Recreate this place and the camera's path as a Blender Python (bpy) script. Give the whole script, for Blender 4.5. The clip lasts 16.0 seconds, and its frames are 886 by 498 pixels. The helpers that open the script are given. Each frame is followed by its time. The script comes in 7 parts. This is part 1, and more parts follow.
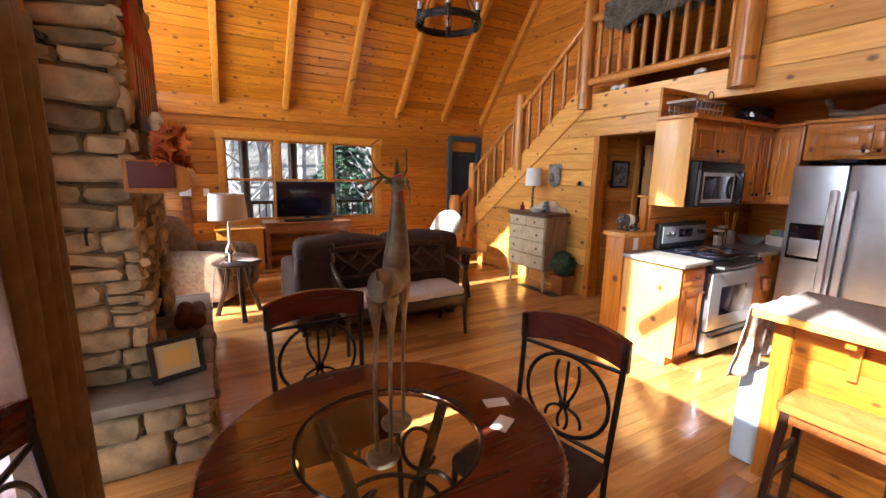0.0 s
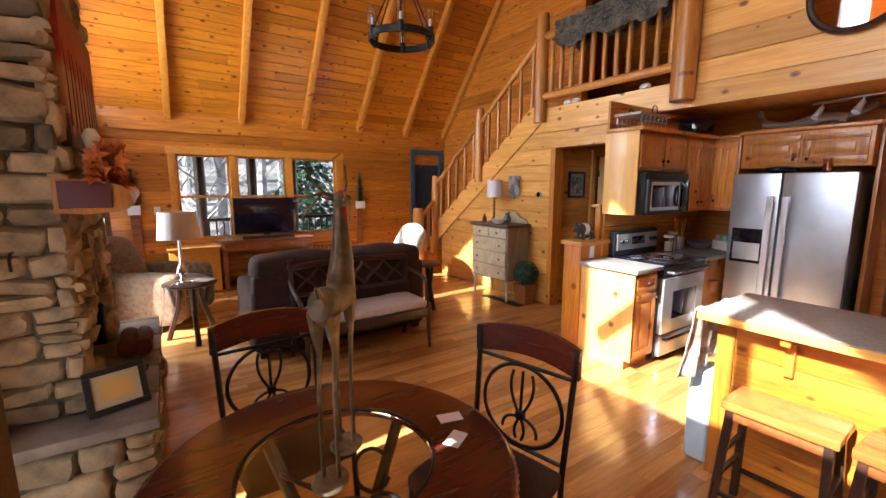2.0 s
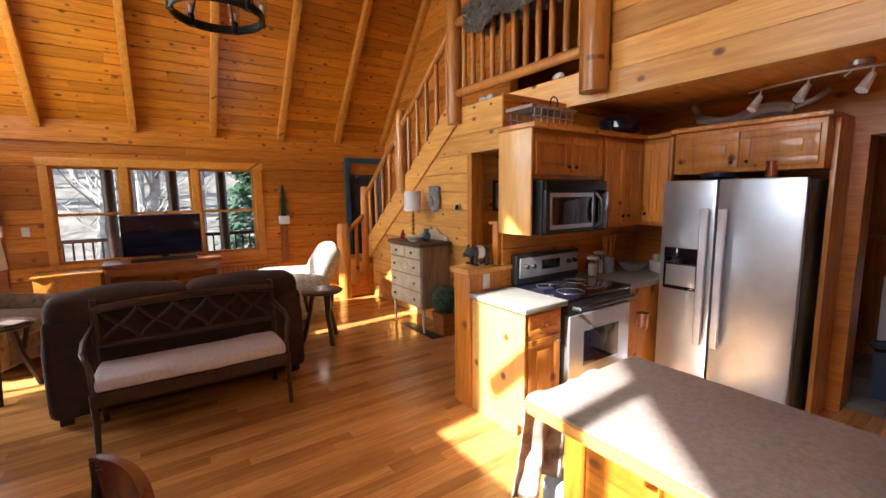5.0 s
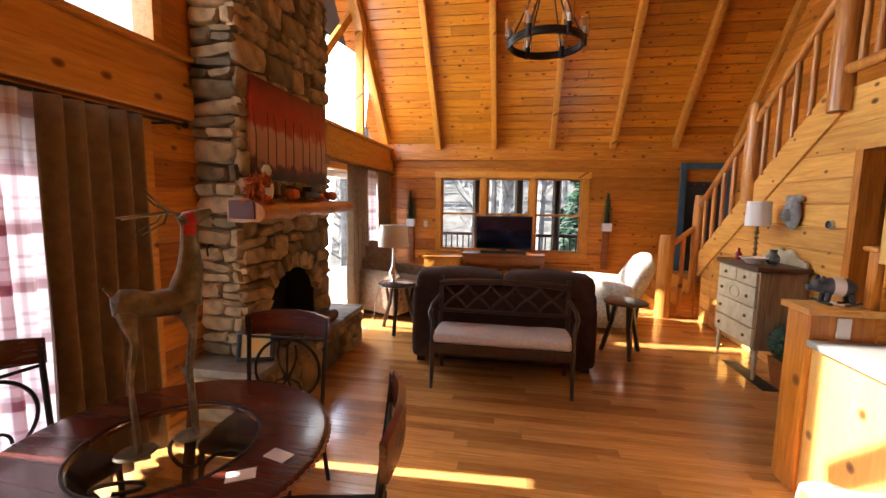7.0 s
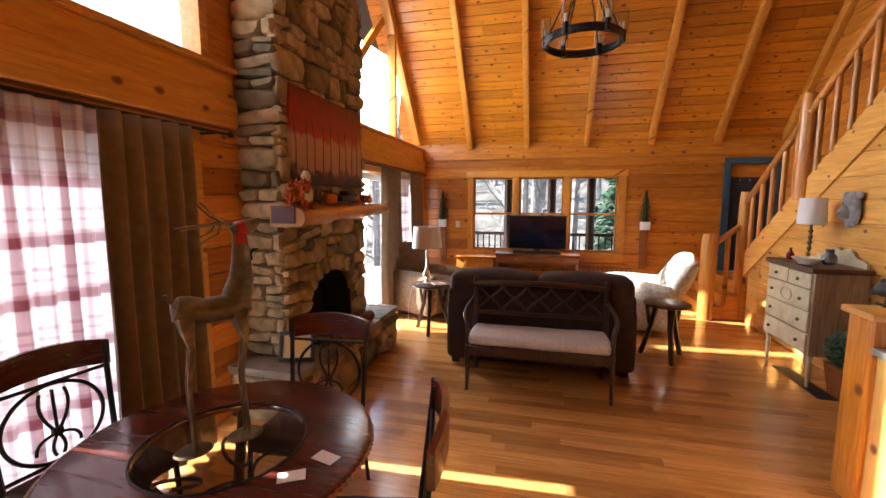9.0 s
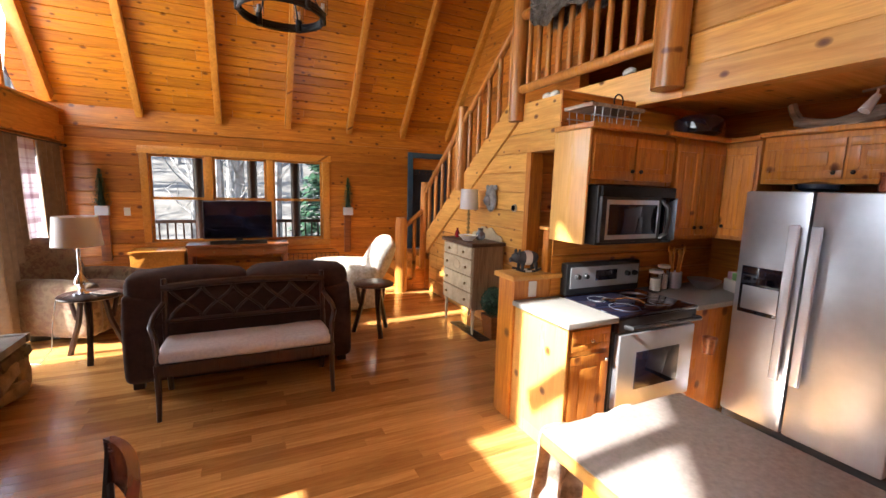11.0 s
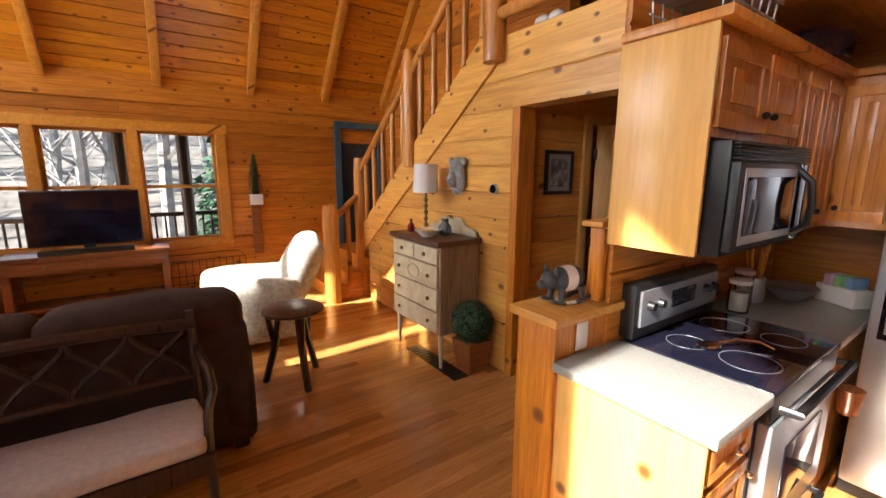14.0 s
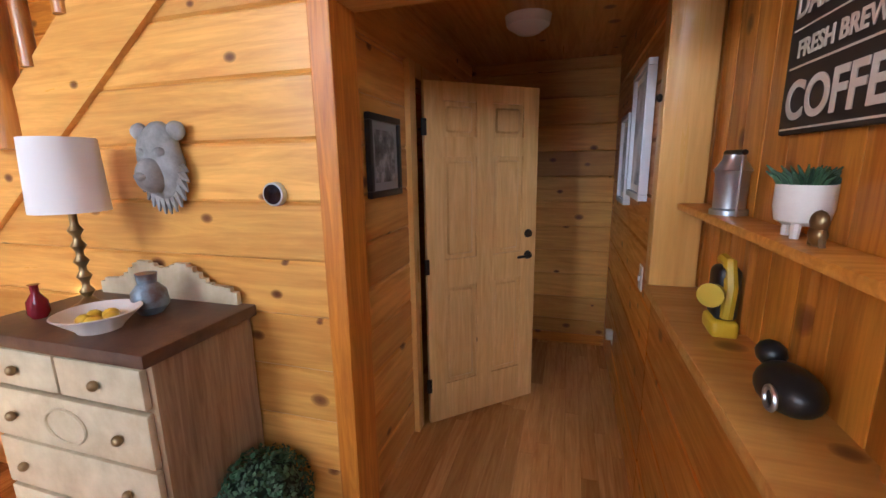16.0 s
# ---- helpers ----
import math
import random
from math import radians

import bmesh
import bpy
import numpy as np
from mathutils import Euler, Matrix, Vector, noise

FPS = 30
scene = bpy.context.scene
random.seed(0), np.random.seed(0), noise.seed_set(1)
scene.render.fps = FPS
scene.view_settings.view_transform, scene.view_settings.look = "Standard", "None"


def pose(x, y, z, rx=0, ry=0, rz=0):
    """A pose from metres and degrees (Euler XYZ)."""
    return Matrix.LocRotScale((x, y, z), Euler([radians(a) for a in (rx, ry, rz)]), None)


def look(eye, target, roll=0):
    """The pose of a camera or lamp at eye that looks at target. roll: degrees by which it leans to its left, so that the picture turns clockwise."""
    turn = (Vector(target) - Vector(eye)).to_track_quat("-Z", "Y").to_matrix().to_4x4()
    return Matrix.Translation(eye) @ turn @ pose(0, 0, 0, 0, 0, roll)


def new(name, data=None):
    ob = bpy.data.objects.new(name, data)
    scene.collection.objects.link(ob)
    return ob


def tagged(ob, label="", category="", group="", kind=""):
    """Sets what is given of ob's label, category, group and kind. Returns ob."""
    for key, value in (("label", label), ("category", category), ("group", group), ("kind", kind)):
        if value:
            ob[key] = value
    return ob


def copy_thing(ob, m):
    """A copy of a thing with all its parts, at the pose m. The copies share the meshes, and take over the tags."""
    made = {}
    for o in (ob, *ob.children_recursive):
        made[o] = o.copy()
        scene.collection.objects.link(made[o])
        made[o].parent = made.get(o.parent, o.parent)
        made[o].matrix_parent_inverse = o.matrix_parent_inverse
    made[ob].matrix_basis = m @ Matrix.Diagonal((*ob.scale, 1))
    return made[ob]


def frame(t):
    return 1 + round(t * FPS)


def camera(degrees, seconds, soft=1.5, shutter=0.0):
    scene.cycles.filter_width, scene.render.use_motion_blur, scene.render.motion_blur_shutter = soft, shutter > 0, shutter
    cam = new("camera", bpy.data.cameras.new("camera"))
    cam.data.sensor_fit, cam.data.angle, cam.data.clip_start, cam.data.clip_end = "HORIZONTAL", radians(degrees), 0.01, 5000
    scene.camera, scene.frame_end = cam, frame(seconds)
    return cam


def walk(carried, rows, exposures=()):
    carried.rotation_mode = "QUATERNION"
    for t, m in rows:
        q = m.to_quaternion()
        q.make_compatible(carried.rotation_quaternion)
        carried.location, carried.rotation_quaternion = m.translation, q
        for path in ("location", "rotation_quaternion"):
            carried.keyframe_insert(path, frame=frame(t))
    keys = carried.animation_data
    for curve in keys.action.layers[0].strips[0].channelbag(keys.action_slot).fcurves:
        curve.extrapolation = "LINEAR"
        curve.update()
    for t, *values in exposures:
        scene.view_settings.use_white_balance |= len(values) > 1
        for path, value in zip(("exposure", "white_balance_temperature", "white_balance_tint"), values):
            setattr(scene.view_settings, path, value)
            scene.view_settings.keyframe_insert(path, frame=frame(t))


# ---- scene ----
cam = camera(93.5, 16.0)
EXPOSURE = 2.42
PATH = [
    (0, (0.191, -0.014, 1.6), (1.164, 1.697, 1.243), 1.1),
    (0.5, (0.176, -0.004, 1.602), (1.106, 1.734, 1.262), 1.1),
    (1, (0.181, -0.004, 1.604), (1.117, 1.733, 1.283), 0.9),
    (1.5, (0.191, -0.015, 1.611), (1.189, 1.691, 1.303), 0.5),
    (2, (0.259, -0.046, 1.606), (1.363, 1.595, 1.309), 0.1),
    (2.5, (0.344, -0.068, 1.599), (1.585, 1.473, 1.312), -0.4),
    (3, (0.52, -0.034, 1.607), (1.91, 1.377, 1.328), -0.9),
    (3.2, (0.626, 0.009, 1.639), (2.09, 1.345, 1.371), -1.2),
    (5.3, (1.719, 0.046, 1.645), (2.629, 1.809, 1.389), -0.4),
    (5.5, (1.783, 0.038, 1.641), (2.495, 1.889, 1.383), 0.2),
    (6, (1.898, -0.057, 1.634), (2.13, 1.908, 1.345), 1.5),
    (6.5, (1.916, -0.102, 1.628), (1.827, 1.877, 1.357), 1.2),
    (7, (1.873, -0.109, 1.636), (1.538, 1.85, 1.415), 0.9),
    (7.5, (1.837, -0.116, 1.648), (1.3, 1.8, 1.445), 0.7),
    (8, (1.824, -0.133, 1.665), (1.17, 1.746, 1.457), 0.2),
    (8.2, (1.824, -0.133, 1.663), (1.162, 1.742, 1.454), 0.0),
    (10.3, (1.849, -0.009, 1.675), (2.221, 1.937, 1.406), 1.0),
    (10.5, (1.816, 0.018, 1.673), (2.339, 1.93, 1.404), 1.2),
    (11, (1.786, 0.046, 1.684), (2.638, 1.833, 1.402), 1.6),
    (11.5, (1.804, 0.054, 1.687), (2.931, 1.679, 1.388), 1.8),
    (12, (1.827, 0.118, 1.668), (3.13, 1.6, 1.346), 2.1),
    (12.5, (1.933, 0.315, 1.66), (3.17, 1.85, 1.326), 2.3),
    (13, (2.024, 0.615, 1.644), (3.153, 2.225, 1.281), 2.2),
    (13.5, (2.102, 1.02, 1.641), (3.233, 2.628, 1.271), 0.8),
    (14, (2.286, 1.46, 1.632), (3.413, 3.072, 1.268), 0.3),
    (14.5, (2.472, 1.953, 1.591), (3.737, 3.449, 1.188), 0.3),
    (15, (2.689, 2.402, 1.578), (4.14, 3.717, 1.17), -1.2),
    (15.5, (2.955, 2.782, 1.558), (4.602, 3.848, 1.17), -1.8),
    (16, (3.303, 2.991, 1.596), (5.179, 3.556, 1.193), -0.9),
]
# seconds, stops, kelvin, tint
EXPOSURES = [
    (0, EXPOSURE, 6150, 10),
    (3, EXPOSURE - 0.05, 6050, 10),
    (5.3, EXPOSURE - 0.12, 6450, 10),
    (6.2, EXPOSURE - 0.12, 6600, 10),
    (7.5, EXPOSURE, 6350, 10),
    (11, EXPOSURE, 6300, 10),
    (13, EXPOSURE, 6200, 10),
    (14, EXPOSURE - 0.1, 6700, 10),
    (14.8, EXPOSURE - 0.1, 6350, 10),
    (16, EXPOSURE + 0.4, 5650, 10),
]
walk(cam, [(t, look(eye, target, roll)) for t, eye, target, roll in PATH], EXPOSURES)

# ---- light ----
world = bpy.data.worlds.new("sky")
scene.world = world
world.use_nodes = True
wn = world.node_tree.nodes
sky = wn.new("ShaderNodeTexSky")
sky.sky_type, sky.sun_disc = "NISHITA", False
sky.sun_elevation, sky.sun_rotation = radians(36.5), radians(-93.0)
world.node_tree.links.new(sky.outputs[0], wn["Background"].inputs[0])
wn["Background"].inputs[1].default_value = 0.13
sun = new("sun", bpy.data.lights.new("sun", "SUN"))
sun.data.energy, sun.data.angle, sun.data.color = 5.0, radians(0.6), (1.0, 0.965, 0.91)
sun.matrix_world = look((-9, 0, 8), (-9 + 1.0, 0.055, 8 - 0.742))


def window_light(name, x, y, z, target, wide, high, watts):
    """Sky light in a window's opening."""
    lamp = new(name, bpy.data.lights.new(name, "AREA"))
    lamp.data.shape, lamp.data.size, lamp.data.size_y = "RECTANGLE", wide, high
    lamp.data.energy, lamp.data.color = watts, (0.93, 0.97, 1.0)
    lamp.matrix_world = look((x, y, z), target)


window_light("sky_light", -0.85, 1.0, 3.3, (3, 1.4, 0.8), 2.8, 1.3, 6)
window_light("sky_light", -0.85, 5.7, 3.3, (3, 5.0, 2.6), 2.2, 1.2, 12)
window_light("sky_light", -0.85, 5.4, 1.1, (3, 5.4, 0.8), 0.8, 1.9, 8)

# ---- materials ----
def node(m, kind, **values):
    n = m.node_tree.nodes.new("ShaderNode" + kind)
    for key, value in values.items():
        n.inputs[key.replace("_", " ")].default_value = value
    return n


def wire(m, a, b):
    m.node_tree.links.new(a, b)


def base(name, rough=0.5, metal=0.0, color=(0.5, 0.5, 0.5), **more):
    m = bpy.data.materials.new(name)
    m.use_nodes = True
    p = m.node_tree.nodes["Principled BSDF"]
    p.inputs["Base Color"].default_value = (*color, 1)
    p.inputs["Roughness"].default_value, p.inputs["Metallic"].default_value = rough, metal
    for key, value in more.items():
        p.inputs[key.replace("_", " ")].default_value = value
    return m, p


def ramp(m, source, stops):
    r = m.node_tree.nodes.new("ShaderNodeValToRGB")
    el = r.color_ramp.elements
    while len(el) < len(stops):
        el.new(0.5)
    for e, (at, c) in zip(el, stops):
        e.position, e.color = at, (*c, 1) if len(c) == 3 else c
    wire(m, source, r.inputs[0])
    return r.outputs[0]


def blend(m, fac, a, b, mode="MIX"):
    n = m.node_tree.nodes.new("ShaderNodeMix")
    n.data_type, n.blend_type = "RGBA", mode
    for socket, value in ((n.inputs[0], fac), (n.inputs[6], a), (n.inputs[7], b)):
        if isinstance(value, (float, int)):
            socket.default_value = value
        elif isinstance(value, tuple):
            socket.default_value = (*value, 1)
        else:
            wire(m, value, socket)
    return n.outputs[2]


def sums(m, op, a, b):
    n = m.node_tree.nodes.new("ShaderNodeMath")
    n.operation = op
    for socket, value in zip(n.inputs, (a, b)):
        if isinstance(value, (float, int)):
            socket.default_value = value
        else:
            wire(m, value, socket)
    return n.outputs[0]


def relief(m, p, height, strength=0.3, distance=0.002):
    b = node(m, "Bump", Strength=strength, Distance=distance)
    wire(m, height, b.inputs["Height"])
    wire(m, b.outputs[0], p.inputs["Normal"])


def wood(name, dark, light, along, rough=0.4, knots=0.0, island=False, vary=0.35, fine=1.0, coat=0.0):
    """Wood whose grain runs along one axis (0, 1, 2); each board differs. knots: how many of the cells hold a knot."""
    m, p = base(name, rough)
    co = node(m, "TexCoord")
    if island:
        rnd = node(m, "NewGeometry").outputs["Random Per Island"]
    else:
        rnd = node(m, "ObjectInfo").outputs["Random"]
    shift = node(m, "CombineXYZ")
    for k in range(3):
        wire(m, sums(m, "MULTIPLY", rnd, (37.0, 53.0, 29.0)[k]), shift.inputs[k])
    moved = node(m, "VectorMath")
    wire(m, co.outputs["Object"], moved.inputs[0])
    wire(m, shift.outputs[0], moved.inputs[1])
    stretch = node(m, "Mapping")
    stretch.inputs["Scale"].default_value = [1.2 * fine if k == along else 16.0 * fine for k in range(3)]
    wire(m, moved.outputs[0], stretch.inputs[0])
    grain = node(m, "TexNoise", Scale=1.6, Detail=6.0, Roughness=0.6, Distortion=1.2)
    wire(m, stretch.outputs[0], grain.inputs["Vector"])
    lines = node(m, "TexNoise", Scale=5.0, Detail=3.0, Roughness=0.6)
    wire(m, stretch.outputs[0], lines.inputs["Vector"])
    color = ramp(m, grain.outputs[0], [(0.3, dark), (0.66, light)])
    color = blend(m, ramp(m, lines.outputs[0], [(0.42, (0.16,) * 3), (0.6, (0,) * 3)]), color, tuple(c * 0.6 for c in dark))
    tone = ramp(m, rnd, [(0.0, (1 - vary, 1 - vary * 1.15, 1 - vary * 1.3)), (0.55, (1, 1, 1)), (1.0, (1 + vary * 0.3, 1 + vary * 0.35, 1 + vary * 0.4))])
    color = blend(m, 1.0, color, tone, "MULTIPLY")
    if knots:
        axes = node(m, "SeparateXYZ")
        wire(m, moved.outputs[0], axes.inputs[0])
        cross = None
        for k in range(3):
            if k != along:
                one = sums(m, "MULTIPLY", axes.outputs[k], 5.2 if k == 2 else -3.6)
                cross = one if cross is None else sums(m, "ADD", cross, one)
        flat = node(m, "CombineXYZ")
        wire(m, sums(m, "MULTIPLY", axes.outputs[along], 3.4), flat.inputs[0])
        wire(m, cross, flat.inputs[1])
        vo = node(m, "TexVoronoi", Scale=1.0, Randomness=1.0)
        vo.voronoi_dimensions = "2D"
        wire(m, flat.outputs[0], vo.inputs["Vector"])
        split = node(m, "SeparateColor")
        wire(m, vo.outputs["Color"], split.inputs[0])
        here = sums(m, "LESS_THAN", split.outputs[0], knots)
        size = sums(m, "ADD", sums(m, "MULTIPLY", split.outputs[1], 0.10), 0.055)
        rel = sums(m, "DIVIDE", vo.outputs["Distance"], size)
        core = ramp(m, rel, [(0.0, (1.0,) * 3), (0.5, (0.85,) * 3), (0.85, (0.4,) * 3), (1.0, (0,) * 3)])
        color = blend(m, sums(m, "MULTIPLY", core, here), color, (0.12, 0.030, 0.008))
    wire(m, color, p.inputs["Base Color"])
    p.inputs["Coat Weight"].default_value = coat
    p.inputs["Coat Roughness"].default_value = 0.12
    rr = ramp(m, grain.outputs[0], [(0.3, (rough * 1.25,) * 3), (0.7, (rough * 0.8,) * 3)])
    wire(m, rr, p.inputs["Roughness"])
    relief(m, p, lines.outputs[0], 0.12, 0.001)
    return m


PINE_D, PINE_L = (0.38, 0.11, 0.009), (0.66, 0.25, 0.028)
pine_x = wood("pine_along_x", PINE_D, PINE_L, 0, 0.36, 0.55)
pine_y = wood("pine_along_y", PINE_D, PINE_L, 1, 0.36, 0.55)
pine_z = wood("pine_upright", PINE_D, PINE_L, 2, 0.36, 0.4)
pine_pale = wood("pale_pine_along_y", (0.62, 0.28, 0.055), (0.84, 0.46, 0.115), 1, 0.34, 0.45, fine=0.7)
panel_pine = wood("pale_pine_panel", (0.66, 0.34, 0.085), (0.78, 0.46, 0.14), 2, 0.3, 0.10, vary=0.08, fine=0.6, coat=0.2)
# lighter copy of the x pine, with bounced light put into its colour
pine_pale_lit_x = wood("pale_lit_pine_along_x", (0.56, 0.23, 0.04), (0.80, 0.40, 0.09), 0, 0.34, 0.4, fine=0.7)
pine_roof = wood("roof_pine", (0.47, 0.145, 0.009), (0.77, 0.31, 0.024), 0, 0.3, 0.8, island=True, vary=0.3)
pine_beam = wood("beam_pine", (0.52, 0.20, 0.022), (0.74, 0.34, 0.055), 1, 0.34, 0.25, vary=0.2)
cabinet_wood = wood("cabinet_pine", (0.44, 0.15, 0.02), (0.68, 0.30, 0.06), 2, 0.3, 0.25, vary=0.25, coat=0.2)
# door pine lightened in its colour to make up for the dim hall
door_wood_lit = wood("lit_door_pine", (0.68, 0.38, 0.12), (0.82, 0.53, 0.22), 2, 0.34, 0.06, vary=0.12)
floor_wood = wood("oak_floor", (0.46, 0.20, 0.055), (0.66, 0.335, 0.105), 0, 0.2, 0.0, vary=0.34, coat=0.5)
log_wood = wood("peeled_log", (0.42, 0.15, 0.025), (0.66, 0.30, 0.07), 2, 0.3, 0.3, vary=0.25, coat=0.2)
cherry = wood("cherry_table", (0.045, 0.008, 0.005), (0.12, 0.023, 0.011), 0, 0.24, 0.0, vary=0.1, coat=0.35)
dark_wood = wood("dark_wood", (0.018, 0.008, 0.006), (0.05, 0.020, 0.012), 2, 0.32, 0.0, vary=0.15)
mid_wood = wood("red_brown_wood", (0.16, 0.045, 0.012), (0.34, 0.11, 0.03), 0, 0.32, 0.0, vary=0.15, coat=0.2)
oak_grey = wood("greyed_oak", (0.22, 0.14, 0.075), (0.42, 0.30, 0.17), 2, 0.5, 0.0, vary=0.1)
drift = wood("driftwood", (0.20, 0.15, 0.12), (0.45, 0.38, 0.32), 1, 0.6, 0.0, vary=0.1)


def mottled(name, stops, scale=8.0, rough=0.7, bump=0.2, detail=5.0, metal=0.0, island=False, sheen=0.0, depth=0.003, vary=0.0):
    m, p = base(name, rough, metal)
    co = node(m, "TexCoord")
    n = node(m, "TexNoise", Scale=scale, Detail=detail, Roughness=0.6)
    wire(m, co.outputs["Object"], n.inputs["Vector"])
    color = ramp(m, n.outputs[0], stops)
    if vary:
        rnd = node(m, "ObjectInfo").outputs["Random"] if not island else node(m, "NewGeometry").outputs["Random Per Island"]
        color = blend(m, 1.0, color, ramp(m, rnd, [(0.0, (1 - vary, 1 - vary, 1 - vary)), (0.5, (1, 0.97, 0.9)), (1.0, (1 + vary * 0.4, 1 + vary * 0.3, 1 + vary * 0.2))]), "MULTIPLY")
    wire(m, color, p.inputs["Base Color"])
    p.inputs["Sheen Weight"].default_value = sheen
    fine = node(m, "TexNoise", Scale=scale * 7, Detail=4.0)
    wire(m, co.outputs["Object"], fine.inputs["Vector"])
    if bump:
        relief(m, p, fine.outputs[0], bump, depth)
    return m


def plain(name, color, rough=0.5, metal=0.0, **more):
    return base(name, rough, metal, color, **more)[0]


stone = mottled("field_stone", [(0.25, (0.13, 0.095, 0.055)), (0.5, (0.31, 0.23, 0.135)), (0.75, (0.50, 0.37, 0.21))], 7, 0.85, 0.5, vary=0.6, depth=0.008)
mortar = mottled("mortar", [(0.3, (0.08, 0.065, 0.045)), (0.7, (0.17, 0.135, 0.095))], 20, 0.95, 0.4)
soot = mottled("soot", [(0.3, (0.006, 0.006, 0.006)), (0.7, (0.02, 0.018, 0.016))], 10, 0.9, 0.3)
slate = mottled("hearth_slab", [(0.3, (0.10, 0.08, 0.065)), (0.7, (0.24, 0.20, 0.16))], 5, 0.55, 0.4, vary=0.25)
iron = mottled("black_iron", [(0.3, (0.012, 0.010, 0.009)), (0.7, (0.030, 0.024, 0.02))], 30, 0.42, 0.2, metal=0.6)
# brushed steel; its blue cast replaces daylight it should mirror
steel = mottled("day_tinted_steel", [(0.3, (0.46, 0.50, 0.55)), (0.7, (0.60, 0.64, 0.69))], 3, 0.33, 0.04, metal=0.85)
chrome = plain("chrome", (0.72, 0.76, 0.82), 0.12, 1.0)
# blue-white base colour carries the sky's reflection on the fridge handles
bright_bar = plain("sky_tinted_bar", (0.70, 0.76, 0.85), 0.28, 0.55)
brass = plain("dull_brass", (0.28, 0.20, 0.10), 0.4, 0.9)
black_gloss = plain("black_glass", (0.006, 0.006, 0.013), 0.06, Coat_Weight=0.5)
black_plastic = plain("black_plastic", (0.012, 0.012, 0.013), 0.35)
# white with a blue tint that stands in for cool daylight on the washers
daylit_white_paint = plain("daylit_white_enamel", (0.72, 0.76, 0.82), 0.25)
white_ceramic = mottled("white_ceramic", [(0.3, (0.66, 0.64, 0.60)), (0.7, (0.78, 0.76, 0.72))], 6, 0.3, 0.0)
paper = plain("paper", (0.78, 0.74, 0.70), 0.7)
sofa_cloth = mottled("brown_sofa_cloth", [(0.3, (0.026, 0.011, 0.008)), (0.7, (0.050, 0.023, 0.016))], 14, 0.95, 0.3)
bench_cloth = mottled("grey_linen", [(0.3, (0.42, 0.37, 0.36)), (0.7, (0.54, 0.48, 0.46))], 40, 0.9, 0.3, sheen=0.2)
cream_cloth = mottled("cream_upholstery", [(0.35, (0.30, 0.27, 0.22)), (0.65, (0.48, 0.44, 0.38))], 25, 0.9, 0.4, sheen=0.2)
floral_cloth = mottled("faded_floral_cloth", [(0.3, (0.08, 0.045, 0.022)), (0.48, (0.18, 0.12, 0.065)), (0.6, (0.11, 0.05, 0.028)), (0.75, (0.22, 0.16, 0.10))], 11, 0.9, 0.3, sheen=0.2)
brown_drape = mottled("brown_drape", [(0.3, (0.15, 0.10, 0.058)), (0.7, (0.22, 0.15, 0.088))], 18, 0.9, 0.3, sheen=0.2)
taupe_cloth = mottled("taupe_runner", [(0.3, (0.20, 0.165, 0.145)), (0.7, (0.28, 0.235, 0.21))], 60, 0.9, 0.5)
laminate = mottled("speckled_laminate", [(0.35, (0.16, 0.15, 0.14)), (0.5, (0.24, 0.23, 0.21)), (0.65, (0.30, 0.29, 0.275))], 220, 0.3, 0.05)
shade_cloth = plain("lamp_shade", (0.74, 0.73, 0.72), 0.8, Transmission_Weight=0.0)
fur = mottled("grey_brown_fur", [(0.3, (0.022, 0.016, 0.010)), (0.55, (0.10, 0.075, 0.05)), (0.75, (0.22, 0.18, 0.13))], 9, 0.95, 0.8, sheen=0.5, depth=0.02)
leaf = mottled("boxwood_leaf", [(0.3, (0.012, 0.05, 0.025)), (0.7, (0.05, 0.13, 0.06))], 30, 0.6, 0.0, island=True, vary=0.5)
blue_paint = mottled("blue_paint", [(0.3, (0.030, 0.075, 0.115)), (0.7, (0.045, 0.105, 0.155))], 6, 0.45, 0.1)
navy_paint = mottled("navy_door_paint", [(0.3, (0.016, 0.026, 0.040)), (0.7, (0.026, 0.040, 0.058))], 6, 0.45, 0.1)
cream_paint = mottled("washed_cream_paint", [(0.3, (0.46, 0.38, 0.24)), (0.55, (0.58, 0.50, 0.34)), (0.75, (0.66, 0.58, 0.42))], 9, 0.5, 0.15)
top_brown = mottled("worn_brown_top", [(0.3, (0.06, 0.03, 0.02)), (0.7, (0.12, 0.06, 0.035))], 12, 0.45, 0.15)
tile = mottled("grey_tile", [(0.3, (0.28, 0.285, 0.29)), (0.7, (0.40, 0.41, 0.42))], 4, 0.4, 0.1, vary=0.15)
glass = base("window_glass", 0.0, 0.0, (1, 1, 1), Transmission_Weight=1.0, IOR=1.05)[0]
clear_glass = base("clear_glass", 0.02, 0.0, (0.92, 0.95, 0.93), Transmission_Weight=1.0, IOR=1.35)[0]
mirror_glass = plain("mirror", (0.88, 0.9, 0.9), 0.02, 1.0)


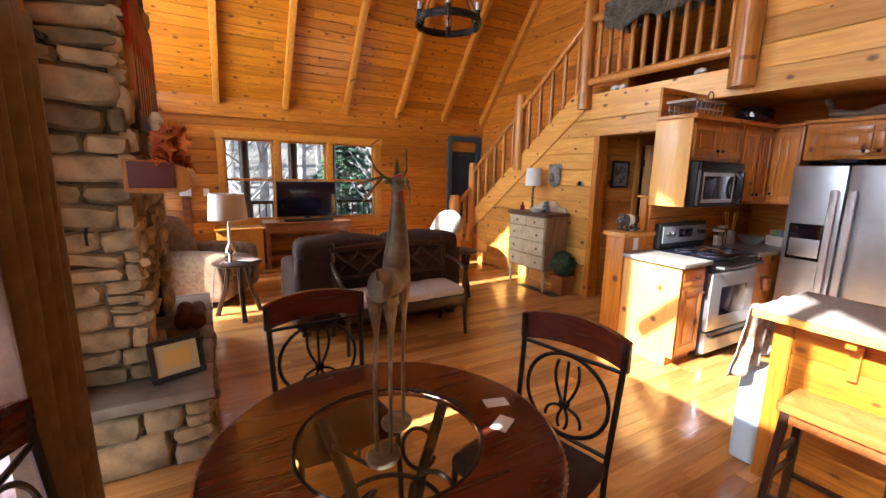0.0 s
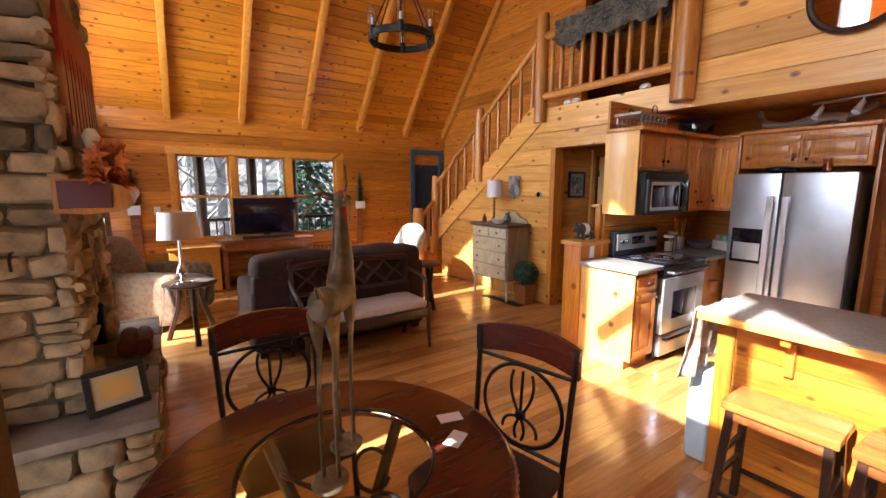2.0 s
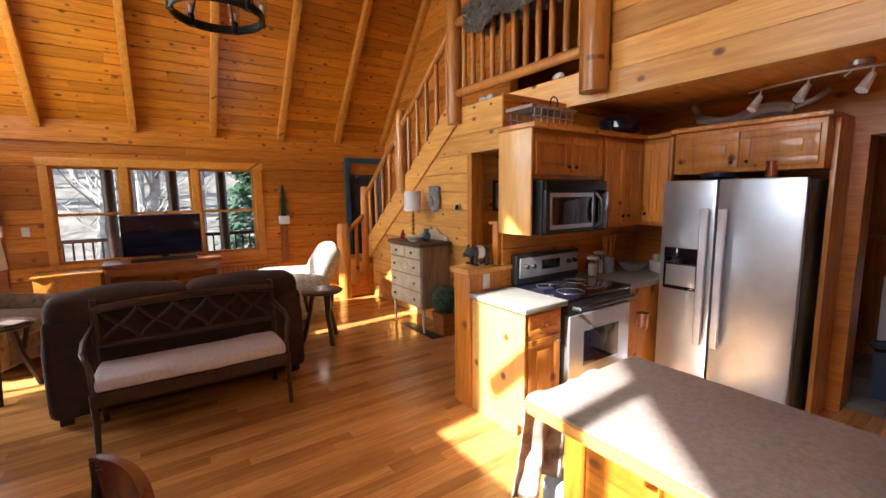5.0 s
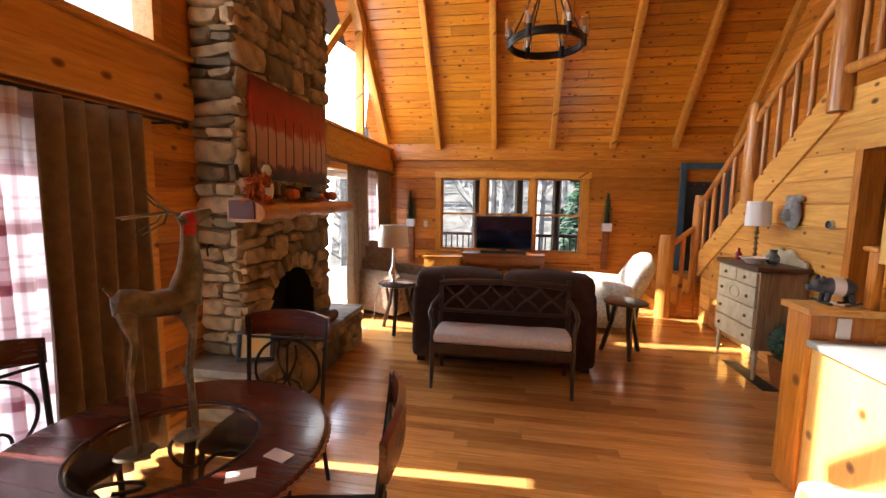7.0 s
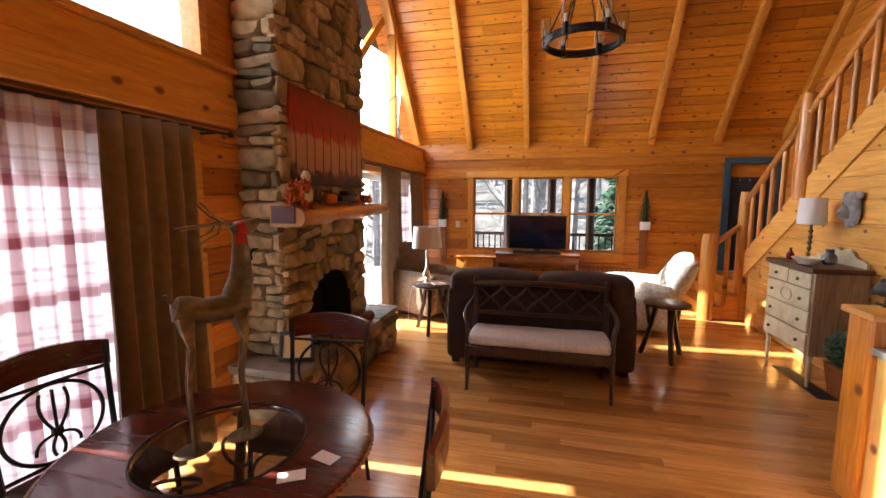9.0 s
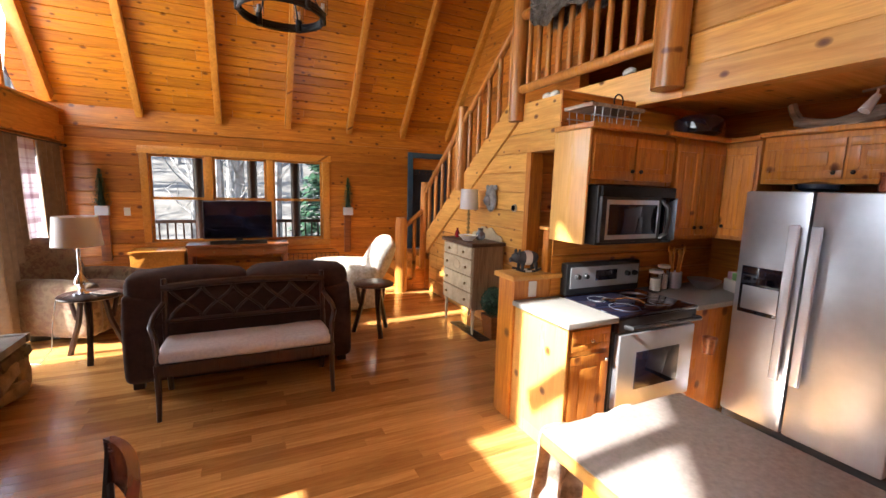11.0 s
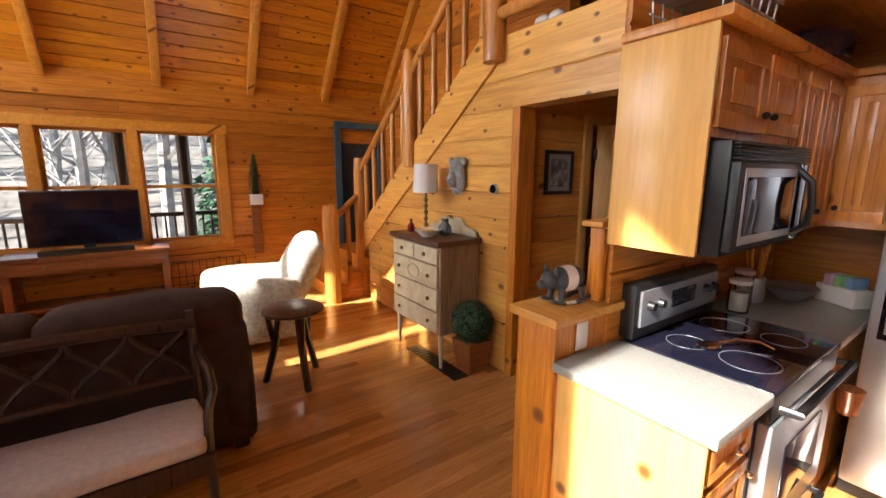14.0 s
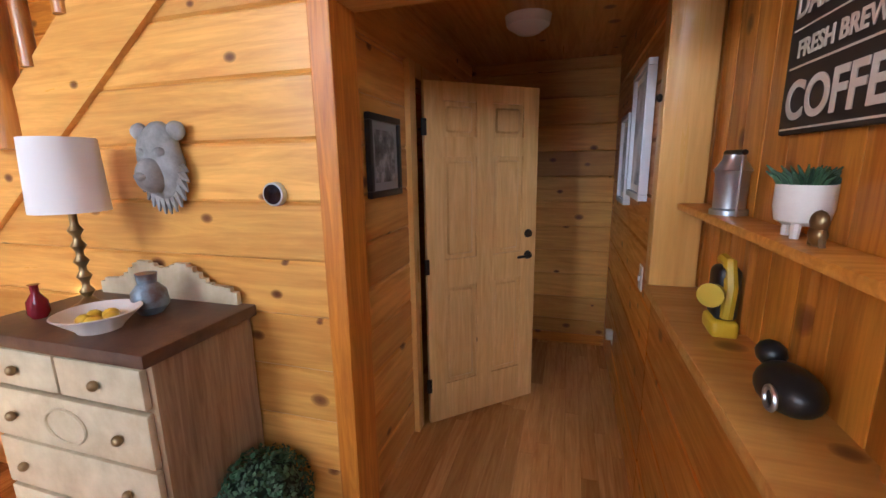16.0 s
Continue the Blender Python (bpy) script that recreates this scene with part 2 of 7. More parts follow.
def plaid():
    """White sheer cloth with rose and mauve checks, that lets light through."""
    m, p = base("plaid_sheer", 0.9)
    co = node(m, "TexCoord")
    sep = node(m, "SeparateXYZ")
    wire(m, co.outputs["Object"], sep.inputs[0])
    def bands(axis, period, edges):
        part_of = sums(m, "FRACT", sums(m, "DIVIDE", axis, period), 0.0)
        return ramp(m, part_of, edges)
    W, R, P = (0.0,) * 3, (0.75,) * 3, (0.35,) * 3
    stripes = [(0.0, P), (0.06, P), (0.07, W), (0.40, W), (0.41, R), (0.58, R), (0.59, P), (0.66, P), (0.67, W), (0.82, W), (0.83, P), (0.87, P), (0.88, W)]
    across = bands(sep.outputs[2], 0.27, stripes)
    down = bands(sep.outputs[1], 0.21, stripes)
    cover = sums(m, "MULTIPLY", sums(m, "ADD", across, down), 0.55)
    color = blend(m, cover, (0.86, 0.85, 0.88), (0.26, 0.025, 0.075))
    wire(m, color, p.inputs["Base Color"])
    out = m.node_tree.nodes["Material Output"]
    tr = node(m, "BsdfTranslucent")
    wire(m, color, tr.inputs["Color"])
    mix = node(m, "MixShader")
    mix.inputs[0].default_value = 0.34
    wire(m, p.outputs[0], mix.inputs[1])
    wire(m, tr.outputs[0], mix.inputs[2])
    wire(m, mix.outputs[0], out.inputs[0])
    return m


plaid_cloth = plaid()

# ---- building blocks ----
def box(bm, a, b, bevel=0.0, rot=None, segments=2):
    """A box from corner a to corner b, its edges rounded; rot turns it about its middle."""
    mid, size = [(p + q) / 2 for p, q in zip(a, b)], [abs(q - p) for p, q in zip(a, b)]
    m = Matrix.Translation(mid) @ (rot.to_4x4() if rot else Matrix()) @ Matrix.Diagonal((*size, 1))
    got = bmesh.ops.create_cube(bm, size=1, matrix=m)["verts"]
    if bevel:
        edges = list({e for v in got for e in v.link_edges})
        bmesh.ops.bevel(bm, geom=edges, offset=min(bevel, min(size) * 0.45), segments=segments, affect="EDGES", profile=0.6)


def rod(bm, p, q, r, r2=None, seg=12):
    """A round bar from p to q."""
    p, q = Vector(p), Vector(q)
    way = q - p
    m = Matrix.Translation((p + q) / 2) @ way.to_track_quat("Z", "Y").to_matrix().to_4x4()
    bmesh.ops.create_cone(bm, cap_ends=True, segments=seg, radius1=r, radius2=r if r2 is None else r2, depth=way.length, matrix=m)


def tube(bm, points, r, seg=8, closed=False):
    """A bar of even thickness bent along the points."""
    pts = [Vector(p) for p in points]
    n = len(pts)
    rings, up = [], None
    for i, p in enumerate(pts):
        a = pts[(i - 1) % n] if closed or i else p
        b = pts[(i + 1) % n] if closed or i < n - 1 else p
        t = (b - a).normalized()
        if up is None:
            up = t.orthogonal().normalized()
        up = (up - t * up.dot(t)).normalized()
        side = t.cross(up)
        rr = r(i / max(1, n - 1)) if callable(r) else r
        rings.append([bm.verts.new(p + rr * (math.cos(k * math.tau / seg) * up + math.sin(k * math.tau / seg) * side)) for k in range(seg)])
    for i in range(n if closed else n - 1):
        u, v = rings[i], rings[(i + 1) % n]
        for k in range(seg):
            bm.faces.new((u[k], u[(k + 1) % seg], v[(k + 1) % seg], v[k]))
    if not closed:
        bm.faces.new(rings[0][::-1])
        bm.faces.new(rings[-1])


def lathe(bm, profile, at=(0, 0, 0), seg=24, squash=(1, 1)):
    """A turned body: profile of (radius, height)."""
    rings = []
    for r, z in profile:
        rings.append([bm.verts.new((at[0] + squash[0] * max(r, 1e-4) * math.cos(k * math.tau / seg), at[1] + squash[1] * max(r, 1e-4) * math.sin(k * math.tau / seg), at[2] + z)) for k in range(seg)])
    for u, v in zip(rings, rings[1:]):
        for k in range(seg):
            bm.faces.new((u[k], u[(k + 1) % seg], v[(k + 1) % seg], v[k]))
    bm.faces.new(rings[0][::-1])
    bm.faces.new(rings[-1])


def blob(bm, at, size, rough=0.0, scale=6.0, sub=3, rot=None):
    """A rounded lump."""
    m = Matrix.Translation(at) @ (rot.to_4x4() if rot else Matrix()) @ Matrix.Diagonal((*size, 1))
    got = bmesh.ops.create_icosphere(bm, subdivisions=sub, radius=1.0, matrix=m)["verts"]
    if rough:
        for v in got:
            d = (v.co - Vector(at)).normalized()
            v.co += d * rough * noise.noise(v.co * scale)


def cushion(bm, a, b, puff=0.05, cuts=6, bevel=0.05):
    """A soft upholstered block that swells in the middle of its sides."""
    mid = Vector([(p + q) / 2 for p, q in zip(a, b)])
    half = Vector([abs(q - p) / 2 for p, q in zip(a, b)])
    start = len(bm.verts)
    box(bm, a, b, bevel, segments=3)
    bm.verts.ensure_lookup_table()
    got = [v for v in bm.verts[start:]]
    edges = list({e for v in got for e in v.link_edges if e.calc_length() > 0.12})
    bmesh.ops.subdivide_edges(bm, edges=edges, cuts=cuts, use_grid_fill=True)
    bm.verts.ensure_lookup_table()
    for v in bm.verts[start:]:
        u = [(v.co[k] - mid[k]) / half[k] for k in range(3)]
        for k in range(3):
            o = [u[j] for j in range(3) if j != k]
            v.co[k] += u[k] * puff * (1 - min(1, o[0] ** 2)) * (1 - min(1, o[1] ** 2))
        v.co += Vector((0, 0, 1)) * 0.012 * noise.noise(v.co * 5)


def mesh_of(name, bm, material, smooth=True):
    me = bpy.data.meshes.new(name)
    bmesh.ops.recalc_face_normals(bm, faces=bm.faces)
    bm.to_mesh(me)
    bm.free()
    me.materials.append(material)
    if smooth:
        me.polygons.foreach_set("use_smooth", [True] * len(me.polygons))
        me.set_sharp_from_angle(angle=radians(38))
    return me


def part(name, bm, material, parent, label="", smooth=True):
    ob = new(name, mesh_of(name, bm, material, smooth))
    ob.parent = parent
    return tagged(ob, label)


def thing(name, at, label, category, turn=0.0, group="", kind=""):
    ob = new(name)
    ob.empty_display_size = 0.05
    ob.matrix_basis = pose(*at, 0, 0, turn)
    return tagged(ob, label, category, group, kind)


def solo(name, bm, material, label, category, at=(0, 0, 0), turn=0.0, group="", kind="", smooth=True):
    ob = new(name, mesh_of(name, bm, material, smooth))
    ob.matrix_basis = pose(*at, 0, 0, turn)
    return tagged(ob, label, category, group, kind)


def B():
    return bmesh.new()


def boxes(list_of, bevel=0.0):
    bm = B()
    for a, b in list_of:
        box(bm, a, b, bevel)
    return bm


def structure(name, bm, material, label="", smooth=False):
    ob = new(name, mesh_of(name, bm, material, smooth))
    return tagged(ob, label, kind="structure")


def board_mesh(to_world, u0, u1, z0, z1, proud, material, chamfer=0.010):
    """One board: a bevelled slab; to_world maps (u, z, out) to the world."""
    c = chamfer
    v = [to_world(u, z, 0.0) for u, z in ((u0, z0), (u1, z0), (u1, z1), (u0, z1))]
    v += [to_world(u, z, proud - c) for u, z in ((u0, z0), (u1, z0), (u1, z1), (u0, z1))]
    v += [to_world(u, z, proud) for u, z in ((u0 + c * 0.3, z0 + c), (u1 - c * 0.3, z0 + c), (u1 - c * 0.3, z1 - c), (u0 + c * 0.3, z1 - c))]
    f = [(0, 1, 5, 4), (1, 2, 6, 5), (2, 3, 7, 6), (3, 0, 4, 7), (4, 5, 9, 8), (5, 6, 10, 9), (6, 7, 11, 10), (7, 4, 8, 11), (8, 9, 10, 11)]
    me = bpy.data.meshes.new("board")
    me.from_pydata(v, [], f)
    me.materials.append(material)
    return me


def boarded(wall, to_world, u0, u1, z0, z1, rows, material, holes=(), limit=None, length=(2.2, 3.8), proud=0.02):
    """Horizontal boards on a wall, cut round its holes (u0, u1, z0, z1); limit(z) gives the span under a slope."""
    z = z0
    while z < z1 - 0.01:
        top = min(z + rows, z1)
        cuts = sorted({z, top, *(h[k] for h in holes for k in (2, 3) if z + 0.015 < h[k] < top - 0.015)})
        for za, zb in zip(cuts, cuts[1:]):
            lo, hi = (u0, u1) if limit is None else (max(u0, limit(za)[0]), min(u1, limit(za)[1]))
            spans = [(lo, hi)]
            for h in holes:
                if h[2] < (za + zb) / 2 < h[3]:
                    spans = [s for a, b in spans for s in ((a, min(b, h[0])), (max(a, h[1]), b)) if s[1] - s[0] > 0.01]
            for a, b in spans:
                while b - a > 0.01:
                    e = a + random.uniform(*length)
                    if b - e < 0.5:
                        e = b
                    ob = new("board", board_mesh(to_world, a, e, za, zb, proud, material))
                    ob.parent = wall
                    a = e
        z = top


def slab_with_holes(to_world, u0, u1, z0, z1, thick, holes):
    """A wall's solid body behind its boards, in blocks round the holes."""
    bm = B()
    us = sorted({u0, u1, *(min(max(h[k], u0), u1) for h in holes for k in (0, 1))})
    zs = sorted({z0, z1, *(min(max(h[k], z0), z1) for h in holes for k in (2, 3))})
    for a, b in zip(us, us[1:]):
        for c, d in zip(zs, zs[1:]):
            if not any(h[0] < (a + b) / 2 < h[1] and h[2] < (c + d) / 2 < h[3] for h in holes):
                p, q = to_world(a, c, 0.0), to_world(b, d, -thick)
                box(bm, p, q)
    return bm


# ---- the shell ----
X_W, X_E, Y_N, Y_S = -0.5, 4.56, 7.70, -0.87
RIDGE_Y, EAVE, SLOPE = (7.70 - 0.87) / 2, 2.62, 1.2


def roof(y):
    return EAVE + SLOPE * min(Y_N - y, y - Y_S)


def under_roof(z):
    d = max(0.0, (z - EAVE) / SLOPE)
    return (Y_S + d, Y_N - d)


on_north = lambda u, z, o: (u, Y_N - o, z)
on_south = lambda u, z, o: (u, Y_S + o, z)
on_west = lambda u, z, o: (X_W + o, u, z)
on_east = lambda u, z, o: (X_E - o, u, z)

# north wall with the triple window and the blue door
N_HOLES = [(0.47, 3.06, 0.74, 2.12), (4.72, 5.36, 0.45, 2.28)]
wall_north = structure("wall_north", slab_with_holes(on_north, -0.7, 8.4, -0.1, 2.9, 0.18, N_HOLES), pine_x, "knotty pine board wall with a triple window")
boarded(wall_north, on_north, -0.5, 5.6, 0.0, 2.66, 0.19, pine_x, N_HOLES)
wall_south = structure("wall_south", slab_with_holes(on_south, -0.7, 8.4, -0.1, 2.9, 0.18, []), pine_x, "knotty pine board wall")
boarded(wall_south, on_south, -0.5, 5.8, 0.0, 2.66, 0.19, pine_x)

# west wall: glass doors below, gable windows above
W_HOLES = [(-0.75, 2.20, 0.02, 2.06), (4.75, 7.20, 0.02, 2.06)]
wall_west = structure("wall_west", slab_with_holes(on_west, Y_S - 0.2, Y_N + 0.2, -0.1, 2.40, 0.18, W_HOLES), pine_y, "knotty pine gable wall with glass doors")
boarded(wall_west, on_west, Y_S, Y_N, 0.0, 2.18, 0.19, pine_y, W_HOLES)
# JAMB_2 is hidden by the chimney and set wide to shade the dresser
JAMB_1, JAMB_2 = 2.43, 4.62
bm = B()
box(bm, (X_W - 0.18, JAMB_1, 2.4), (X_W, JAMB_2, 7.3))
part("pier", bm, pine_y, wall_west, smooth=False)
structure("trim", boxes([((X_W - 0.18, Y_S, 2.20), (X_W + 0.05, 2.66, 2.42)), ((X_W - 0.18, Y_S, 2.42), (X_W + 0.02, 2.66, 2.60)), ((X_W - 0.18, Y_S, 2.60), (X_W + 0.07, 2.66, 2.635))], 0.008), pine_beam, "wide pine beam under the gable window")
structure("trim", boxes([((X_W - 0.18, 4.18, 2.20), (X_W + 0.05, Y_N, 2.42)), ((X_W - 0.18, 4.18, 2.42), (X_W + 0.02, Y_N, 2.60)), ((X_W - 0.18, 4.18, 2.60), (X_W + 0.07, Y_N, 2.635))], 0.008), pine_beam, "wide pine beam under the gable window")


def gable_window(name, ys, low, mullions):
    """A tall window whose head follows the roof; ys: the jamb beside the chimney and the far tip."""
    t = thing(name, (0, 0, 0), "tall gable window with a raking pine frame", "window", kind="structure")
    jamb, tip = ys
    s = 1 if tip > jamb else -1
    bm = B()
    box(bm, (X_W - 0.12, jamb, low), (X_W + 0.03, jamb + s * 0.07, roof(jamb) - 0.1), 0.006)
    part("jamb", bm, pine_beam, t)
    for y in mullions:
        bm = B()
        box(bm, (X_W - 0.12, y - 0.04, low), (X_W + 0.02, y + 0.04, roof(y) - 0.1), 0.006)
        part("mullion", bm, pine_beam, t)
    bm = B()
    a, b = Vector((X_W - 0.045, jamb, roof(jamb) - 0.13)), Vector((X_W - 0.045, tip, roof(tip) - 0.13))
    mid, run = (a + b) / 2, (b - a)
    turn = Matrix.Rotation(math.atan2(run.z, run.y), 3, "X")
    box(bm, mid - Vector((0.075, run.length / 2, 0.09)), mid + Vector((0.075, run.length / 2, 0.09)), 0.006, turn)
    part("rake_frame", bm, pine_beam, t)
    bm = B()
    v = [bm.verts.new(p) for p in ((X_W - 0.06, jamb, low), (X_W - 0.06, tip, low), (X_W - 0.06, tip, max(low + 0.02, roof(tip) - 0.1)), (X_W - 0.06, jamb, roof(jamb) - 0.1))]
    bm.faces.new(v)
    pane = part("pane", bm, glass, t, smooth=False)
    pane.visible_shadow = False
    bm = B()
    ya, za, yb, zb = jamb + s * 0.45, 3.38, jamb + s * 1.75, 4.62
    tube(bm, [(X_W - 0.2, ya, za), (X_W - 0.2, yb, zb)], 0.07, 4)
    part("brace", bm, pine_beam, t)
    return t


gable_window("window_1", (JAMB_1, Y_S + 0.25), 2.62, [0.62])
gable_window("window_2", (JAMB_2, Y_N - 0.22), 2.62, [6.21])

# roof: boards and rafters of the two slopes
bm = B()
def slope_boards(bm, far):
    y_low, s = (Y_N, -1) if far else (Y_S, 1)
    run = math.hypot(1, SLOPE)
    total = (RIDGE_Y - Y_S) * run
    d = 0.0
    while d < total:
        e = min(d + 0.145, total)
        x = -1.0
        while x < 8.4:
            x2 = min(8.4, x + random.uniform(1.8, 4.0))
            if 8.4 - x2 < 0.6:
                x2 = 8.4
            c = 0.008
            def at(xx, dd, out):
                return (xx, y_low + s * (dd / run) - s * out * SLOPE / run * -1, EAVE + 0.1 + dd * SLOPE / run - out / run)
            v = [bm.verts.new(at(*q)) for q in ((x, d, 0), (x2, d, 0), (x2, e, 0), (x, e, 0), (x + 0.002, d + c, 0.013), (x2 - 0.002, d + c, 0.013), (x2 - 0.002, e - c, 0.013), (x + 0.002, e - c, 0.013))]
            for f in ((0, 1, 5, 4), (1, 2, 6, 5), (2, 3, 7, 6), (3, 0, 4, 7), (4, 5, 6, 7)):
                bm.faces.new([v[k] for k in f])
            x = x2
        d = e
slope_boards(bm, True)
slope_boards(bm, False)
ceiling = structure("ceiling", bm, pine_roof, "knotty pine tongue-and-groove cathedral ceiling")
# the deck runs out over the gable, further at the ridge than at the eaves
# unseen overhang; its reach is fitted to the shade edge it casts indoors
prow = lambda y: -0.93 - 0.575 * min(y - Y_S, Y_N - y)
bm = B()
for s, y_low in ((-1, Y_N), (1, Y_S)):
    y_eave, z_eave, z_ridge = y_low - s * 0.5, EAVE + 0.12 - 0.5 * SLOPE, EAVE + 0.12 + SLOPE * (RIDGE_Y - Y_S)
    a = [(prow(y_eave), y_eave, z_eave), (8.6, y_eave, z_eave), (8.6, RIDGE_Y, z_ridge), (prow(RIDGE_Y), RIDGE_Y, z_ridge)]
    lo = [bm.verts.new(p) for p in a]
    hi = [bm.verts.new((p[0], p[1], p[2] + 0.22)) for p in a]
    for f in ((lo[0], lo[1], lo[2], lo[3]), (hi[0], hi[1], hi[2], hi[3]), (lo[0], lo[1], hi[1], hi[0]), (lo[1], lo[2], hi[2], hi[1]), (lo[3], lo[0], hi[0], hi[3])):
        bm.faces.new(f)
structure("roof", bm, dark_wood, "roof deck over the cathedral ceiling")


def drop_sun_block(y0, y1, low):
    """A heavy timber added out of view to block sun; it hangs from the prow rafters outside the gable."""
    bm = B()
    top = min(roof(y0), roof(y1)) + 0.05
    box(bm, (-2.22, y0, low), (-2.0, y1, top), 0.012)
    box(bm, (-2.25, y0 - 0.02, low - 0.04), (-1.97, y1 + 0.02, low), 0.012)
    structure("gable_post", bm, pine_beam, "added sun-blocking timber under the gable overhang")


drop_sun_block(2.04, 2.36, 3.45)
drop_sun_block(4.76, 5.06, 3.45)


def rafter(x):
    for s, y_low in ((-1, Y_N), (1, Y_S)):
        bm = B()
        a = Vector((x, y_low + s * 0.02, EAVE + 0.03))
        b = Vector((x, RIDGE_Y, EAVE + 0.03 + SLOPE * (RIDGE_Y - Y_S)))
        turn = Matrix.Rotation(math.atan2(b.z - a.z, b.y - a.y), 3, "X")
        mid, half = (a + b) / 2, (b - a).length / 2
        box(bm, mid - Vector((0.045, half, 0.075)), mid + Vector((0.045, half, 0.075)), 0.008, turn)
        tagged(new("rafter", mesh_of("rafter", bm, pine_beam)), "exposed pine ceiling rafter", kind="structure")


for x in (0.44, 1.46, 2.48, 3.50, 4.50, 5.44, 6.5, 7.5):
    rafter(x)
structure("trim", boxes([((-0.5, Y_N - 0.055, 2.42), (5.5, Y_N, 2.47)), ((-0.5, Y_N - 0.04, 2.47), (5.5, Y_N, 2.72))], 0.006), pine_x, "pine frieze board under the ceiling")

# floor
floor = structure("floor", boxes([((-0.7, Y_S - 0.2, -0.12), (8.4, Y_N + 0.2, -0.012))]), mid_wood, "honey-coloured strip hardwood floor")

# east side: stair wall, hall opening, kitchen header, loft wall
stair_z = lambda y: 2.69 - 0.73 * (y - 4.11)
E_HOLE = [(2.62, 3.74, 0.0, 2.10)]
wall_east = structure("wall_east", slab_with_holes(on_east, 2.62, 4.10, 0.0, 2.40, 0.12, E_HOLE), pine_pale, "knotty pine board wall under the stair")
z = 0.0
while z < 2.35:
    top = min(z + 0.21, 2.38)
    reach = min(6.35, 4.11 + (2.69 - top - 0.06) / 0.73)
    lo = 3.74 if z < 2.09 else 2.62
    if z < 2.09 < top:
        top = 2.10
    for a, b in ((lo, min(reach, lo + 2.3)), (lo + 2.3, reach)):
        if b - a > 0.05:
            ob = new("board", board_mesh(on_east, a, b, z, top, 0.02, pine_pale))
            ob.parent = wall_east
    z = top
bm = B()
v = [bm.verts.new(p) for p in ((X_E + 0.005, 3.74, 0), (X_E + 0.005, 6.40, 0), (X_E + 0.005, 6.40, stair_z(6.40) - 0.1), (X_E + 0.005, 4.1, stair_z(4.1) - 0.1), (X_E + 0.005, 3.74, 2.4))]
bm.faces.new(v)
ext = bmesh.ops.extrude_face_region(bm, geom=bm.faces[:])
bmesh.ops.translate(bm, vec=(0.10, 0, 0), verts=[q for q in ext["geom"] if isinstance(q, bmesh.types.BMVert)])
part("stair_spandrel", bm, pine_pale, wall_east, smooth=False)
wall_loft = structure("wall_loft", boxes([((X_E + 0.02, Y_S - 0.2, 2.36), (X_E + 0.14, 2.05, 7.0))]), pine_pale, "knotty pine board wall of the loft above the kitchen")
boarded(wall_loft, lambda u, z, o: (X_E + 0.02 - o, u, z), Y_S, 2.05, 2.56, 6.4, 0.21, pine_pale, limit=under_roof)
structure("trim", boxes([((X_E - 0.02, Y_S, 2.36), (X_E + 0.12, 2.06, 2.56))], 0.006), pine_pale, "pine header board over the kitchen")
structure("trim", boxes([((X_E - 0.02, 2.06, 2.36), (X_E + 0.12, 4.12, 2.62))], 0.006), pine_pale, "pine fascia board of the loft floor")
structure("trim", boxes([((X_E - 0.03, 3.71, 0), (X_E + 0.14, 3.79, 2.10))], 0.006), pine_z, "pine casing of the hall opening")
structure("trim", boxes([((X_E - 0.028, 2.62, 2.10), (X_E + 0.142, 3.79, 2.2))], 0.006), pine_pale, "pine head casing of the hall opening")
# paled underside stands in for sunlight bounced up off the floor
structure("ceiling_loft", boxes([((X_E + 0.12, Y_S - 0.2, 2.40), (8.4, 4.1, 2.60))]), pine_pale_lit_x, "pine plank ceiling under the loft")
wall_loft_end = structure("wall_loft_end", boxes([((7.6, Y_S - 0.2, -0.1), (7.75, Y_N + 0.2, 7.2))]), pine_y, "pine board wall at the end of the loft and hall")
boarded(wall_loft_end, lambda u, z, o: (7.6 - o, u, z), Y_S, 4.2, 2.6, 6.4, 0.21, pine_y, limit=under_roof)
wall_stair = structure("wall_stair", boxes([((5.50, 3.86, 0.0), (5.62, Y_N, 2.4)), ((5.50, 4.1, 2.4), (5.62, Y_N, 6.9))]), pine_y, "pine board wall beside the stair")
boarded(wall_stair, lambda u, z, o: (5.50 - o, u, z), 4.1, Y_N, 0.4, 6.4, 0.21, pine_y, limit=under_roof)
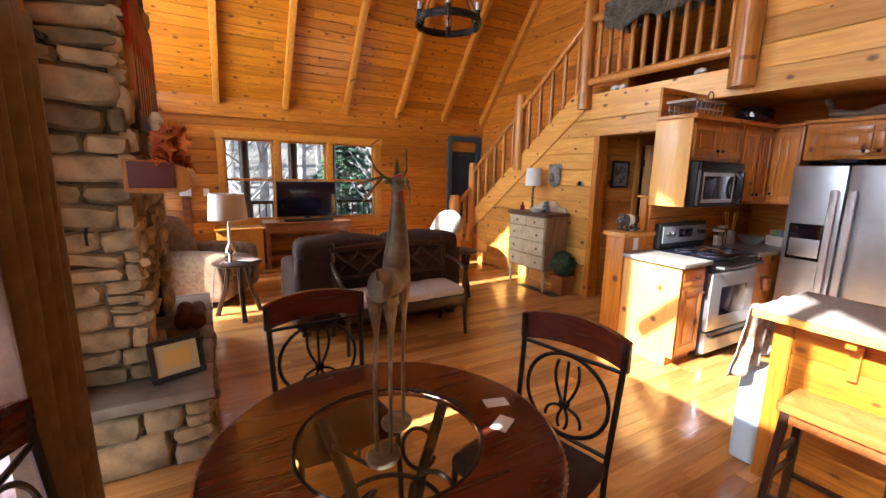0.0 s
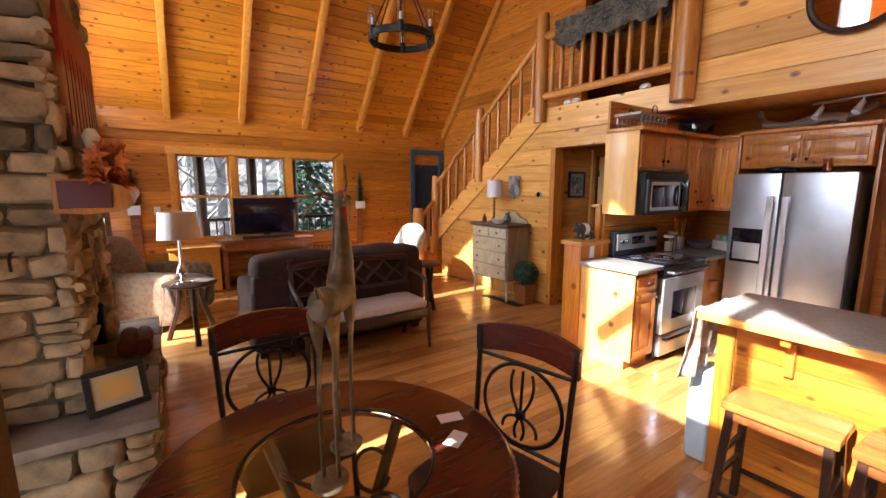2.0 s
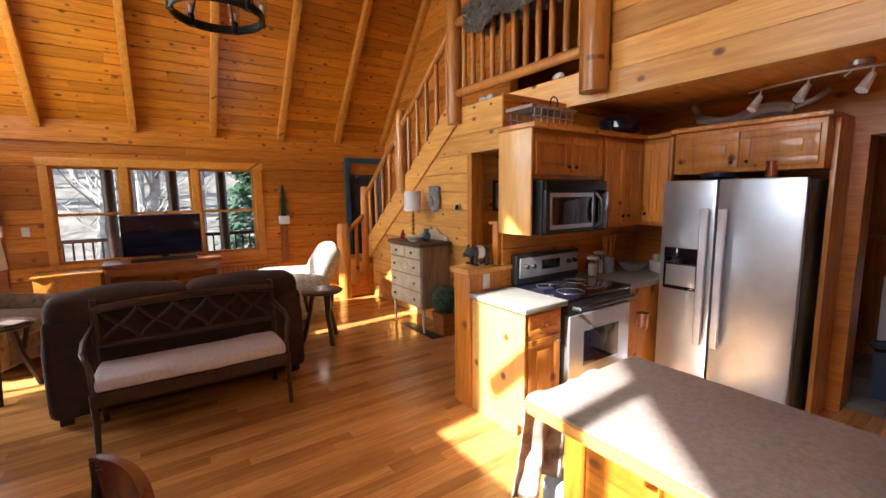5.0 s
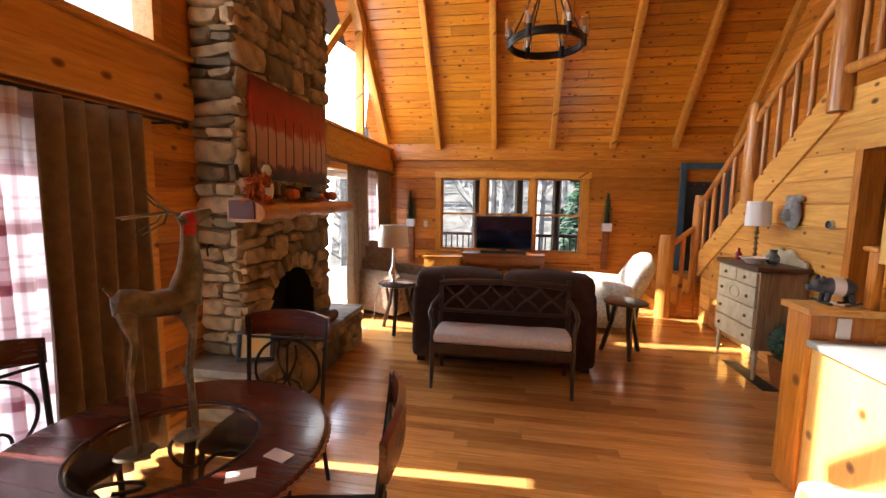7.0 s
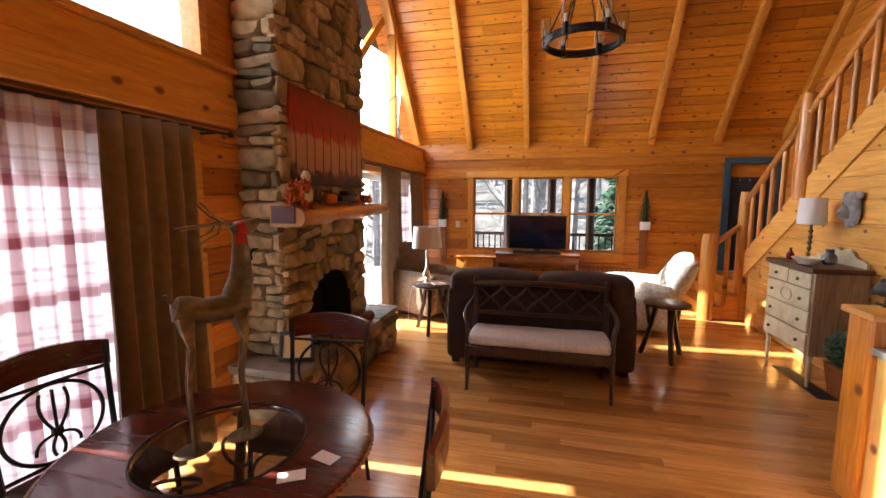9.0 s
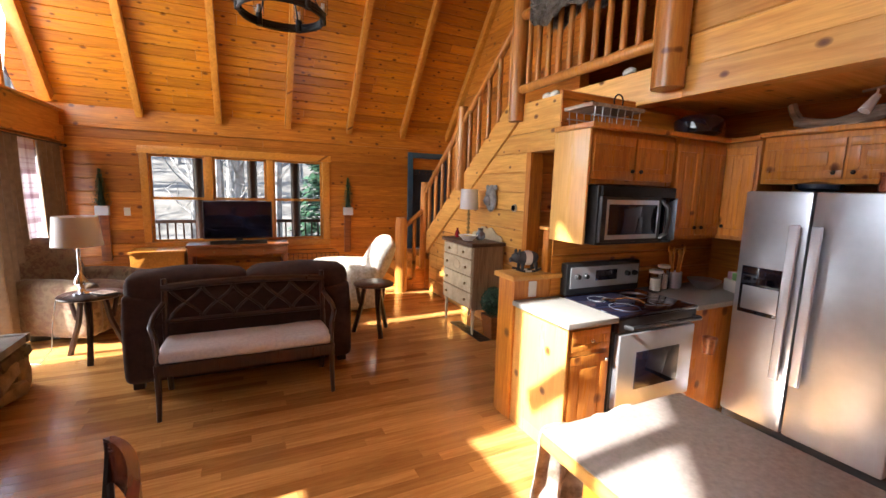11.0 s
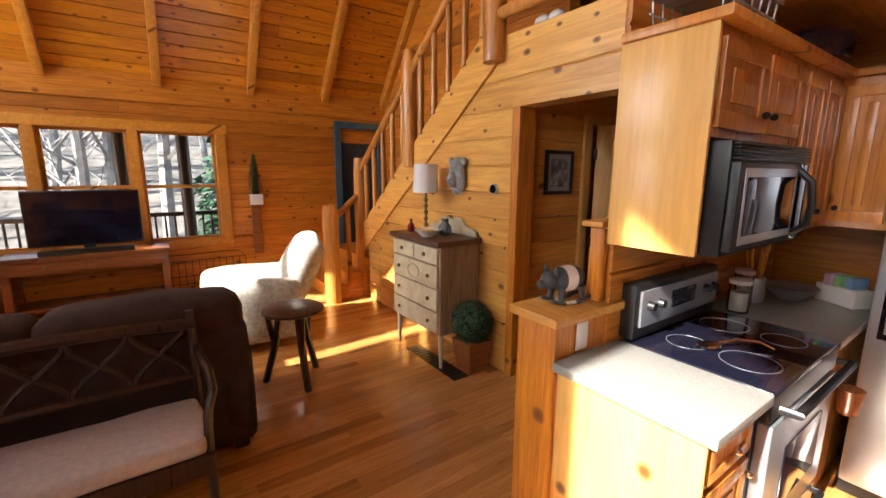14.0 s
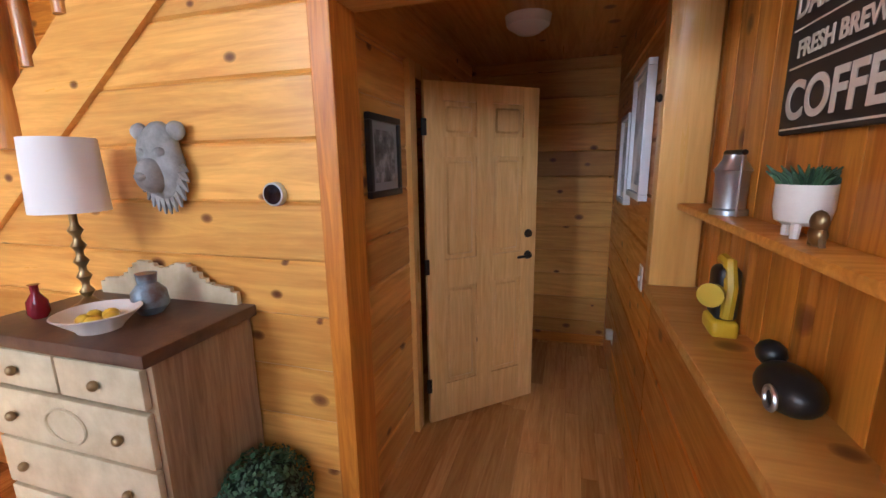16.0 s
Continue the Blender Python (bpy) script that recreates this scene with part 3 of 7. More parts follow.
# north window: three double-hung units in one pine frame
def triple_window():
    t = thing("window_3", (0, 0, 0), "triple double-hung window in a pine frame", "window", kind="structure")
    y0, y1 = Y_N - 0.04, Y_N + 0.10
    for a, b in (((0.39, y0, 0.66), (3.16, y1, 0.76)), ((0.37, y0, 2.10), (3.18, y1, 2.21)), ((0.39, y0, 0.76), (0.49, y1, 2.10)), ((3.04, y0, 0.76), (3.16, y1, 2.10))):
        part("window_frame", boxes([(a, b)], 0.006), pine_beam, t)
    xs = (0.49, 1.26, 1.32, 2.15, 2.21, 3.04)
    for x in (1.29, 2.18):
        part("mullion", boxes([((x - 0.05, y0, 0.76), (x + 0.05, y1, 2.10))], 0.006), pine_beam, t)
    for x0, x1 in ((0.49, 1.24), (1.34, 2.13), (2.23, 3.04)):
        for z0, z1, y in ((0.76, 1.45, Y_N + 0.03), (1.42, 2.10, Y_N + 0.06)):
            w = 0.035
            bm = boxes([((x0, y, z0), (x1, y + 0.03, z0 + w)), ((x0, y, z1 - w), (x1, y + 0.03, z1)), ((x0, y, z0 + w), (x0 + w, y + 0.03, z1 - w)), ((x1 - w, y, z0 + w), (x1, y + 0.03, z1 - w))], 0.004)
            sash = part("sash", bm, pine_beam, t)
            bm = boxes([((x0 + w, y + 0.012, z0 + w), (x1 - w, y + 0.018, z1 - w))])
            pane = part("pane", bm, glass, sash, smooth=False)
            pane.visible_shadow = False


triple_window()


def glass_door(name, y0, y1):
    t = thing(name, (0, 0, 0), "white-framed sliding glass patio door with pine casing", "glass door", kind="structure")
    mid = (y0 + y1) / 2
    for a, b in ((y0, mid), (mid, y1)):
        w = 0.07
        bm = boxes([((X_W - 0.12, a, 0.02), (X_W - 0.07, b, 0.14)), ((X_W - 0.12, a, 1.96), (X_W - 0.07, b, 2.05)), ((X_W - 0.12, a, 0.14), (X_W - 0.07, a + w, 1.96)), ((X_W - 0.12, b - w, 0.14), (X_W - 0.07, b, 1.96))], 0.005)
        leaf_frame = part("door_frame", bm, daylit_white_paint, t)
        pane = part("pane", boxes([((X_W - 0.10, a + w, 0.14), (X_W - 0.092, b - w, 1.96))]), glass, leaf_frame, smooth=False)
        pane.visible_shadow = False
    for a, b in (((X_W - 0.05, y0 - 0.10, 0.0), (X_W + 0.035, y0, 2.06)), ((X_W - 0.05, y1, 0.0), (X_W + 0.035, y1 + 0.10, 2.06)), ((X_W - 0.05, y0 - 0.10, 2.06), (X_W + 0.035, y1 + 0.10, 2.17))):
        part("casing", boxes([(a, b)], 0.006), pine_beam, t)


glass_door("door_1", -0.75, 2.20)
glass_door("door_2", 4.75, 7.20)


def curtain(y0, y1, x, z0, z1, material, label, folds, depth=0.045, seed=0, spread=0.0):
    """A hanging cloth in soft folds."""
    bm = B()
    n, rows = folds * 10, 14
    grid = []
    for j in range(rows + 1):
        f = j / rows
        line = []
        for i in range(n + 1):
            u = i / n
            y = y0 + (y1 - y0) * u + spread * (1 - f) * (u - 0.5)
            w = math.sin(u * folds * math.tau + seed + 0.6 * noise.noise((u * 4, f * 1.5, seed)))
            d = depth * (1.0 - 0.35 * f) * (w + 0.5 * noise.noise((u * 9, f * 2.0, seed + 5)))
            line.append(bm.verts.new((x + d, y + 0.01 * noise.noise((u * 6, f * 3, seed)), z0 + (z1 - z0) * f)))
        grid.append(line)
    for a, b in zip(grid, grid[1:]):
        for i in range(n):
            bm.faces.new((a[i], a[i + 1], b[i + 1], b[i]))
    ob = solo("curtain", bm, material, label, "curtain")
    mod = ob.modifiers.new("cloth", "SOLIDIFY")
    mod.thickness = 0.003
    return ob


curtain(0.95, 1.56, X_W + 0.13, 0.04, 2.12, plaid_cloth, "white sheer curtain with rose and mauve plaid", 6, 0.035, 1)
curtain(-0.45, 0.92, X_W + 0.13, 0.04, 2.12, plaid_cloth, "white sheer curtain with rose and mauve plaid", 9, 0.035, 4)
curtain(1.50, 2.06, X_W + 0.18, 0.04, 2.12, brown_drape, "brown drape hanging beside the chimney", 5, 0.04, 2, 0.06)
curtain(0.56, 0.93, X_W + 0.19, 0.04, 2.12, brown_drape, "brown drape over the plaid sheer", 3, 0.05, 3)
curtain(5.30, 6.00, X_W + 0.15, 0.04, 2.12, brown_drape, "brown drape of the far glass door", 5, 0.05, 5)
curtain(6.02, 6.42, X_W + 0.13, 0.04, 2.12, plaid_cloth, "white sheer curtain with rose and mauve plaid", 4, 0.04, 6)
curtain(6.46, 7.10, X_W + 0.14, 0.04, 2.12, brown_drape, "brown drape of the far glass door", 4, 0.05, 7)


def curtain_rod(y0, y1, ends):
    t = thing("curtain_rod", (X_W + 0.14, y0, 2.13), "black iron curtain rod with ball ends", "curtain rod")
    bm = B()
    rod(bm, (0, 0, 0), (0, y1 - y0, 0), 0.011)
    part("pole", bm, iron, t)
    for y in ends:
        bm = B()
        blob(bm, (0, y - y0, 0), (0.022, 0.028, 0.022), sub=2)
        part("finial", bm, iron, t)
    for y in (0.12, y1 - y0 - 0.12):
        bm = B()
        box(bm, (-0.14, y - 0.012, -0.015), (0.012, y + 0.012, -0.002), 0.003)
        part("bracket", bm, iron, t)


curtain_rod(-0.6, 2.44, (2.46,))
curtain_rod(4.45, 7.35, (4.43, 7.37))


# ---- chimney of field stone ----
CH = (-0.13, 2.68, 4.16)
FIRE = (3.02, 3.86, 0.42, 1.06)


def stone_shape(w, h, d, seed):
    """A rough block with worn edges, w wide, h high, d deep, front at +x."""
    r = random.Random(seed)
    v = []
    for inset, out in ((0.0, -d), (0.0, d * 0.25), (0.13, d)):
        ring = []
        for sy, sz, my, mz in ((-1, -1, 1, 1), (0, -1, 0, 1), (1, -1, -1, 1), (1, 0, -1, 0), (1, 1, -1, -1), (0, 1, 0, -1), (-1, 1, 1, -1), (-1, 0, 1, 0)):
            jy, jz = r.uniform(-0.05, 0.05) * w, r.uniform(-0.06, 0.06) * h
            k = min(w, h) * inset
            corner = 0.9 if sy and sz else 1.0
            ring.append((out + r.uniform(-0.3, 0.3) * d * (inset > 0), sy * w / 2 * corner + my * k + jy, sz * h / 2 * corner + mz * k + jz))
        v += ring
    f = []
    for a in (0, 8):
        for k in range(8):
            f.append((a + k, a + (k + 1) % 8, a + 8 + (k + 1) % 8, a + 8 + k))
    v.append((d * 1.05, 0, 0))
    for k in range(8):
        f.append((16 + k, 16 + (k + 1) % 8, 24))
    me = bpy.data.meshes.new("stone")
    me.from_pydata(v, [], f)
    me.materials.append(stone)
    me.polygons.foreach_set("use_smooth", [True] * len(me.polygons))
    me.set_sharp_from_angle(angle=radians(50))
    return me


ARCH = (3.44, 0.42, 0.72, 0.30)
ARCH_HOLES = [(FIRE[0], FIRE[1], 0.4, 0.74)] + [(ARCH[0] - w, ARCH[0] + w, z, z + 0.05) for z, w in ((0.72 + 0.05 * k, 0.12 + 0.42 * math.sqrt(max(0.0, 1 - (k / 8.5) ** 2))) for k in range(9))]
STONES = {}


def place_stone(place, turn, r):
    """A stone bedded by hand: a little rolled in the wall's plane and tipped out of it."""
    return pose(*place, 0, 0, turn) @ pose(r.uniform(-0.008, 0.014), 0, 0, r.uniform(-9, 9), r.uniform(-6, 6), r.uniform(-6, 6))


def lay(parent, face, u0, u1, z0, z1, holes=(), low=0.06, high=0.25, proud=0.035, seed=1, wide=(0.5, 2.4)):
    """Courses of uneven stones on a face: face(u, z) gives the place, and its turn about z."""
    r = random.Random(seed)
    z = z0
    while z < z1 - 0.02:
        h = min(r.uniform(low, high), z1 - z)
        u = u0
        while u < u1 - 0.01:
            w = min(max(0.09, h * r.uniform(*wide)), u1 - u)
            if u1 - u - w < 0.07:
                w = u1 - u
            if w > 0.42:
                w = 0.42
            um, zm = u + w / 2, z + h / 2
            pieces = [(um, zm, w, h)]
            if h > 0.12 and r.random() < 0.4:
                k = r.uniform(0.35, 0.65)
                pieces = [(um, z + h * k / 2, w, h * k), (um, z + h * (k + 1) / 2, w, h * (1 - k))]
            for pu, pz, pw, ph in pieces:
                if any(a - 0.02 < pu < b + 0.02 and c - 0.02 < pz < d for a, b, c, d in holes):
                    continue
                kind = (round(pw, 2), round(ph, 2), r.randrange(4))
                if kind not in STONES:
                    STONES[kind] = stone_shape(kind[0] - 0.004, kind[1] - 0.004, proud, hash(kind) % 9999)
                place, turn = face(pu, pz)
                ob = new("stone", STONES[kind])
                ob.parent = parent
                ob.matrix_basis = place_stone(place, turn, r)
            u += w
        z += h


chimney = structure("chimney", boxes([((X_W, CH[1] + 0.03, 0.4), (CH[0] - 0.03, FIRE[0], 7.2)), ((X_W, FIRE[1], 0.4), (CH[0] - 0.03, CH[2] - 0.03, 7.2)), ((X_W, FIRE[0], 1.02), (CH[0] - 0.03, FIRE[1], 7.2)), ((X_W, CH[1] + 0.03, 0.0), (CH[0] - 0.03, CH[2] - 0.03, 0.4))]), mortar, "field-stone chimney with a stepped hearth")
part("firebox", boxes([((X_W + 0.01, FIRE[0], 0.4), (X_W + 0.03, FIRE[1], 1.05)), ((X_W + 0.03, FIRE[0] - 0.005, 0.4), (CH[0] - 0.04, FIRE[0] + 0.004, 1.05)), ((X_W + 0.03, FIRE[1] - 0.004, 0.4), (CH[0] - 0.04, FIRE[1] + 0.005, 1.05)), ((X_W + 0.03, FIRE[0], 1.01), (CH[0] - 0.04, FIRE[1], 1.03))]), soot, chimney, smooth=False)
lay(chimney, lambda u, z: ((CH[0] - 0.02, u, z), 0), CH[1], CH[2], 0.44, 4.9, ARCH_HOLES, seed=5)
for k in range(11):
    a = math.pi * (k + 0.5) / 11
    ob = new("stone", stone_shape(0.105, 0.17, 0.04, 400 + k))
    ob.parent = chimney
    ob.matrix_basis = pose(CH[0] - 0.015, ARCH[0] + (ARCH[1] + 0.075) * math.cos(a), ARCH[2] + (ARCH[3] + 0.075) * math.sin(a)) @ pose(0, 0, 0, math.degrees(math.atan2(math.sin(a) / ARCH[3], math.cos(a) / ARCH[1])) - 90)
lay(chimney, lambda u, z: ((u, CH[1] + 0.02, z), -90), X_W + 0.01, CH[0], 0.44, 4.6, low=0.07, high=0.19, seed=8, wide=(1.3, 2.6))
lay(chimney, lambda u, z: ((u, CH[2] - 0.02, z), 90), X_W + 0.01, CH[0], 0.44, 3.6, low=0.07, high=0.19, seed=9, wide=(1.3, 2.6))

H = (0.14, 2.44, 4.45, 0.43)
hearth = tagged(new("hearth", mesh_of("hearth", boxes([((X_W + 0.01, H[1] + 0.03, 0.0), (H[0] - 0.03, H[2] - 0.03, H[3] - 0.06))]), mortar, False)), "raised field-stone hearth with a slab top", kind="structure")
lay(hearth, lambda u, z: ((H[0] - 0.02, u, z), 0), H[1], H[2], 0.0, H[3] - 0.07, low=0.14, high=0.26, seed=15, proud=0.03)
lay(hearth, lambda u, z: ((u, H[1] + 0.02, z), -90), X_W + 0.03, H[0], 0.0, H[3] - 0.07, low=0.18, high=0.26, seed=17, proud=0.03)
lay(hearth, lambda u, z: ((u, H[2] - 0.02, z), 90), X_W + 0.03, H[0], 0.0, H[3] - 0.07, low=0.14, high=0.26, seed=18, proud=0.03)
r = random.Random(3)
y = H[1] - 0.02
while y < H[2]:
    y2 = min(H[2] + 0.02, y + r.uniform(0.3, 0.55))
    bm = B()
    box(bm, (X_W + 0.03, y, H[3] - 0.065), (H[0] + r.uniform(0.0, 0.03), y2 - 0.012, H[3] + r.uniform(-0.004, 0.004)), 0.012)
    for v in bm.verts:
        v.co += Vector((0.008, 0.008, 0.003)) * noise.noise(v.co * 7)
    part("slab", bm, slate, hearth)
    y = y2


def mantel():
    """A live-edge cedar slab: flat top, wavy underside, red heart at its sawn end."""
    bm = B()
    n, k = 36, 14
    rings = []
    for i in range(n + 1):
        f = i / n
        y = 2.58 + f * 1.75
        d = 0.30 + 0.04 * noise.noise((f * 5, 0, 3)) - 0.03 * f
        h = 0.20 + 0.035 * noise.noise((f * 7, 2, 0)) - 0.06 * f
        ring = []
        for j in range(k):
            a = j / (k - 1) * math.pi
            x = CH[0] - 0.03 + d * math.sin(a) ** 0.6
            zz = 1.64 - h * (1 - math.cos(a)) / 2 * (0.8 + 0.2 * math.sin(a)) + 0.012 * noise.noise((f * 14, j * 0.6, 1))
            ring.append(bm.verts.new((x, y, zz if j else 1.64)))
        rings.append(ring)
    for u, v in zip(rings, rings[1:]):
        for j in range(k - 1):
            bm.faces.new((u[j], u[j + 1], v[j + 1], v[j]))
        bm.faces.new((u[k - 1], u[0], v[0], v[k - 1]))
    bm.faces.new(rings[0])
    bm.faces.new(rings[-1])
    ob = new("mantel_shelf", mesh_of("mantel_shelf", bm, log_wood))
    tagged(ob, "live-edge cedar mantel shelf with a dark red sawn end", "mantel shelf")
    bm = B()
    box(bm, (CH[0] - 0.01, 2.568, 1.50), (CH[0] + 0.19, 2.579, 1.63), 0.045, segments=4)
    part("heartwood", bm, plain("red_heartwood", (0.09, 0.018, 0.02), 0.5), ob, "dark purple-red heartwood")


mantel()


# ---- stair ----
def stair():
    t = thing("staircase", (5.0, 6.4, 0), "pine stair with peeled-log rail and log balusters", "staircase", kind="structure")
    o = Vector((5.0, 6.4, 0))
    def put(name, bm, material, label=""):
        for v in bm.verts:
            v.co -= o
        return part(name, bm, material, t, label)
    # raking stringer
    bm = B()
    a, b = (6.62, stair_z(6.62)), (3.98, stair_z(3.98))
    prof = [(a[0], a[1] - 0.36), (a[0], a[1]), (b[0], b[1]), (b[0], b[1] - 0.36)]
    v = [bm.verts.new((X_E - 0.045, y, max(z, 0.5) if i == 0 else z)) for i, (y, z) in enumerate(prof)]
    bm.faces.new(v)
    ext = bmesh.ops.extrude_face_region(bm, geom=bm.faces[:])
    bmesh.ops.translate(bm, vec=(0.07, 0, 0), verts=[q for q in ext["geom"] if isinstance(q, bmesh.types.BMVert)])
    put("stringer", bm, pine_pale)
    n = 11
    for i in range(n):
        z = 0.52 + (i + 1) * 0.185
        y = 6.42 - i * 0.245
        put("tread", boxes([((X_E + 0.03, y - 0.27, z - 0.04), (5.47, y, z))], 0.006), pine_x)
        put("riser", boxes([((X_E + 0.03, y - 0.03, z - 0.185), (5.47, y - 0.012, z - 0.04))]), pine_x)
    put("landing", boxes([((4.50, 6.42, 0.0), (5.47, 7.66, 0.52))], 0.008), pine_x)
    put("lower_step", boxes([((4.28, 6.44, 0.0), (4.50, 7.66, 0.345))], 0.008), pine_x)
    put("lower_step", boxes([((4.06, 6.44, 0.0), (4.28, 7.66, 0.175))], 0.008), pine_x)
    def log_post(x, y, z0, z1, r):
        bm = B()
        pts = [(x + 0.004 * noise.noise((i, y, 1)), y + 0.004 * noise.noise((i, y, 2)), z0 + (z1 - z0) * i / 10) for i in range(11)]
        tube(bm, pts, lambda f: r * (1 + 0.05 * noise.noise((f * 5, y, x)) - (0.15 if f > 0.99 else 0)), 14)
        return bm
    put("newel_post", log_post(4.06, 6.40, 0, 1.22, 0.10), log_wood)
    put("newel_post", log_post(X_E - 0.05, 6.52, 0.3, 1.80, 0.075), log_wood)
    put("newel_post", log_post(X_E - 0.05, 5.24, 1.68, 2.80, 0.075), log_wood)
    put("newel_post", log_post(X_E - 0.06, 3.97, 2.44, 3.78, 0.085), log_wood)
    put("newel_post", log_post(X_E - 0.09, 2.13, 2.42, 5.4, 0.105), log_wood)
    rail = lambda y: 1.62 + 0.745 * (6.52 - y)
    bm = B()
    tube(bm, [(4.06, 6.40, 1.02), (X_E - 0.05, 6.52, 1.36)], 0.04, 10)
    put("handrail", bm, log_wood)
    bm = B()
    tube(bm, [(4.31, 6.46, 0.2), (4.31, 6.46, 1.19)], 0.032, 10)
    put("baluster", bm, log_wood)
    for y0, y1 in ((6.50, 5.28), (5.20, 4.02)):
        bm = B()
        tube(bm, [(X_E - 0.05, y0 + (y1 - y0) * i / 6, rail(y0 + (y1 - y0) * i / 6)) for i in range(7)], 0.042, 10)
        put("handrail", bm, log_wood)
        k = 5
        for i in range(k):
            y = y0 + (y1 - y0) * (i + 0.7) / (k + 0.2)
            put("baluster", log_post(X_E - 0.04, y, stair_z(y) - 0.02, rail(y), 0.029), log_wood)
    for z, r in ((3.50, 0.05), (2.76, 0.045)):
        bm = B()
        tube(bm, [(X_E - 0.06, 3.90 - 1.70 * i / 6, z + 0.006 * noise.noise((i, z, 0))) for i in range(7)], r, 12)
        put("loft_rail", bm, log_wood)
    for i in range(11):
        y = 3.80 - i * 0.152
        put("baluster", log_post(X_E - 0.05, y, 2.76, 3.50, 0.028), log_wood)


stair()

# blue door at the stair landing
t = thing("door_3", (0, 0, 0), "blue-framed dark navy door with coat hooks", "door", kind="structure")
part("door_frame", boxes([((4.63, Y_N - 0.05, 0.52), (4.73, Y_N + 0.06, 2.37)), ((5.35, Y_N - 0.05, 0.52), (5.44, Y_N + 0.06, 2.37)), ((4.73, Y_N - 0.05, 2.27), (5.35, Y_N + 0.06, 2.37))], 0.006), blue_paint, t)
part("transom_board", boxes([((4.73, Y_N + 0.03, 2.06), (5.35, Y_N + 0.06, 2.27))]), pine_x, t)
leaf_door = part("door_leaf", boxes([((4.73, Y_N + 0.02, 0.52), (5.35, Y_N + 0.06, 2.06)), ((4.76, Y_N + 0.005, 1.96), (5.32, Y_N + 0.02, 2.04))], 0.005), navy_paint, t)
for x in (4.86, 5.0, 5.14, 5.26):
    bm = B()
    tube(bm, [(x, Y_N + 0.01, 2.0), (x, Y_N - 0.04, 1.99), (x, Y_N - 0.05, 2.02)], 0.006, 6)
    part("hook", bm, chrome, leaf_door)

# hall
# pale hall boards, lightened further in place of missing daylight
wall_hall_n = structure("wall_hall_north", slab_with_holes(lambda u, z, o: (u, 3.86 - o, z), X_E + 0.1, 7.6, 0, 2.4, 0.1, [(5.5, 6.3, 0, 2.04)]), pine_pale_lit_x, "knotty pine board wall of the hall")
boarded(wall_hall_n, lambda u, z, o: (u, 3.84 - o, z), X_E + 0.1, 7.6, 0.0, 2.4, 0.21, pine_pale_lit_x, [(5.42, 6.38, 0, 2.12)])
structure("trim", boxes([((5.41, 3.79, 0), (5.50, 3.86, 2.12)), ((6.30, 3.79, 0), (6.39, 3.86, 2.12)), ((5.50, 3.79, 2.04), (6.30, 3.86, 2.12))], 0.006), panel_pine, "pine casing of the bedroom door")
structure("wall_bedroom", boxes([((5.4, 4.6, 0), (7.6, 4.7, 2.4))]), pine_x, "pine wall beyond the bedroom door")
wall_hall_e = structure("wall_hall_east", boxes([((7.02, 2.45, 0), (7.12, 3.86, 2.4))]), pine_y, "dark pine board wall at the end of the hall")
# pale boards here also make up for the hall's missing daylight
boarded(wall_hall_e, lambda u, z, o: (7.02 - o, u, z), 2.62, 3.84, 0.0, 2.4, 0.21, pine_pale)
structure("baseboard", boxes([((6.97, 2.64, 0.0), (6.995, 3.8, 0.09))], 0.004), pine_y, "pine baseboard")
# the partition between hall and kitchen
PY = (2.45, 2.64)
partition = structure("wall_partition", boxes([((3.52, PY[0], 0), (5.15, PY[1] - 0.02, 1.06)), ((5.15, PY[0], 0), (7.02, PY[1] - 0.02, 2.4)), ((3.84, PY[0], 1.06), (5.15, PY[0] + 0.015, 2.4))]), pine_z, "pine partition between kitchen and hall")
boarded(partition, lambda u, z, o: (u, PY[1] - 0.02 + o, z), 3.52, 5.15, 0.0, 1.06, 0.26, pine_x, length=(3, 4))
boarded(partition, lambda u, z, o: (u, PY[1] - 0.02 + o, z), 5.15, 7.0, 0.0, 2.4, 0.24, pine_x)
x = 3.82
while x < 5.15:
    part("board", boxes([((x + 0.02, PY[0] + 0.015, 1.09), (min(5.15, x + 0.162), PY[0] + 0.027, 2.4))], 0.006), pine_z, partition)
    x += 0.145
for x in (4.02, 4.33, 4.64, 4.95):
    part("batten", boxes([((x, PY[0] + 0.027, 1.09), (x + 0.035, PY[0] + 0.047, 1.40))], 0.004), pine_z, partition)
part("cap", boxes([((3.47, PY[0] - 0.03, 1.055), (5.15, PY[1] + 0.03, 1.093))], 0.008), pine_pale, partition)
part("end_board", boxes([((3.50, PY[0] - 0.005, 0), (3.522, PY[1] + 0.003, 1.055))], 0.004), pine_z, partition)
part("corner_post", boxes([((5.12, PY[0] + 0.04, 1.093), (5.22, PY[1] + 0.02, 2.4))], 0.006), panel_pine, partition)
part("post", boxes([((3.80, PY[0] + 0.02, 1.093), (3.835, PY[0] + 0.085, 1.405))], 0.006), pine_z, partition)

# kitchen and laundry walls
wall_kitchen = structure("wall_kitchen", slab_with_holes(lambda u, z, o: (5.80 - o, u, z), Y_S, 2.45, 0, 2.4, -0.12, [(-0.05, 0.78, 0.0, 2.02)]), pine_y, "pine board wall of the kitchen")
boarded(wall_kitchen, lambda u, z, o: (5.80 - o, u, z), Y_S, 2.45, 0, 2.4, 0.21, pine_y, [(-0.13, 0.86, 0, 2.1)])
boarded(partition, lambda u, z, o: (u, PY[0] - o, z), 3.82, 5.79, 0.9, 2.4, 0.16, pine_x, proud=0.012)
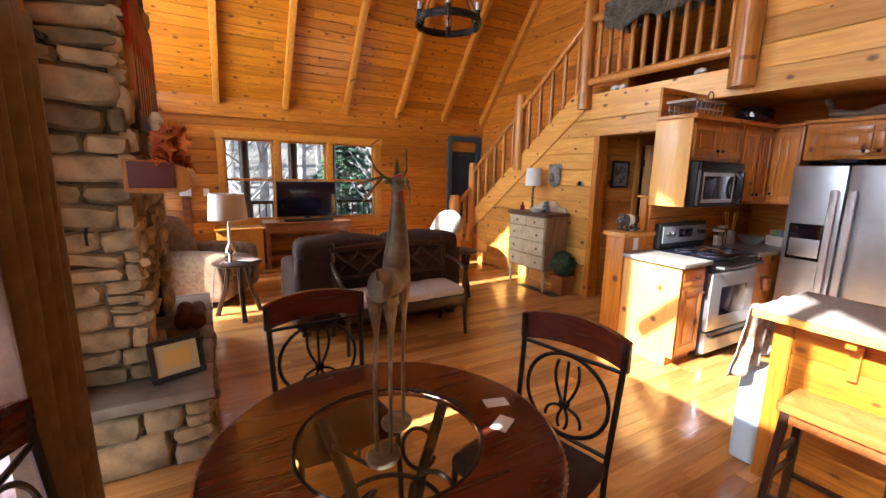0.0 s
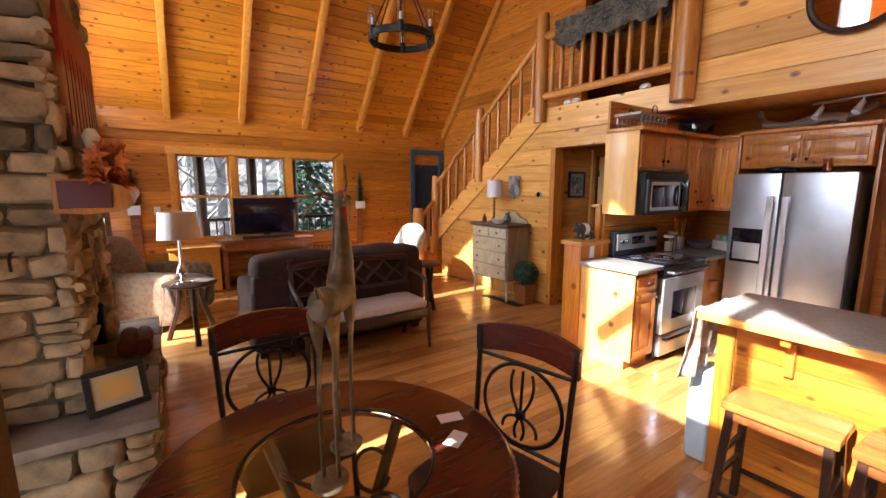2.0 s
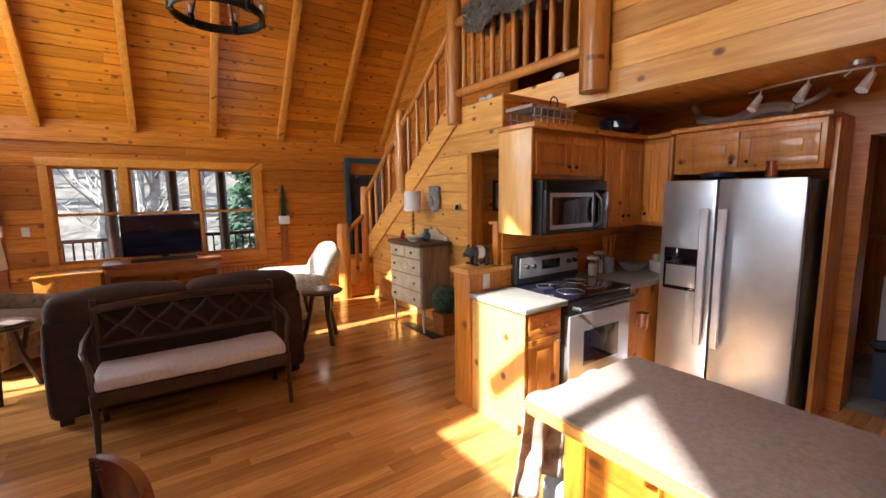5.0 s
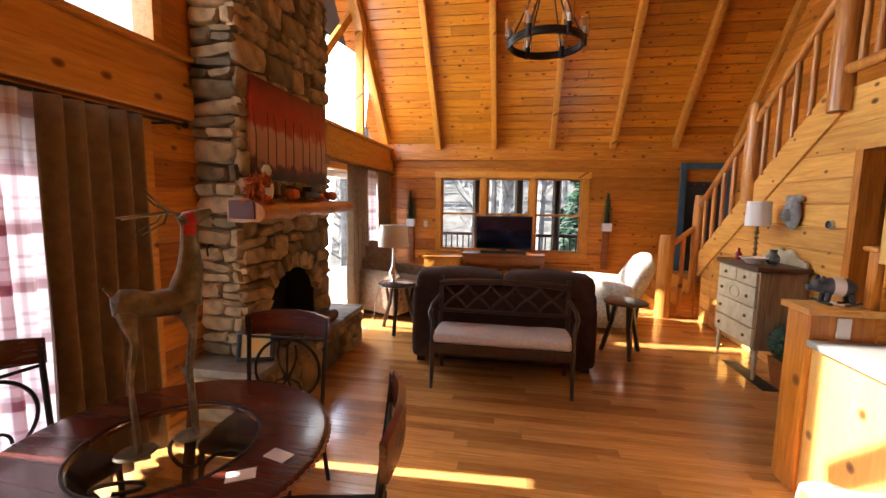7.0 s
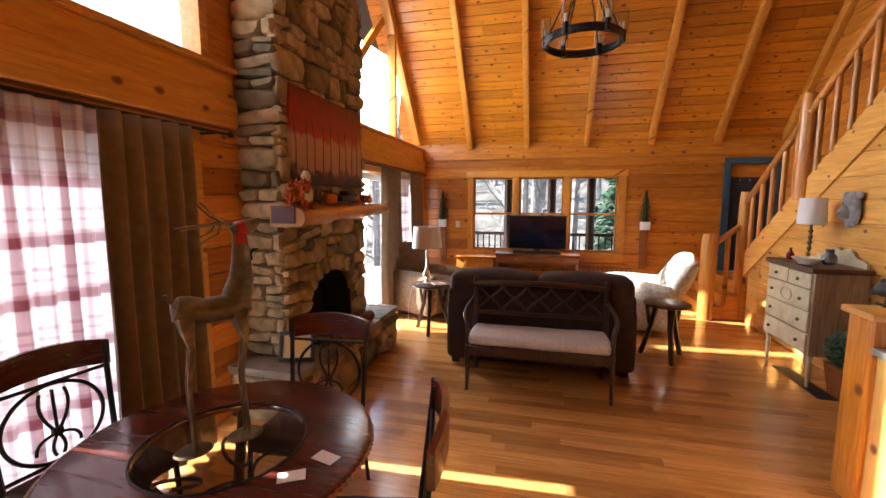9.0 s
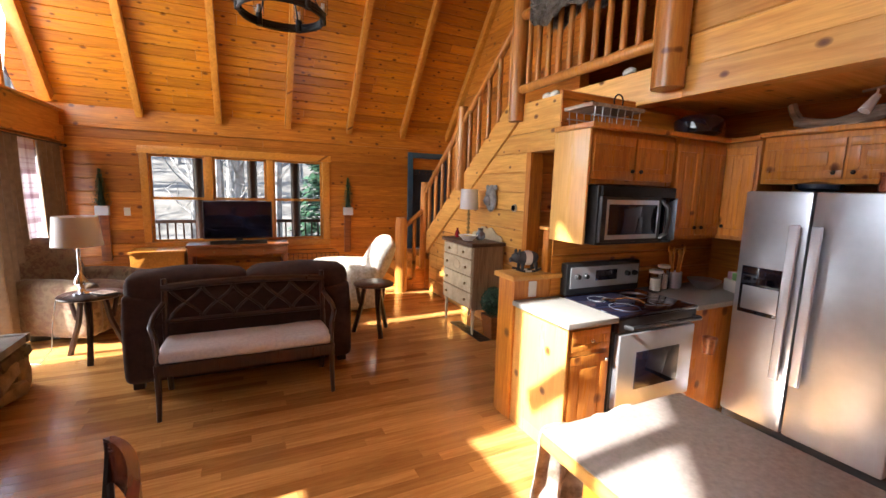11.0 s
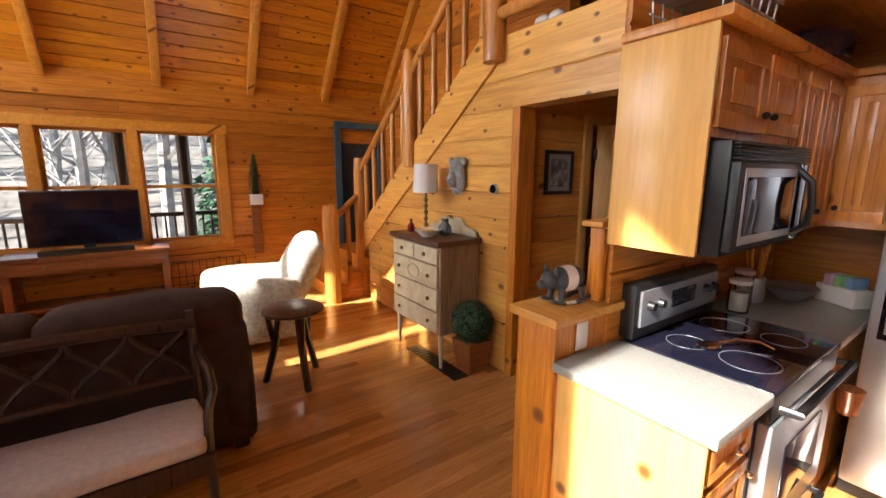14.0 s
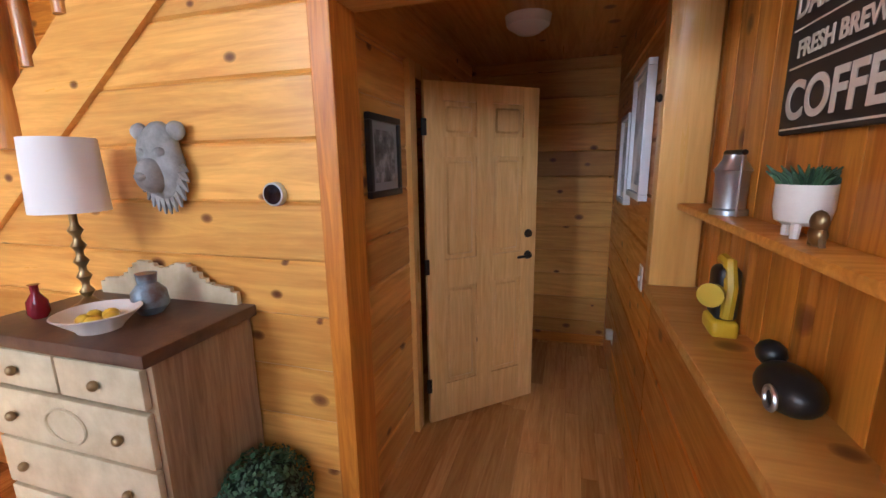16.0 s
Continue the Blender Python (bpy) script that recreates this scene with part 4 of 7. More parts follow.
structure("trim", boxes([((5.76, 0.78, 0), (5.93, 0.87, 2.10)), ((5.76, -0.14, 0), (5.93, -0.05, 2.10)), ((5.76, -0.05, 2.02), (5.93, 0.78, 2.10))], 0.006), pine_z, "pine casing of the laundry doorway")
structure("wall_laundry", boxes([((7.4, Y_S, 0), (7.5, 2.4, 2.4)), ((5.92, 1.3, 0), (7.4, 1.4, 2.4))]), pine_z, "pine walls of the laundry room")
structure("ceiling_laundry", boxes([((5.95, Y_S, 2.385), (7.4, 1.3, 2.397))]), pine_x, "pine plank ceiling of the laundry")
# ---- living room ----
def sofa():
    t = thing("sofa", (1.775, 4.40, 0), "dark brown upholstered two-seat sofa with pillow back", "sofa")
    W, D = 0.91, 0.47
    bm = B(); cushion(bm, (-W + 0.1, -D + 0.06, 0.08), (W - 0.1, D, 0.34), 0.01, 3, 0.03); part("base", bm, sofa_cloth, t)
    bm = B(); cushion(bm, (-W + 0.02, -D, 0.06), (W - 0.02, -D + 0.20, 0.80), 0.015, 5, 0.05); part("backrest", bm, sofa_cloth, t)
    for s in (-1, 1):
        bm = B(); cushion(bm, (s * W, -D + 0.01, 0.05), (s * (W - 0.22), D, 0.66), 0.02, 4, 0.07); part("armrest", bm, sofa_cloth, t)
        bm = B(); cushion(bm, (s * 0.01, -D + 0.2, 0.34), (s * (W - 0.23), D + 0.03, 0.5), 0.03, 4, 0.05); part("seat_cushion", bm, sofa_cloth, t)
        bm = B(); cushion(bm, (s * 0.01, -D + 0.01, 0.70), (s * (W - 0.05), -D + 0.36, 0.95), 0.035, 6, 0.09); part("back_pillow", bm, sofa_cloth, t)
        for y in (-D + 0.08, D - 0.1):
            part("foot", boxes([((s * (W - 0.05), y - 0.03, 0), (s * (W - 0.13), y + 0.03, 0.07))], 0.008), dark_wood, t)


sofa()


def settee():
    t = thing("settee", (1.79, 3.60, 0), "dark wood settee with carved back and grey linen seat", "bench")
    W = 0.62
    bm = B(); cushion(bm, (-W + 0.03, -0.22, 0.41), (W - 0.03, 0.20, 0.49), 0.02, 6, 0.03); part("seat", bm, bench_cloth, t, "pale grey linen seat pad")
    part("seat_frame", boxes([((-W, -0.23, 0.32), (W, -0.19, 0.41)), ((-W, 0.18, 0.32), (W, 0.22, 0.41)), ((-W, -0.19, 0.32), (-W + 0.04, 0.18, 0.41)), ((W - 0.04, -0.19, 0.32), (W, 0.18, 0.41))], 0.008), dark_wood, t)
    for s in (-1, 1):
        bm = B(); tube(bm, [(s * (W - 0.02), -0.21, 0.41), (s * (W - 0.02), -0.215, 0.2), (s * (W - 0.015), -0.23, 0.0)], lambda f: 0.024 - 0.008 * f, 8); part("leg", bm, dark_wood, t)
        bm = B(); tube(bm, [(s * (W - 0.02), 0.30, 0.0), (s * (W - 0.02), 0.22, 0.3), (s * (W - 0.02), 0.21, 0.5), (s * (W - 0.02), 0.27, 0.93)], 0.022, 8); part("leg", bm, dark_wood, t)
        bm = B(); tube(bm, [(s * (W - 0.01), 0.24, 0.74), (s * (W + 0.02), 0.0, 0.70), (s * (W + 0.02), -0.12, 0.66), (s * (W - 0.01), -0.17, 0.58), (s * (W - 0.02), -0.19, 0.41)], 0.02, 8); part("armrest", bm, dark_wood, t)
    def yb(z): return 0.21 + (z - 0.5) / 0.43 * 0.06
    bm = B(); tube(bm, [(-W, yb(0.86), 0.86), (-W * 0.6, yb(0.87), 0.88), (0, yb(0.88), 0.89), (W * 0.6, yb(0.87), 0.88), (W, yb(0.86), 0.86)], 0.03, 8); part("top_rail", bm, dark_wood, t)
    bm = B(); tube(bm, [(-W, yb(0.60), 0.60), (W, yb(0.60), 0.60)], 0.02, 8); part("lower_rail", bm, dark_wood, t)
    for i in range(5):
        x0 = -W + 0.05 + i * (2 * W - 0.1) / 5
        x1 = x0 + (2 * W - 0.1) / 5
        for a, b in ((x0, x1), (x1, x0)):
            bm = B(); tube(bm, [(a + (b - a) * (0.5 - 0.5 * math.cos(k / 6 * math.pi)), yb(0.60 + 0.27 * k / 6), 0.60 + 0.27 * k / 6) for k in range(7)], 0.013, 6); part("lattice", bm, dark_wood, t)


settee()


def round_stool_table(at, h, r, label, name="side_table"):
    t = thing(name, at, label, "side table")
    bm = B(); lathe(bm, [(r - 0.012, h - 0.028), (r, h - 0.02), (r, h - 0.006), (r - 0.01, h)], seg=40); part("tabletop", bm, dark_wood, t)
    for k in range(3):
        a = k * math.tau / 3 + 0.6
        c, s = math.cos(a), math.sin(a)
        bm = B(); tube(bm, [(0.10 * c, 0.10 * s, h - 0.03), (0.14 * c, 0.14 * s, h * 0.55), (r * 1.02 * c, r * 1.02 * s, 0.0)], 0.027, 6); part("leg", bm, dark_wood, t)
        bm = B(); tube(bm, [(r * 0.85 * c, r * 0.85 * s, h - 0.03), (0.16 * c, 0.16 * s, h * 0.58)], 0.021, 6); part("brace", bm, dark_wood, t)


round_stool_table((3.10, 4.64, 0), 0.60, 0.23, "round dark wood side table on splayed legs")
round_stool_table((0.44, 4.93, 0), 0.62, 0.25, "round dark wood side table holding a lamp")


def table_lamp(at, h, shade, base_r, label, twist):
    t = thing("table_lamp", at, label, "table lamp")
    r0, r1, z0, z1 = shade
    prof = [(base_r, 0), (base_r, 0.015), (0.03, 0.03)]
    if twist:
        for i in range(5):
            z = 0.05 + i * (z0 - 0.08) / 5
            prof += [(0.012, z), (0.024, z + 0.02), (0.012, z + 0.04)]
    else:
        prof += [(0.02, 0.06), (0.055, 0.11), (0.05, 0.15), (0.018, 0.2), (0.014, z0 - 0.05)]
    prof += [(0.012, z0 + 0.02), (0.005, z1)]
    bm = B(); lathe(bm, prof); part("base", bm, chrome if not twist else brass, t)
    bm = B()
    n = 40
    rings = [[bm.verts.new(((r * math.cos(k * math.tau / n)), r * math.sin(k * math.tau / n), z)) for k in range(n)] for r, z in ((r0, z0), (r1, z1), (r1 - 0.004, z1), (r0 - 0.004, z0))]
    for a, b in zip(rings, rings[1:] + rings[:1]):
        for k in range(n):
            bm.faces.new((a[k], a[(k + 1) % n], b[(k + 1) % n], b[k]))
    part("shade", bm, shade_cloth, t, "white fabric drum shade")
    return t


table_lamp((0.38, 4.92, 0.62), 0.75, (0.19, 0.165, 0.46, 0.73), 0.07, "silver table lamp with a white textured drum shade", False)
table_lamp((4.33, 4.66, 1.09), 0.6, (0.115, 0.105, 0.36, 0.61), 0.06, "turned lamp with a white drum shade on the dresser", True)


def recliner(at, turn, material, label, back_tilt, foot):
    t = thing("armchair", at, label, "armchair", turn)
    bm = B(); cushion(bm, (-0.32, -0.42, 0.08), (0.32, 0.38, 0.36), 0.02, 3, 0.05); part("base", bm, material, t)
    bm = B(); cushion(bm, (-0.29, -0.46, 0.34), (0.29, 0.32, 0.52), 0.05, 5, 0.07); part("seat_cushion", bm, material, t)
    for s in (-1, 1):
        bm = B(); cushion(bm, (s * 0.27, -0.44, 0.08), (s * 0.46, 0.40, 0.64), 0.03, 5, 0.085); part("armrest", bm, material, t)
    bm = B(); cushion(bm, (-0.34, -0.11, 0.0), (0.34, 0.11, 0.66), 0.07, 6, 0.10)
    bmesh.ops.transform(bm, matrix=Matrix.Translation((0, 0.30, 0.36)) @ Matrix.Rotation(radians(-back_tilt), 4, "X"), verts=bm.verts)
    part("backrest", bm, material, t)
    if foot:
        bm = B(); cushion(bm, (-0.28, -0.80, 0.30), (0.28, -0.46, 0.44), 0.03, 4, 0.06); part("footrest", bm, material, t)


recliner((3.02, 5.80, 0), -98, cream_cloth, "cream upholstered recliner standing in the sun", 26, False)
recliner((0.15, 5.85, 0), 62, floral_cloth, "faded floral upholstered armchair by the glass door", 24, False)


def coffee_table():
    t = thing("coffee_table", (1.80, 5.38, 0), "oval dark red-brown coffee table", "coffee table")
    bm = B(); lathe(bm, [(0.56, 0.43), (0.58, 0.44), (0.58, 0.455), (0.56, 0.465)], seg=48, squash=(1, 0.66)); part("tabletop", bm, cherry, t)
    for sx in (-1, 1):
        for sy in (-1, 1):
            bm = B(); tube(bm, [(sx * 0.34, sy * 0.2, 0.44), (sx * 0.36, sy * 0.22, 0.2), (sx * 0.42, sy * 0.25, 0)], lambda f: 0.03 - 0.012 * f, 8); part("leg", bm, cherry, t)
    bm = B(); lathe(bm, [(0.17, 0), (0.18, 0.004), (0.17, 0.008)], seg=32); solo("placemat", bm, plain("pale_blue_mat", (0.45, 0.55, 0.58), 0.8), "pale blue oval mat on the coffee table", "mat", (1.85, 5.36, 0.465))
    bm = B(); lathe(bm, [(0.04, 0), (0.045, 0.03), (0.045, 0.09), (0.038, 0.09), (0.036, 0.01)], seg=20); solo("candle_jar", bm, clear_glass, "glass candle jar on the mat", "candle", (1.85, 5.36, 0.473))


coffee_table()


def tv_stand():
    t = thing("tv_stand", (1.69, 7.40, 0), "pine television bench with an open shelf", "tv stand")
    part("top", boxes([((-0.72, -0.24, 0.72), (0.72, 0.24, 0.76))], 0.008), mid_wood, t)
    part("body", boxes([((-0.70, -0.22, 0.58), (0.70, 0.24, 0.72))], 0.005), mid_wood, t)
    for s in (-1, 1):
        part("leg", boxes([((s * 0.70, -0.22, 0), (s * 0.63, -0.15, 0.58))], 0.006), mid_wood, t)
        part("leg", boxes([((s * 0.70, 0.17, 0), (s * 0.63, 0.24, 0.58))], 0.006), mid_wood, t)
        d = part("drawer", boxes([((s * 0.03, -0.235, 0.60), (s * 0.67, -0.22, 0.70))], 0.006), mid_wood, t)
        bm = B(); blob(bm, (s * 0.35, -0.25, 0.65), (0.014, 0.016, 0.014), sub=2); part("knob", bm, brass, d)
    part("shelf", boxes([((-0.66, -0.2, 0.18), (0.66, 0.22, 0.21))], 0.005), mid_wood, t)
    tv = thing("television", (1.69, 7.36, 0.76), "black flat-screen television on the pine bench", "television")
    part("housing", boxes([((-0.49, -0.02, 0.07), (0.49, 0.03, 0.66))], 0.01), black_plastic, tv)
    part("screen", boxes([((-0.475, -0.023, 0.09), (0.475, -0.0205, 0.645))]), black_gloss, tv)
    part("stand", boxes([((-0.22, -0.09, 0.0), (0.22, 0.09, 0.015)), ((-0.05, -0.01, 0.015), (0.05, 0.02, 0.08))], 0.005), black_plastic, tv)
    solo("soundbar", boxes([((-0.40, -0.04, 0), (0.40, 0.04, 0.055))], 0.012), black_plastic, "slim black soundbar before the television", "soundbar", (1.69, 7.21, 0.76))


tv_stand()
c = thing("low_cabinet", (0.62, 7.40, 0), "low pale pine cabinet under the window", "cabinet")
part("body", boxes([((-0.33, -0.24, 0), (0.33, 0.24, 0.66))], 0.008), pine_beam, c)
part("top", boxes([((-0.35, -0.26, 0.66), (0.35, 0.25, 0.69))], 0.006), pine_beam, c)
c = thing("dog_crate", (2.80, 7.36, 0), "low wire pet crate under the window", "crate")
for x in np.linspace(-0.4, 0.4, 12):
    bm = B(); rod(bm, (x, -0.22, 0.02), (x, -0.22, 0.58), 0.004, seg=6); part("bar", bm, iron, c)
for z in (0.02, 0.3, 0.58):
    bm = B(); tube(bm, [(-0.4, -0.22, z), (0.4, -0.22, z), (0.4, 0.22, z), (-0.4, 0.22, z)], 0.005, 6, True); part("hoop", bm, iron, c)


def dresser():
    t = thing("dresser", (4.33, 4.50, 0), "washed cream chest of drawers with a brown top", "dresser")
    X0, X1, Y0, Y1 = -0.22, 0.19, -0.38, 0.38
    part("body", boxes([((X0 + 0.012, Y0, 0.30), (X1, Y1, 1.045))], 0.006), oak_grey, t, "greyed oak case")
    bm = boxes([((X0 - 0.03, Y0 - 0.025, 1.045), (X1 + 0.01, Y1 + 0.025, 1.09))], 0.01); part("top", bm, top_brown, t, "worn brown top")
    bm = B()
    for i in range(25):
        f = i / 24
        y = Y0 + 0.05 + f * (Y1 - Y0 - 0.1)
        h = 0.03 + 0.11 * (math.sin(f * math.pi) ** 0.8) + 0.018 * math.cos(f * math.pi * 6)
        box(bm, (X1 - 0.02, y - 0.016, 1.09), (X1 + 0.0, y + 0.0145, 1.09 + h))
    part("backsplash", bm, cream_paint, t, "scalloped cream back board", smooth=False)
    for y0, y1, z0, z1 in ((Y0 + 0.02, -0.005, 0.90, 1.03), (0.005, Y1 - 0.02, 0.90, 1.03), (Y0 + 0.02, Y1 - 0.02, 0.70, 0.885), (Y0 + 0.02, Y1 - 0.02, 0.51, 0.69), (Y0 + 0.02, Y1 - 0.02, 0.32, 0.495)):
        d = part("drawer", boxes([((X0 - 0.012, y0, z0), (X0 + 0.012, y1, z1))], 0.008), cream_paint, t, "washed cream drawer front")
        knobs = [(y0 + y1) / 2] if y1 - y0 < 0.5 else [Y0 + 0.14, Y1 - 0.14]
        for y in knobs:
            bm = B()
            blob(bm, (X0 - 0.026, y, (z0 + z1) / 2), (0.014, 0.018, 0.018), sub=2)
            part("knob", bm, brass, d)
        if 0.69 < z0 < 0.75:
            bm = B(); tube(bm, [(X0 - 0.015, 0.09 * math.cos(a), 0.79 + 0.06 * math.sin(a)) for a in np.linspace(0, math.tau, 24, endpoint=False)], 0.006, 6, True); part("carving", bm, cream_paint, d)
    for x in (X0 + 0.04, X1 - 0.03):
        for y in (Y0 + 0.03, Y1 - 0.03):
            bm = B(); lathe(bm, [(0.012, 0), (0.014, 0.05), (0.022, 0.2), (0.018, 0.25), (0.028, 0.30)], (x, y, 0), 12); part("leg", bm, cream_paint, t)


dresser()


# ---- dining ----
def dining_table():
    t = thing("dining_table", (0.66, 1.14, 0), "round cherry dining table with a glass centre and rope edge", "dining table")
    R, r, h = 0.56, 0.295, 0.75
    bm = B()
    prof = [(r, h - 0.03), (R - 0.03, h - 0.03), (R - 0.008, h - 0.02), (R, h - 0.012), (R - 0.01, h - 0.002), (R - 0.02, h), (r, h)]
    n = 72
    rings = [[bm.verts.new((q * math.cos(k * math.tau / n), q * math.sin(k * math.tau / n), z)) for k in range(n)] for q, z in prof]
    for a, b in zip(rings, rings[1:] + rings[:1]):
        for k in range(n):
            bm.faces.new((a[k], a[(k + 1) % n], b[(k + 1) % n], b[k]))
    part("tabletop", bm, cherry, t)
    bm = B(); tube(bm, [((R - 0.004 + 0.004 * math.cos(k * math.tau / 2)) * math.cos(k * math.tau / 240), (R - 0.004) * math.sin(k * math.tau / 240), h - 0.018 + 0.004 * (k % 2)) for k in range(240)], 0.008, 6, True); part("rope_edge", bm, mid_wood, t, "carved rope edge")
    bm = B(); lathe(bm, [(r - 0.001, h - 0.012), (r - 0.001, h - 0.003)], seg=72); p = part("glass_insert", bm, clear_glass, t, "round clear glass centre"); p.visible_shadow = False
    bm = B(); tube(bm, [((r + 0.006) * math.cos(a), (r + 0.006) * math.sin(a), h + 0.001) for a in np.linspace(0, math.tau, 72, endpoint=False)], 0.005, 6, True); part("rim", bm, iron, t)
    for k in range(4):
        a = k * math.tau / 4 + 0.5
        c, s = math.cos(a), math.sin(a)
        bm = B(); tube(bm, [(0.34 * c, 0.34 * s, h - 0.04), (0.20 * c, 0.20 * s, 0.5), (0.12 * c, 0.12 * s, 0.3), (0.22 * c, 0.22 * s, 0.1), (0.38 * c, 0.38 * s, 0.0)], 0.022, 6); part("leg", bm, iron, t)
        bm = B(); tube(bm, [((0.17 + 0.08 * math.cos(q)) * c - 0.08 * math.sin(q) * s * 0.6, (0.17 + 0.08 * math.cos(q)) * s + 0.08 * math.sin(q) * c * 0.6, 0.60 + 0.05 * math.sin(q)) for q in np.linspace(0, 5.2, 16)], 0.008, 6); part("scroll", bm, iron, t)
    bm = B(); tube(bm, [(0.19 * math.cos(a), 0.19 * math.sin(a), 0.45) for a in np.linspace(0, math.tau, 32, endpoint=False)], 0.009, 6, True); part("ring", bm, iron, t)


dining_table()


def dining_chair():
    """The back faces +y; the seat reaches to -y."""
    t = thing("dining_chair", (0, 0, 0), "dark iron dining chair with a cherry top rail and scrolled back", "dining chair", group="chairs round the dining table")
    w = 0.215
    for s in (-1, 1):
        bm = B(); tube(bm, [(s * w, 0.08, 0.0), (s * w, 0.0, 0.30), (s * w, 0.0, 0.46), (s * (w + 0.015), 0.06, 0.98)], 0.013, 6); part("back_post", bm, iron, t)
        bm = B(); tube(bm, [(s * w, -0.40, 0.45), (s * (w + 0.01), -0.43, 0.0)], 0.013, 6); part("leg", bm, iron, t)
    bm = B()
    n = 12
    grid = []
    for i in range(n + 1):
        f = i / n * 2 - 1
        bow = 0.045 * (1 - f * f)
        top = 0.985 + 0.03 * (1 - f * f)
        y = 0.055 + bow
        grid.append([bm.verts.new((f * (w + 0.03), y + d, z)) for d, z in ((-0.012, 0.865 + 0.02 * (1 - f * f)), (-0.012, top), (0.012, top), (0.012, 0.865 + 0.02 * (1 - f * f)))])
    for a, b in zip(grid, grid[1:]):
        for k in range(4):
            bm.faces.new((a[k], a[(k + 1) % 4], b[(k + 1) % 4], b[k]))
    bm.faces.new(grid[0]); bm.faces.new(grid[-1])
    part("top_rail", bm, cherry, t, "curved cherry top rail")
    def back(x, z): return (x, 0.02 + (z - 0.46) / 0.52 * 0.04, z)
    bm = B(); tube(bm, [back(0.19 * math.cos(a), 0.68 + 0.175 * math.sin(a)) for a in np.linspace(0, math.tau, 40, endpoint=False)], 0.009, 6, True); part("hoop", bm, iron, t)
    for a0, bend in ((0.9, 0.4), (1.57, 0.0), (2.24, -0.4), (3.5, 0.5), (5.9, -0.5), (4.3, 0.3), (5.1, -0.3)):
        L = 0.17 if a0 < 3 else 0.13
        pts = [back(L * f * math.cos(a0 + bend * f * f), 0.66 + L * f * math.sin(a0 + bend * f * f) - 0.03 * (1 - f)) for f in np.linspace(0, 1, 10)]
        bm = B(); tube(bm, pts, 0.007, 6); part("scroll", bm, iron, t)
    bm = B(); box(bm, (-0.02, 0.02, 0.62), (0.02, 0.05, 0.655), 0.006); part("boss", bm, iron, t)
    bm = B(); tube(bm, [back(-w, 0.50), back(w, 0.50)], 0.009, 6); part("cross_bar", bm, iron, t)
    bm = B(); tube(bm, [back(-w, 0.86), back(w, 0.86)], 0.009, 6); part("cross_bar", bm, iron, t)
    bm = B(); cushion(bm, (-0.22, -0.43, 0.435), (0.22, 0.0, 0.495), 0.015, 4, 0.025); part("seat", bm, sofa_cloth, t, "brown padded seat")
    return t


ch = dining_chair()
for i, (x, y, turn) in enumerate(((1.43, 1.14, -76), (0.63, 1.95, 4), (-0.24, 1.18, 84))):
    m = pose(x, y, 0, 0, 0, turn)
    if i == 0:
        ch.matrix_basis = m
    else:
        copy_thing(ch, m)

# ---- kitchen ----
def panel_door(parent, name, plane, a, b, material, knob=None, knob_mat=None, recess=0.008):
    """A framed door: plane(u, z, out) to the place; a, b its corners (u, z)."""
    (u0, z0), (u1, z1) = a, b
    w = min(0.055, (z1 - z0) * 0.3)
    bm = B()
    for p, q in (((u0, z0), (u1, z0 + w)), ((u0, z1 - w), (u1, z1)), ((u0, z0 + w), (u0 + w, z1 - w)), ((u1 - w, z0 + w), (u1, z1 - w))):
        box(bm, plane(*p, 0.0), plane(*q, 0.02), 0.004)
    box(bm, plane(u0 + w, z0 + w, 0.0), plane(u1 - w, z1 - w, 0.02 - recess))
    if z1 - z0 > 0.25 and u1 - u0 > 0.16:
        box(bm, plane(u0 + w + 0.03, z0 + w + 0.03, 0.008), plane(u1 - w - 0.03, z1 - w - 0.03, 0.019), 0.006)
    d = part(name, bm, material, parent)
    if knob:
        bm = B(); blob(bm, plane(knob[0], knob[1], 0.035), (0.014, 0.014, 0.014), sub=2); part("knob", bm, knob_mat or iron, d)
    return d


def base_cabinet():
    t = thing("base_cabinet", (3.52, 1.90, 0), "honey pine base cabinet with a drawer, beside the stove", "cabinet")
    x1 = 0.38
    part("body", boxes([((0.012, 0.02, 0.09), (x1, 0.545, 0.875)), ((0.012, 0.07, 0.0), (x1, 0.545, 0.09))], 0.003), cabinet_wood, t)
    part("side_panel", boxes([((0.0, 0.06, 0.0), (0.012, 0.545, 0.09)), ((0.0, 0.0, 0.09), (0.012, 0.545, 0.875))], 0.003), panel_pine, t, "pale pine side panel")
    pl = lambda u, z, o: (u, 0.02 - o, z)
    panel_door(t, "drawer", pl, (0.04, 0.71), (x1 - 0.03, 0.85), cabinet_wood, ((x1) / 2, 0.78), chrome)
    panel_door(t, "door", pl, (0.04, 0.12), (x1 - 0.03, 0.68), cabinet_wood, (x1 - 0.06, 0.64), chrome)


base_cabinet()
solo("worktop", boxes([((3.49, 1.865, 0.877), (3.905, 2.445, 0.915))], 0.006), laminate, "speckled grey laminate worktop lit by the sun", "worktop")
solo("worktop", boxes([((4.685, 1.865, 0.877), (5.79, 2.435, 0.915))], 0.006), laminate, "speckled grey laminate worktop of the kitchen corner", "worktop")
c = thing("base_cabinet", (4.69, 1.90, 0), "honey pine corner base cabinet", "cabinet")
part("body", boxes([((0, 0.02, 0.0), (1.1, 0.53, 0.875))], 0.003), cabinet_wood, c)


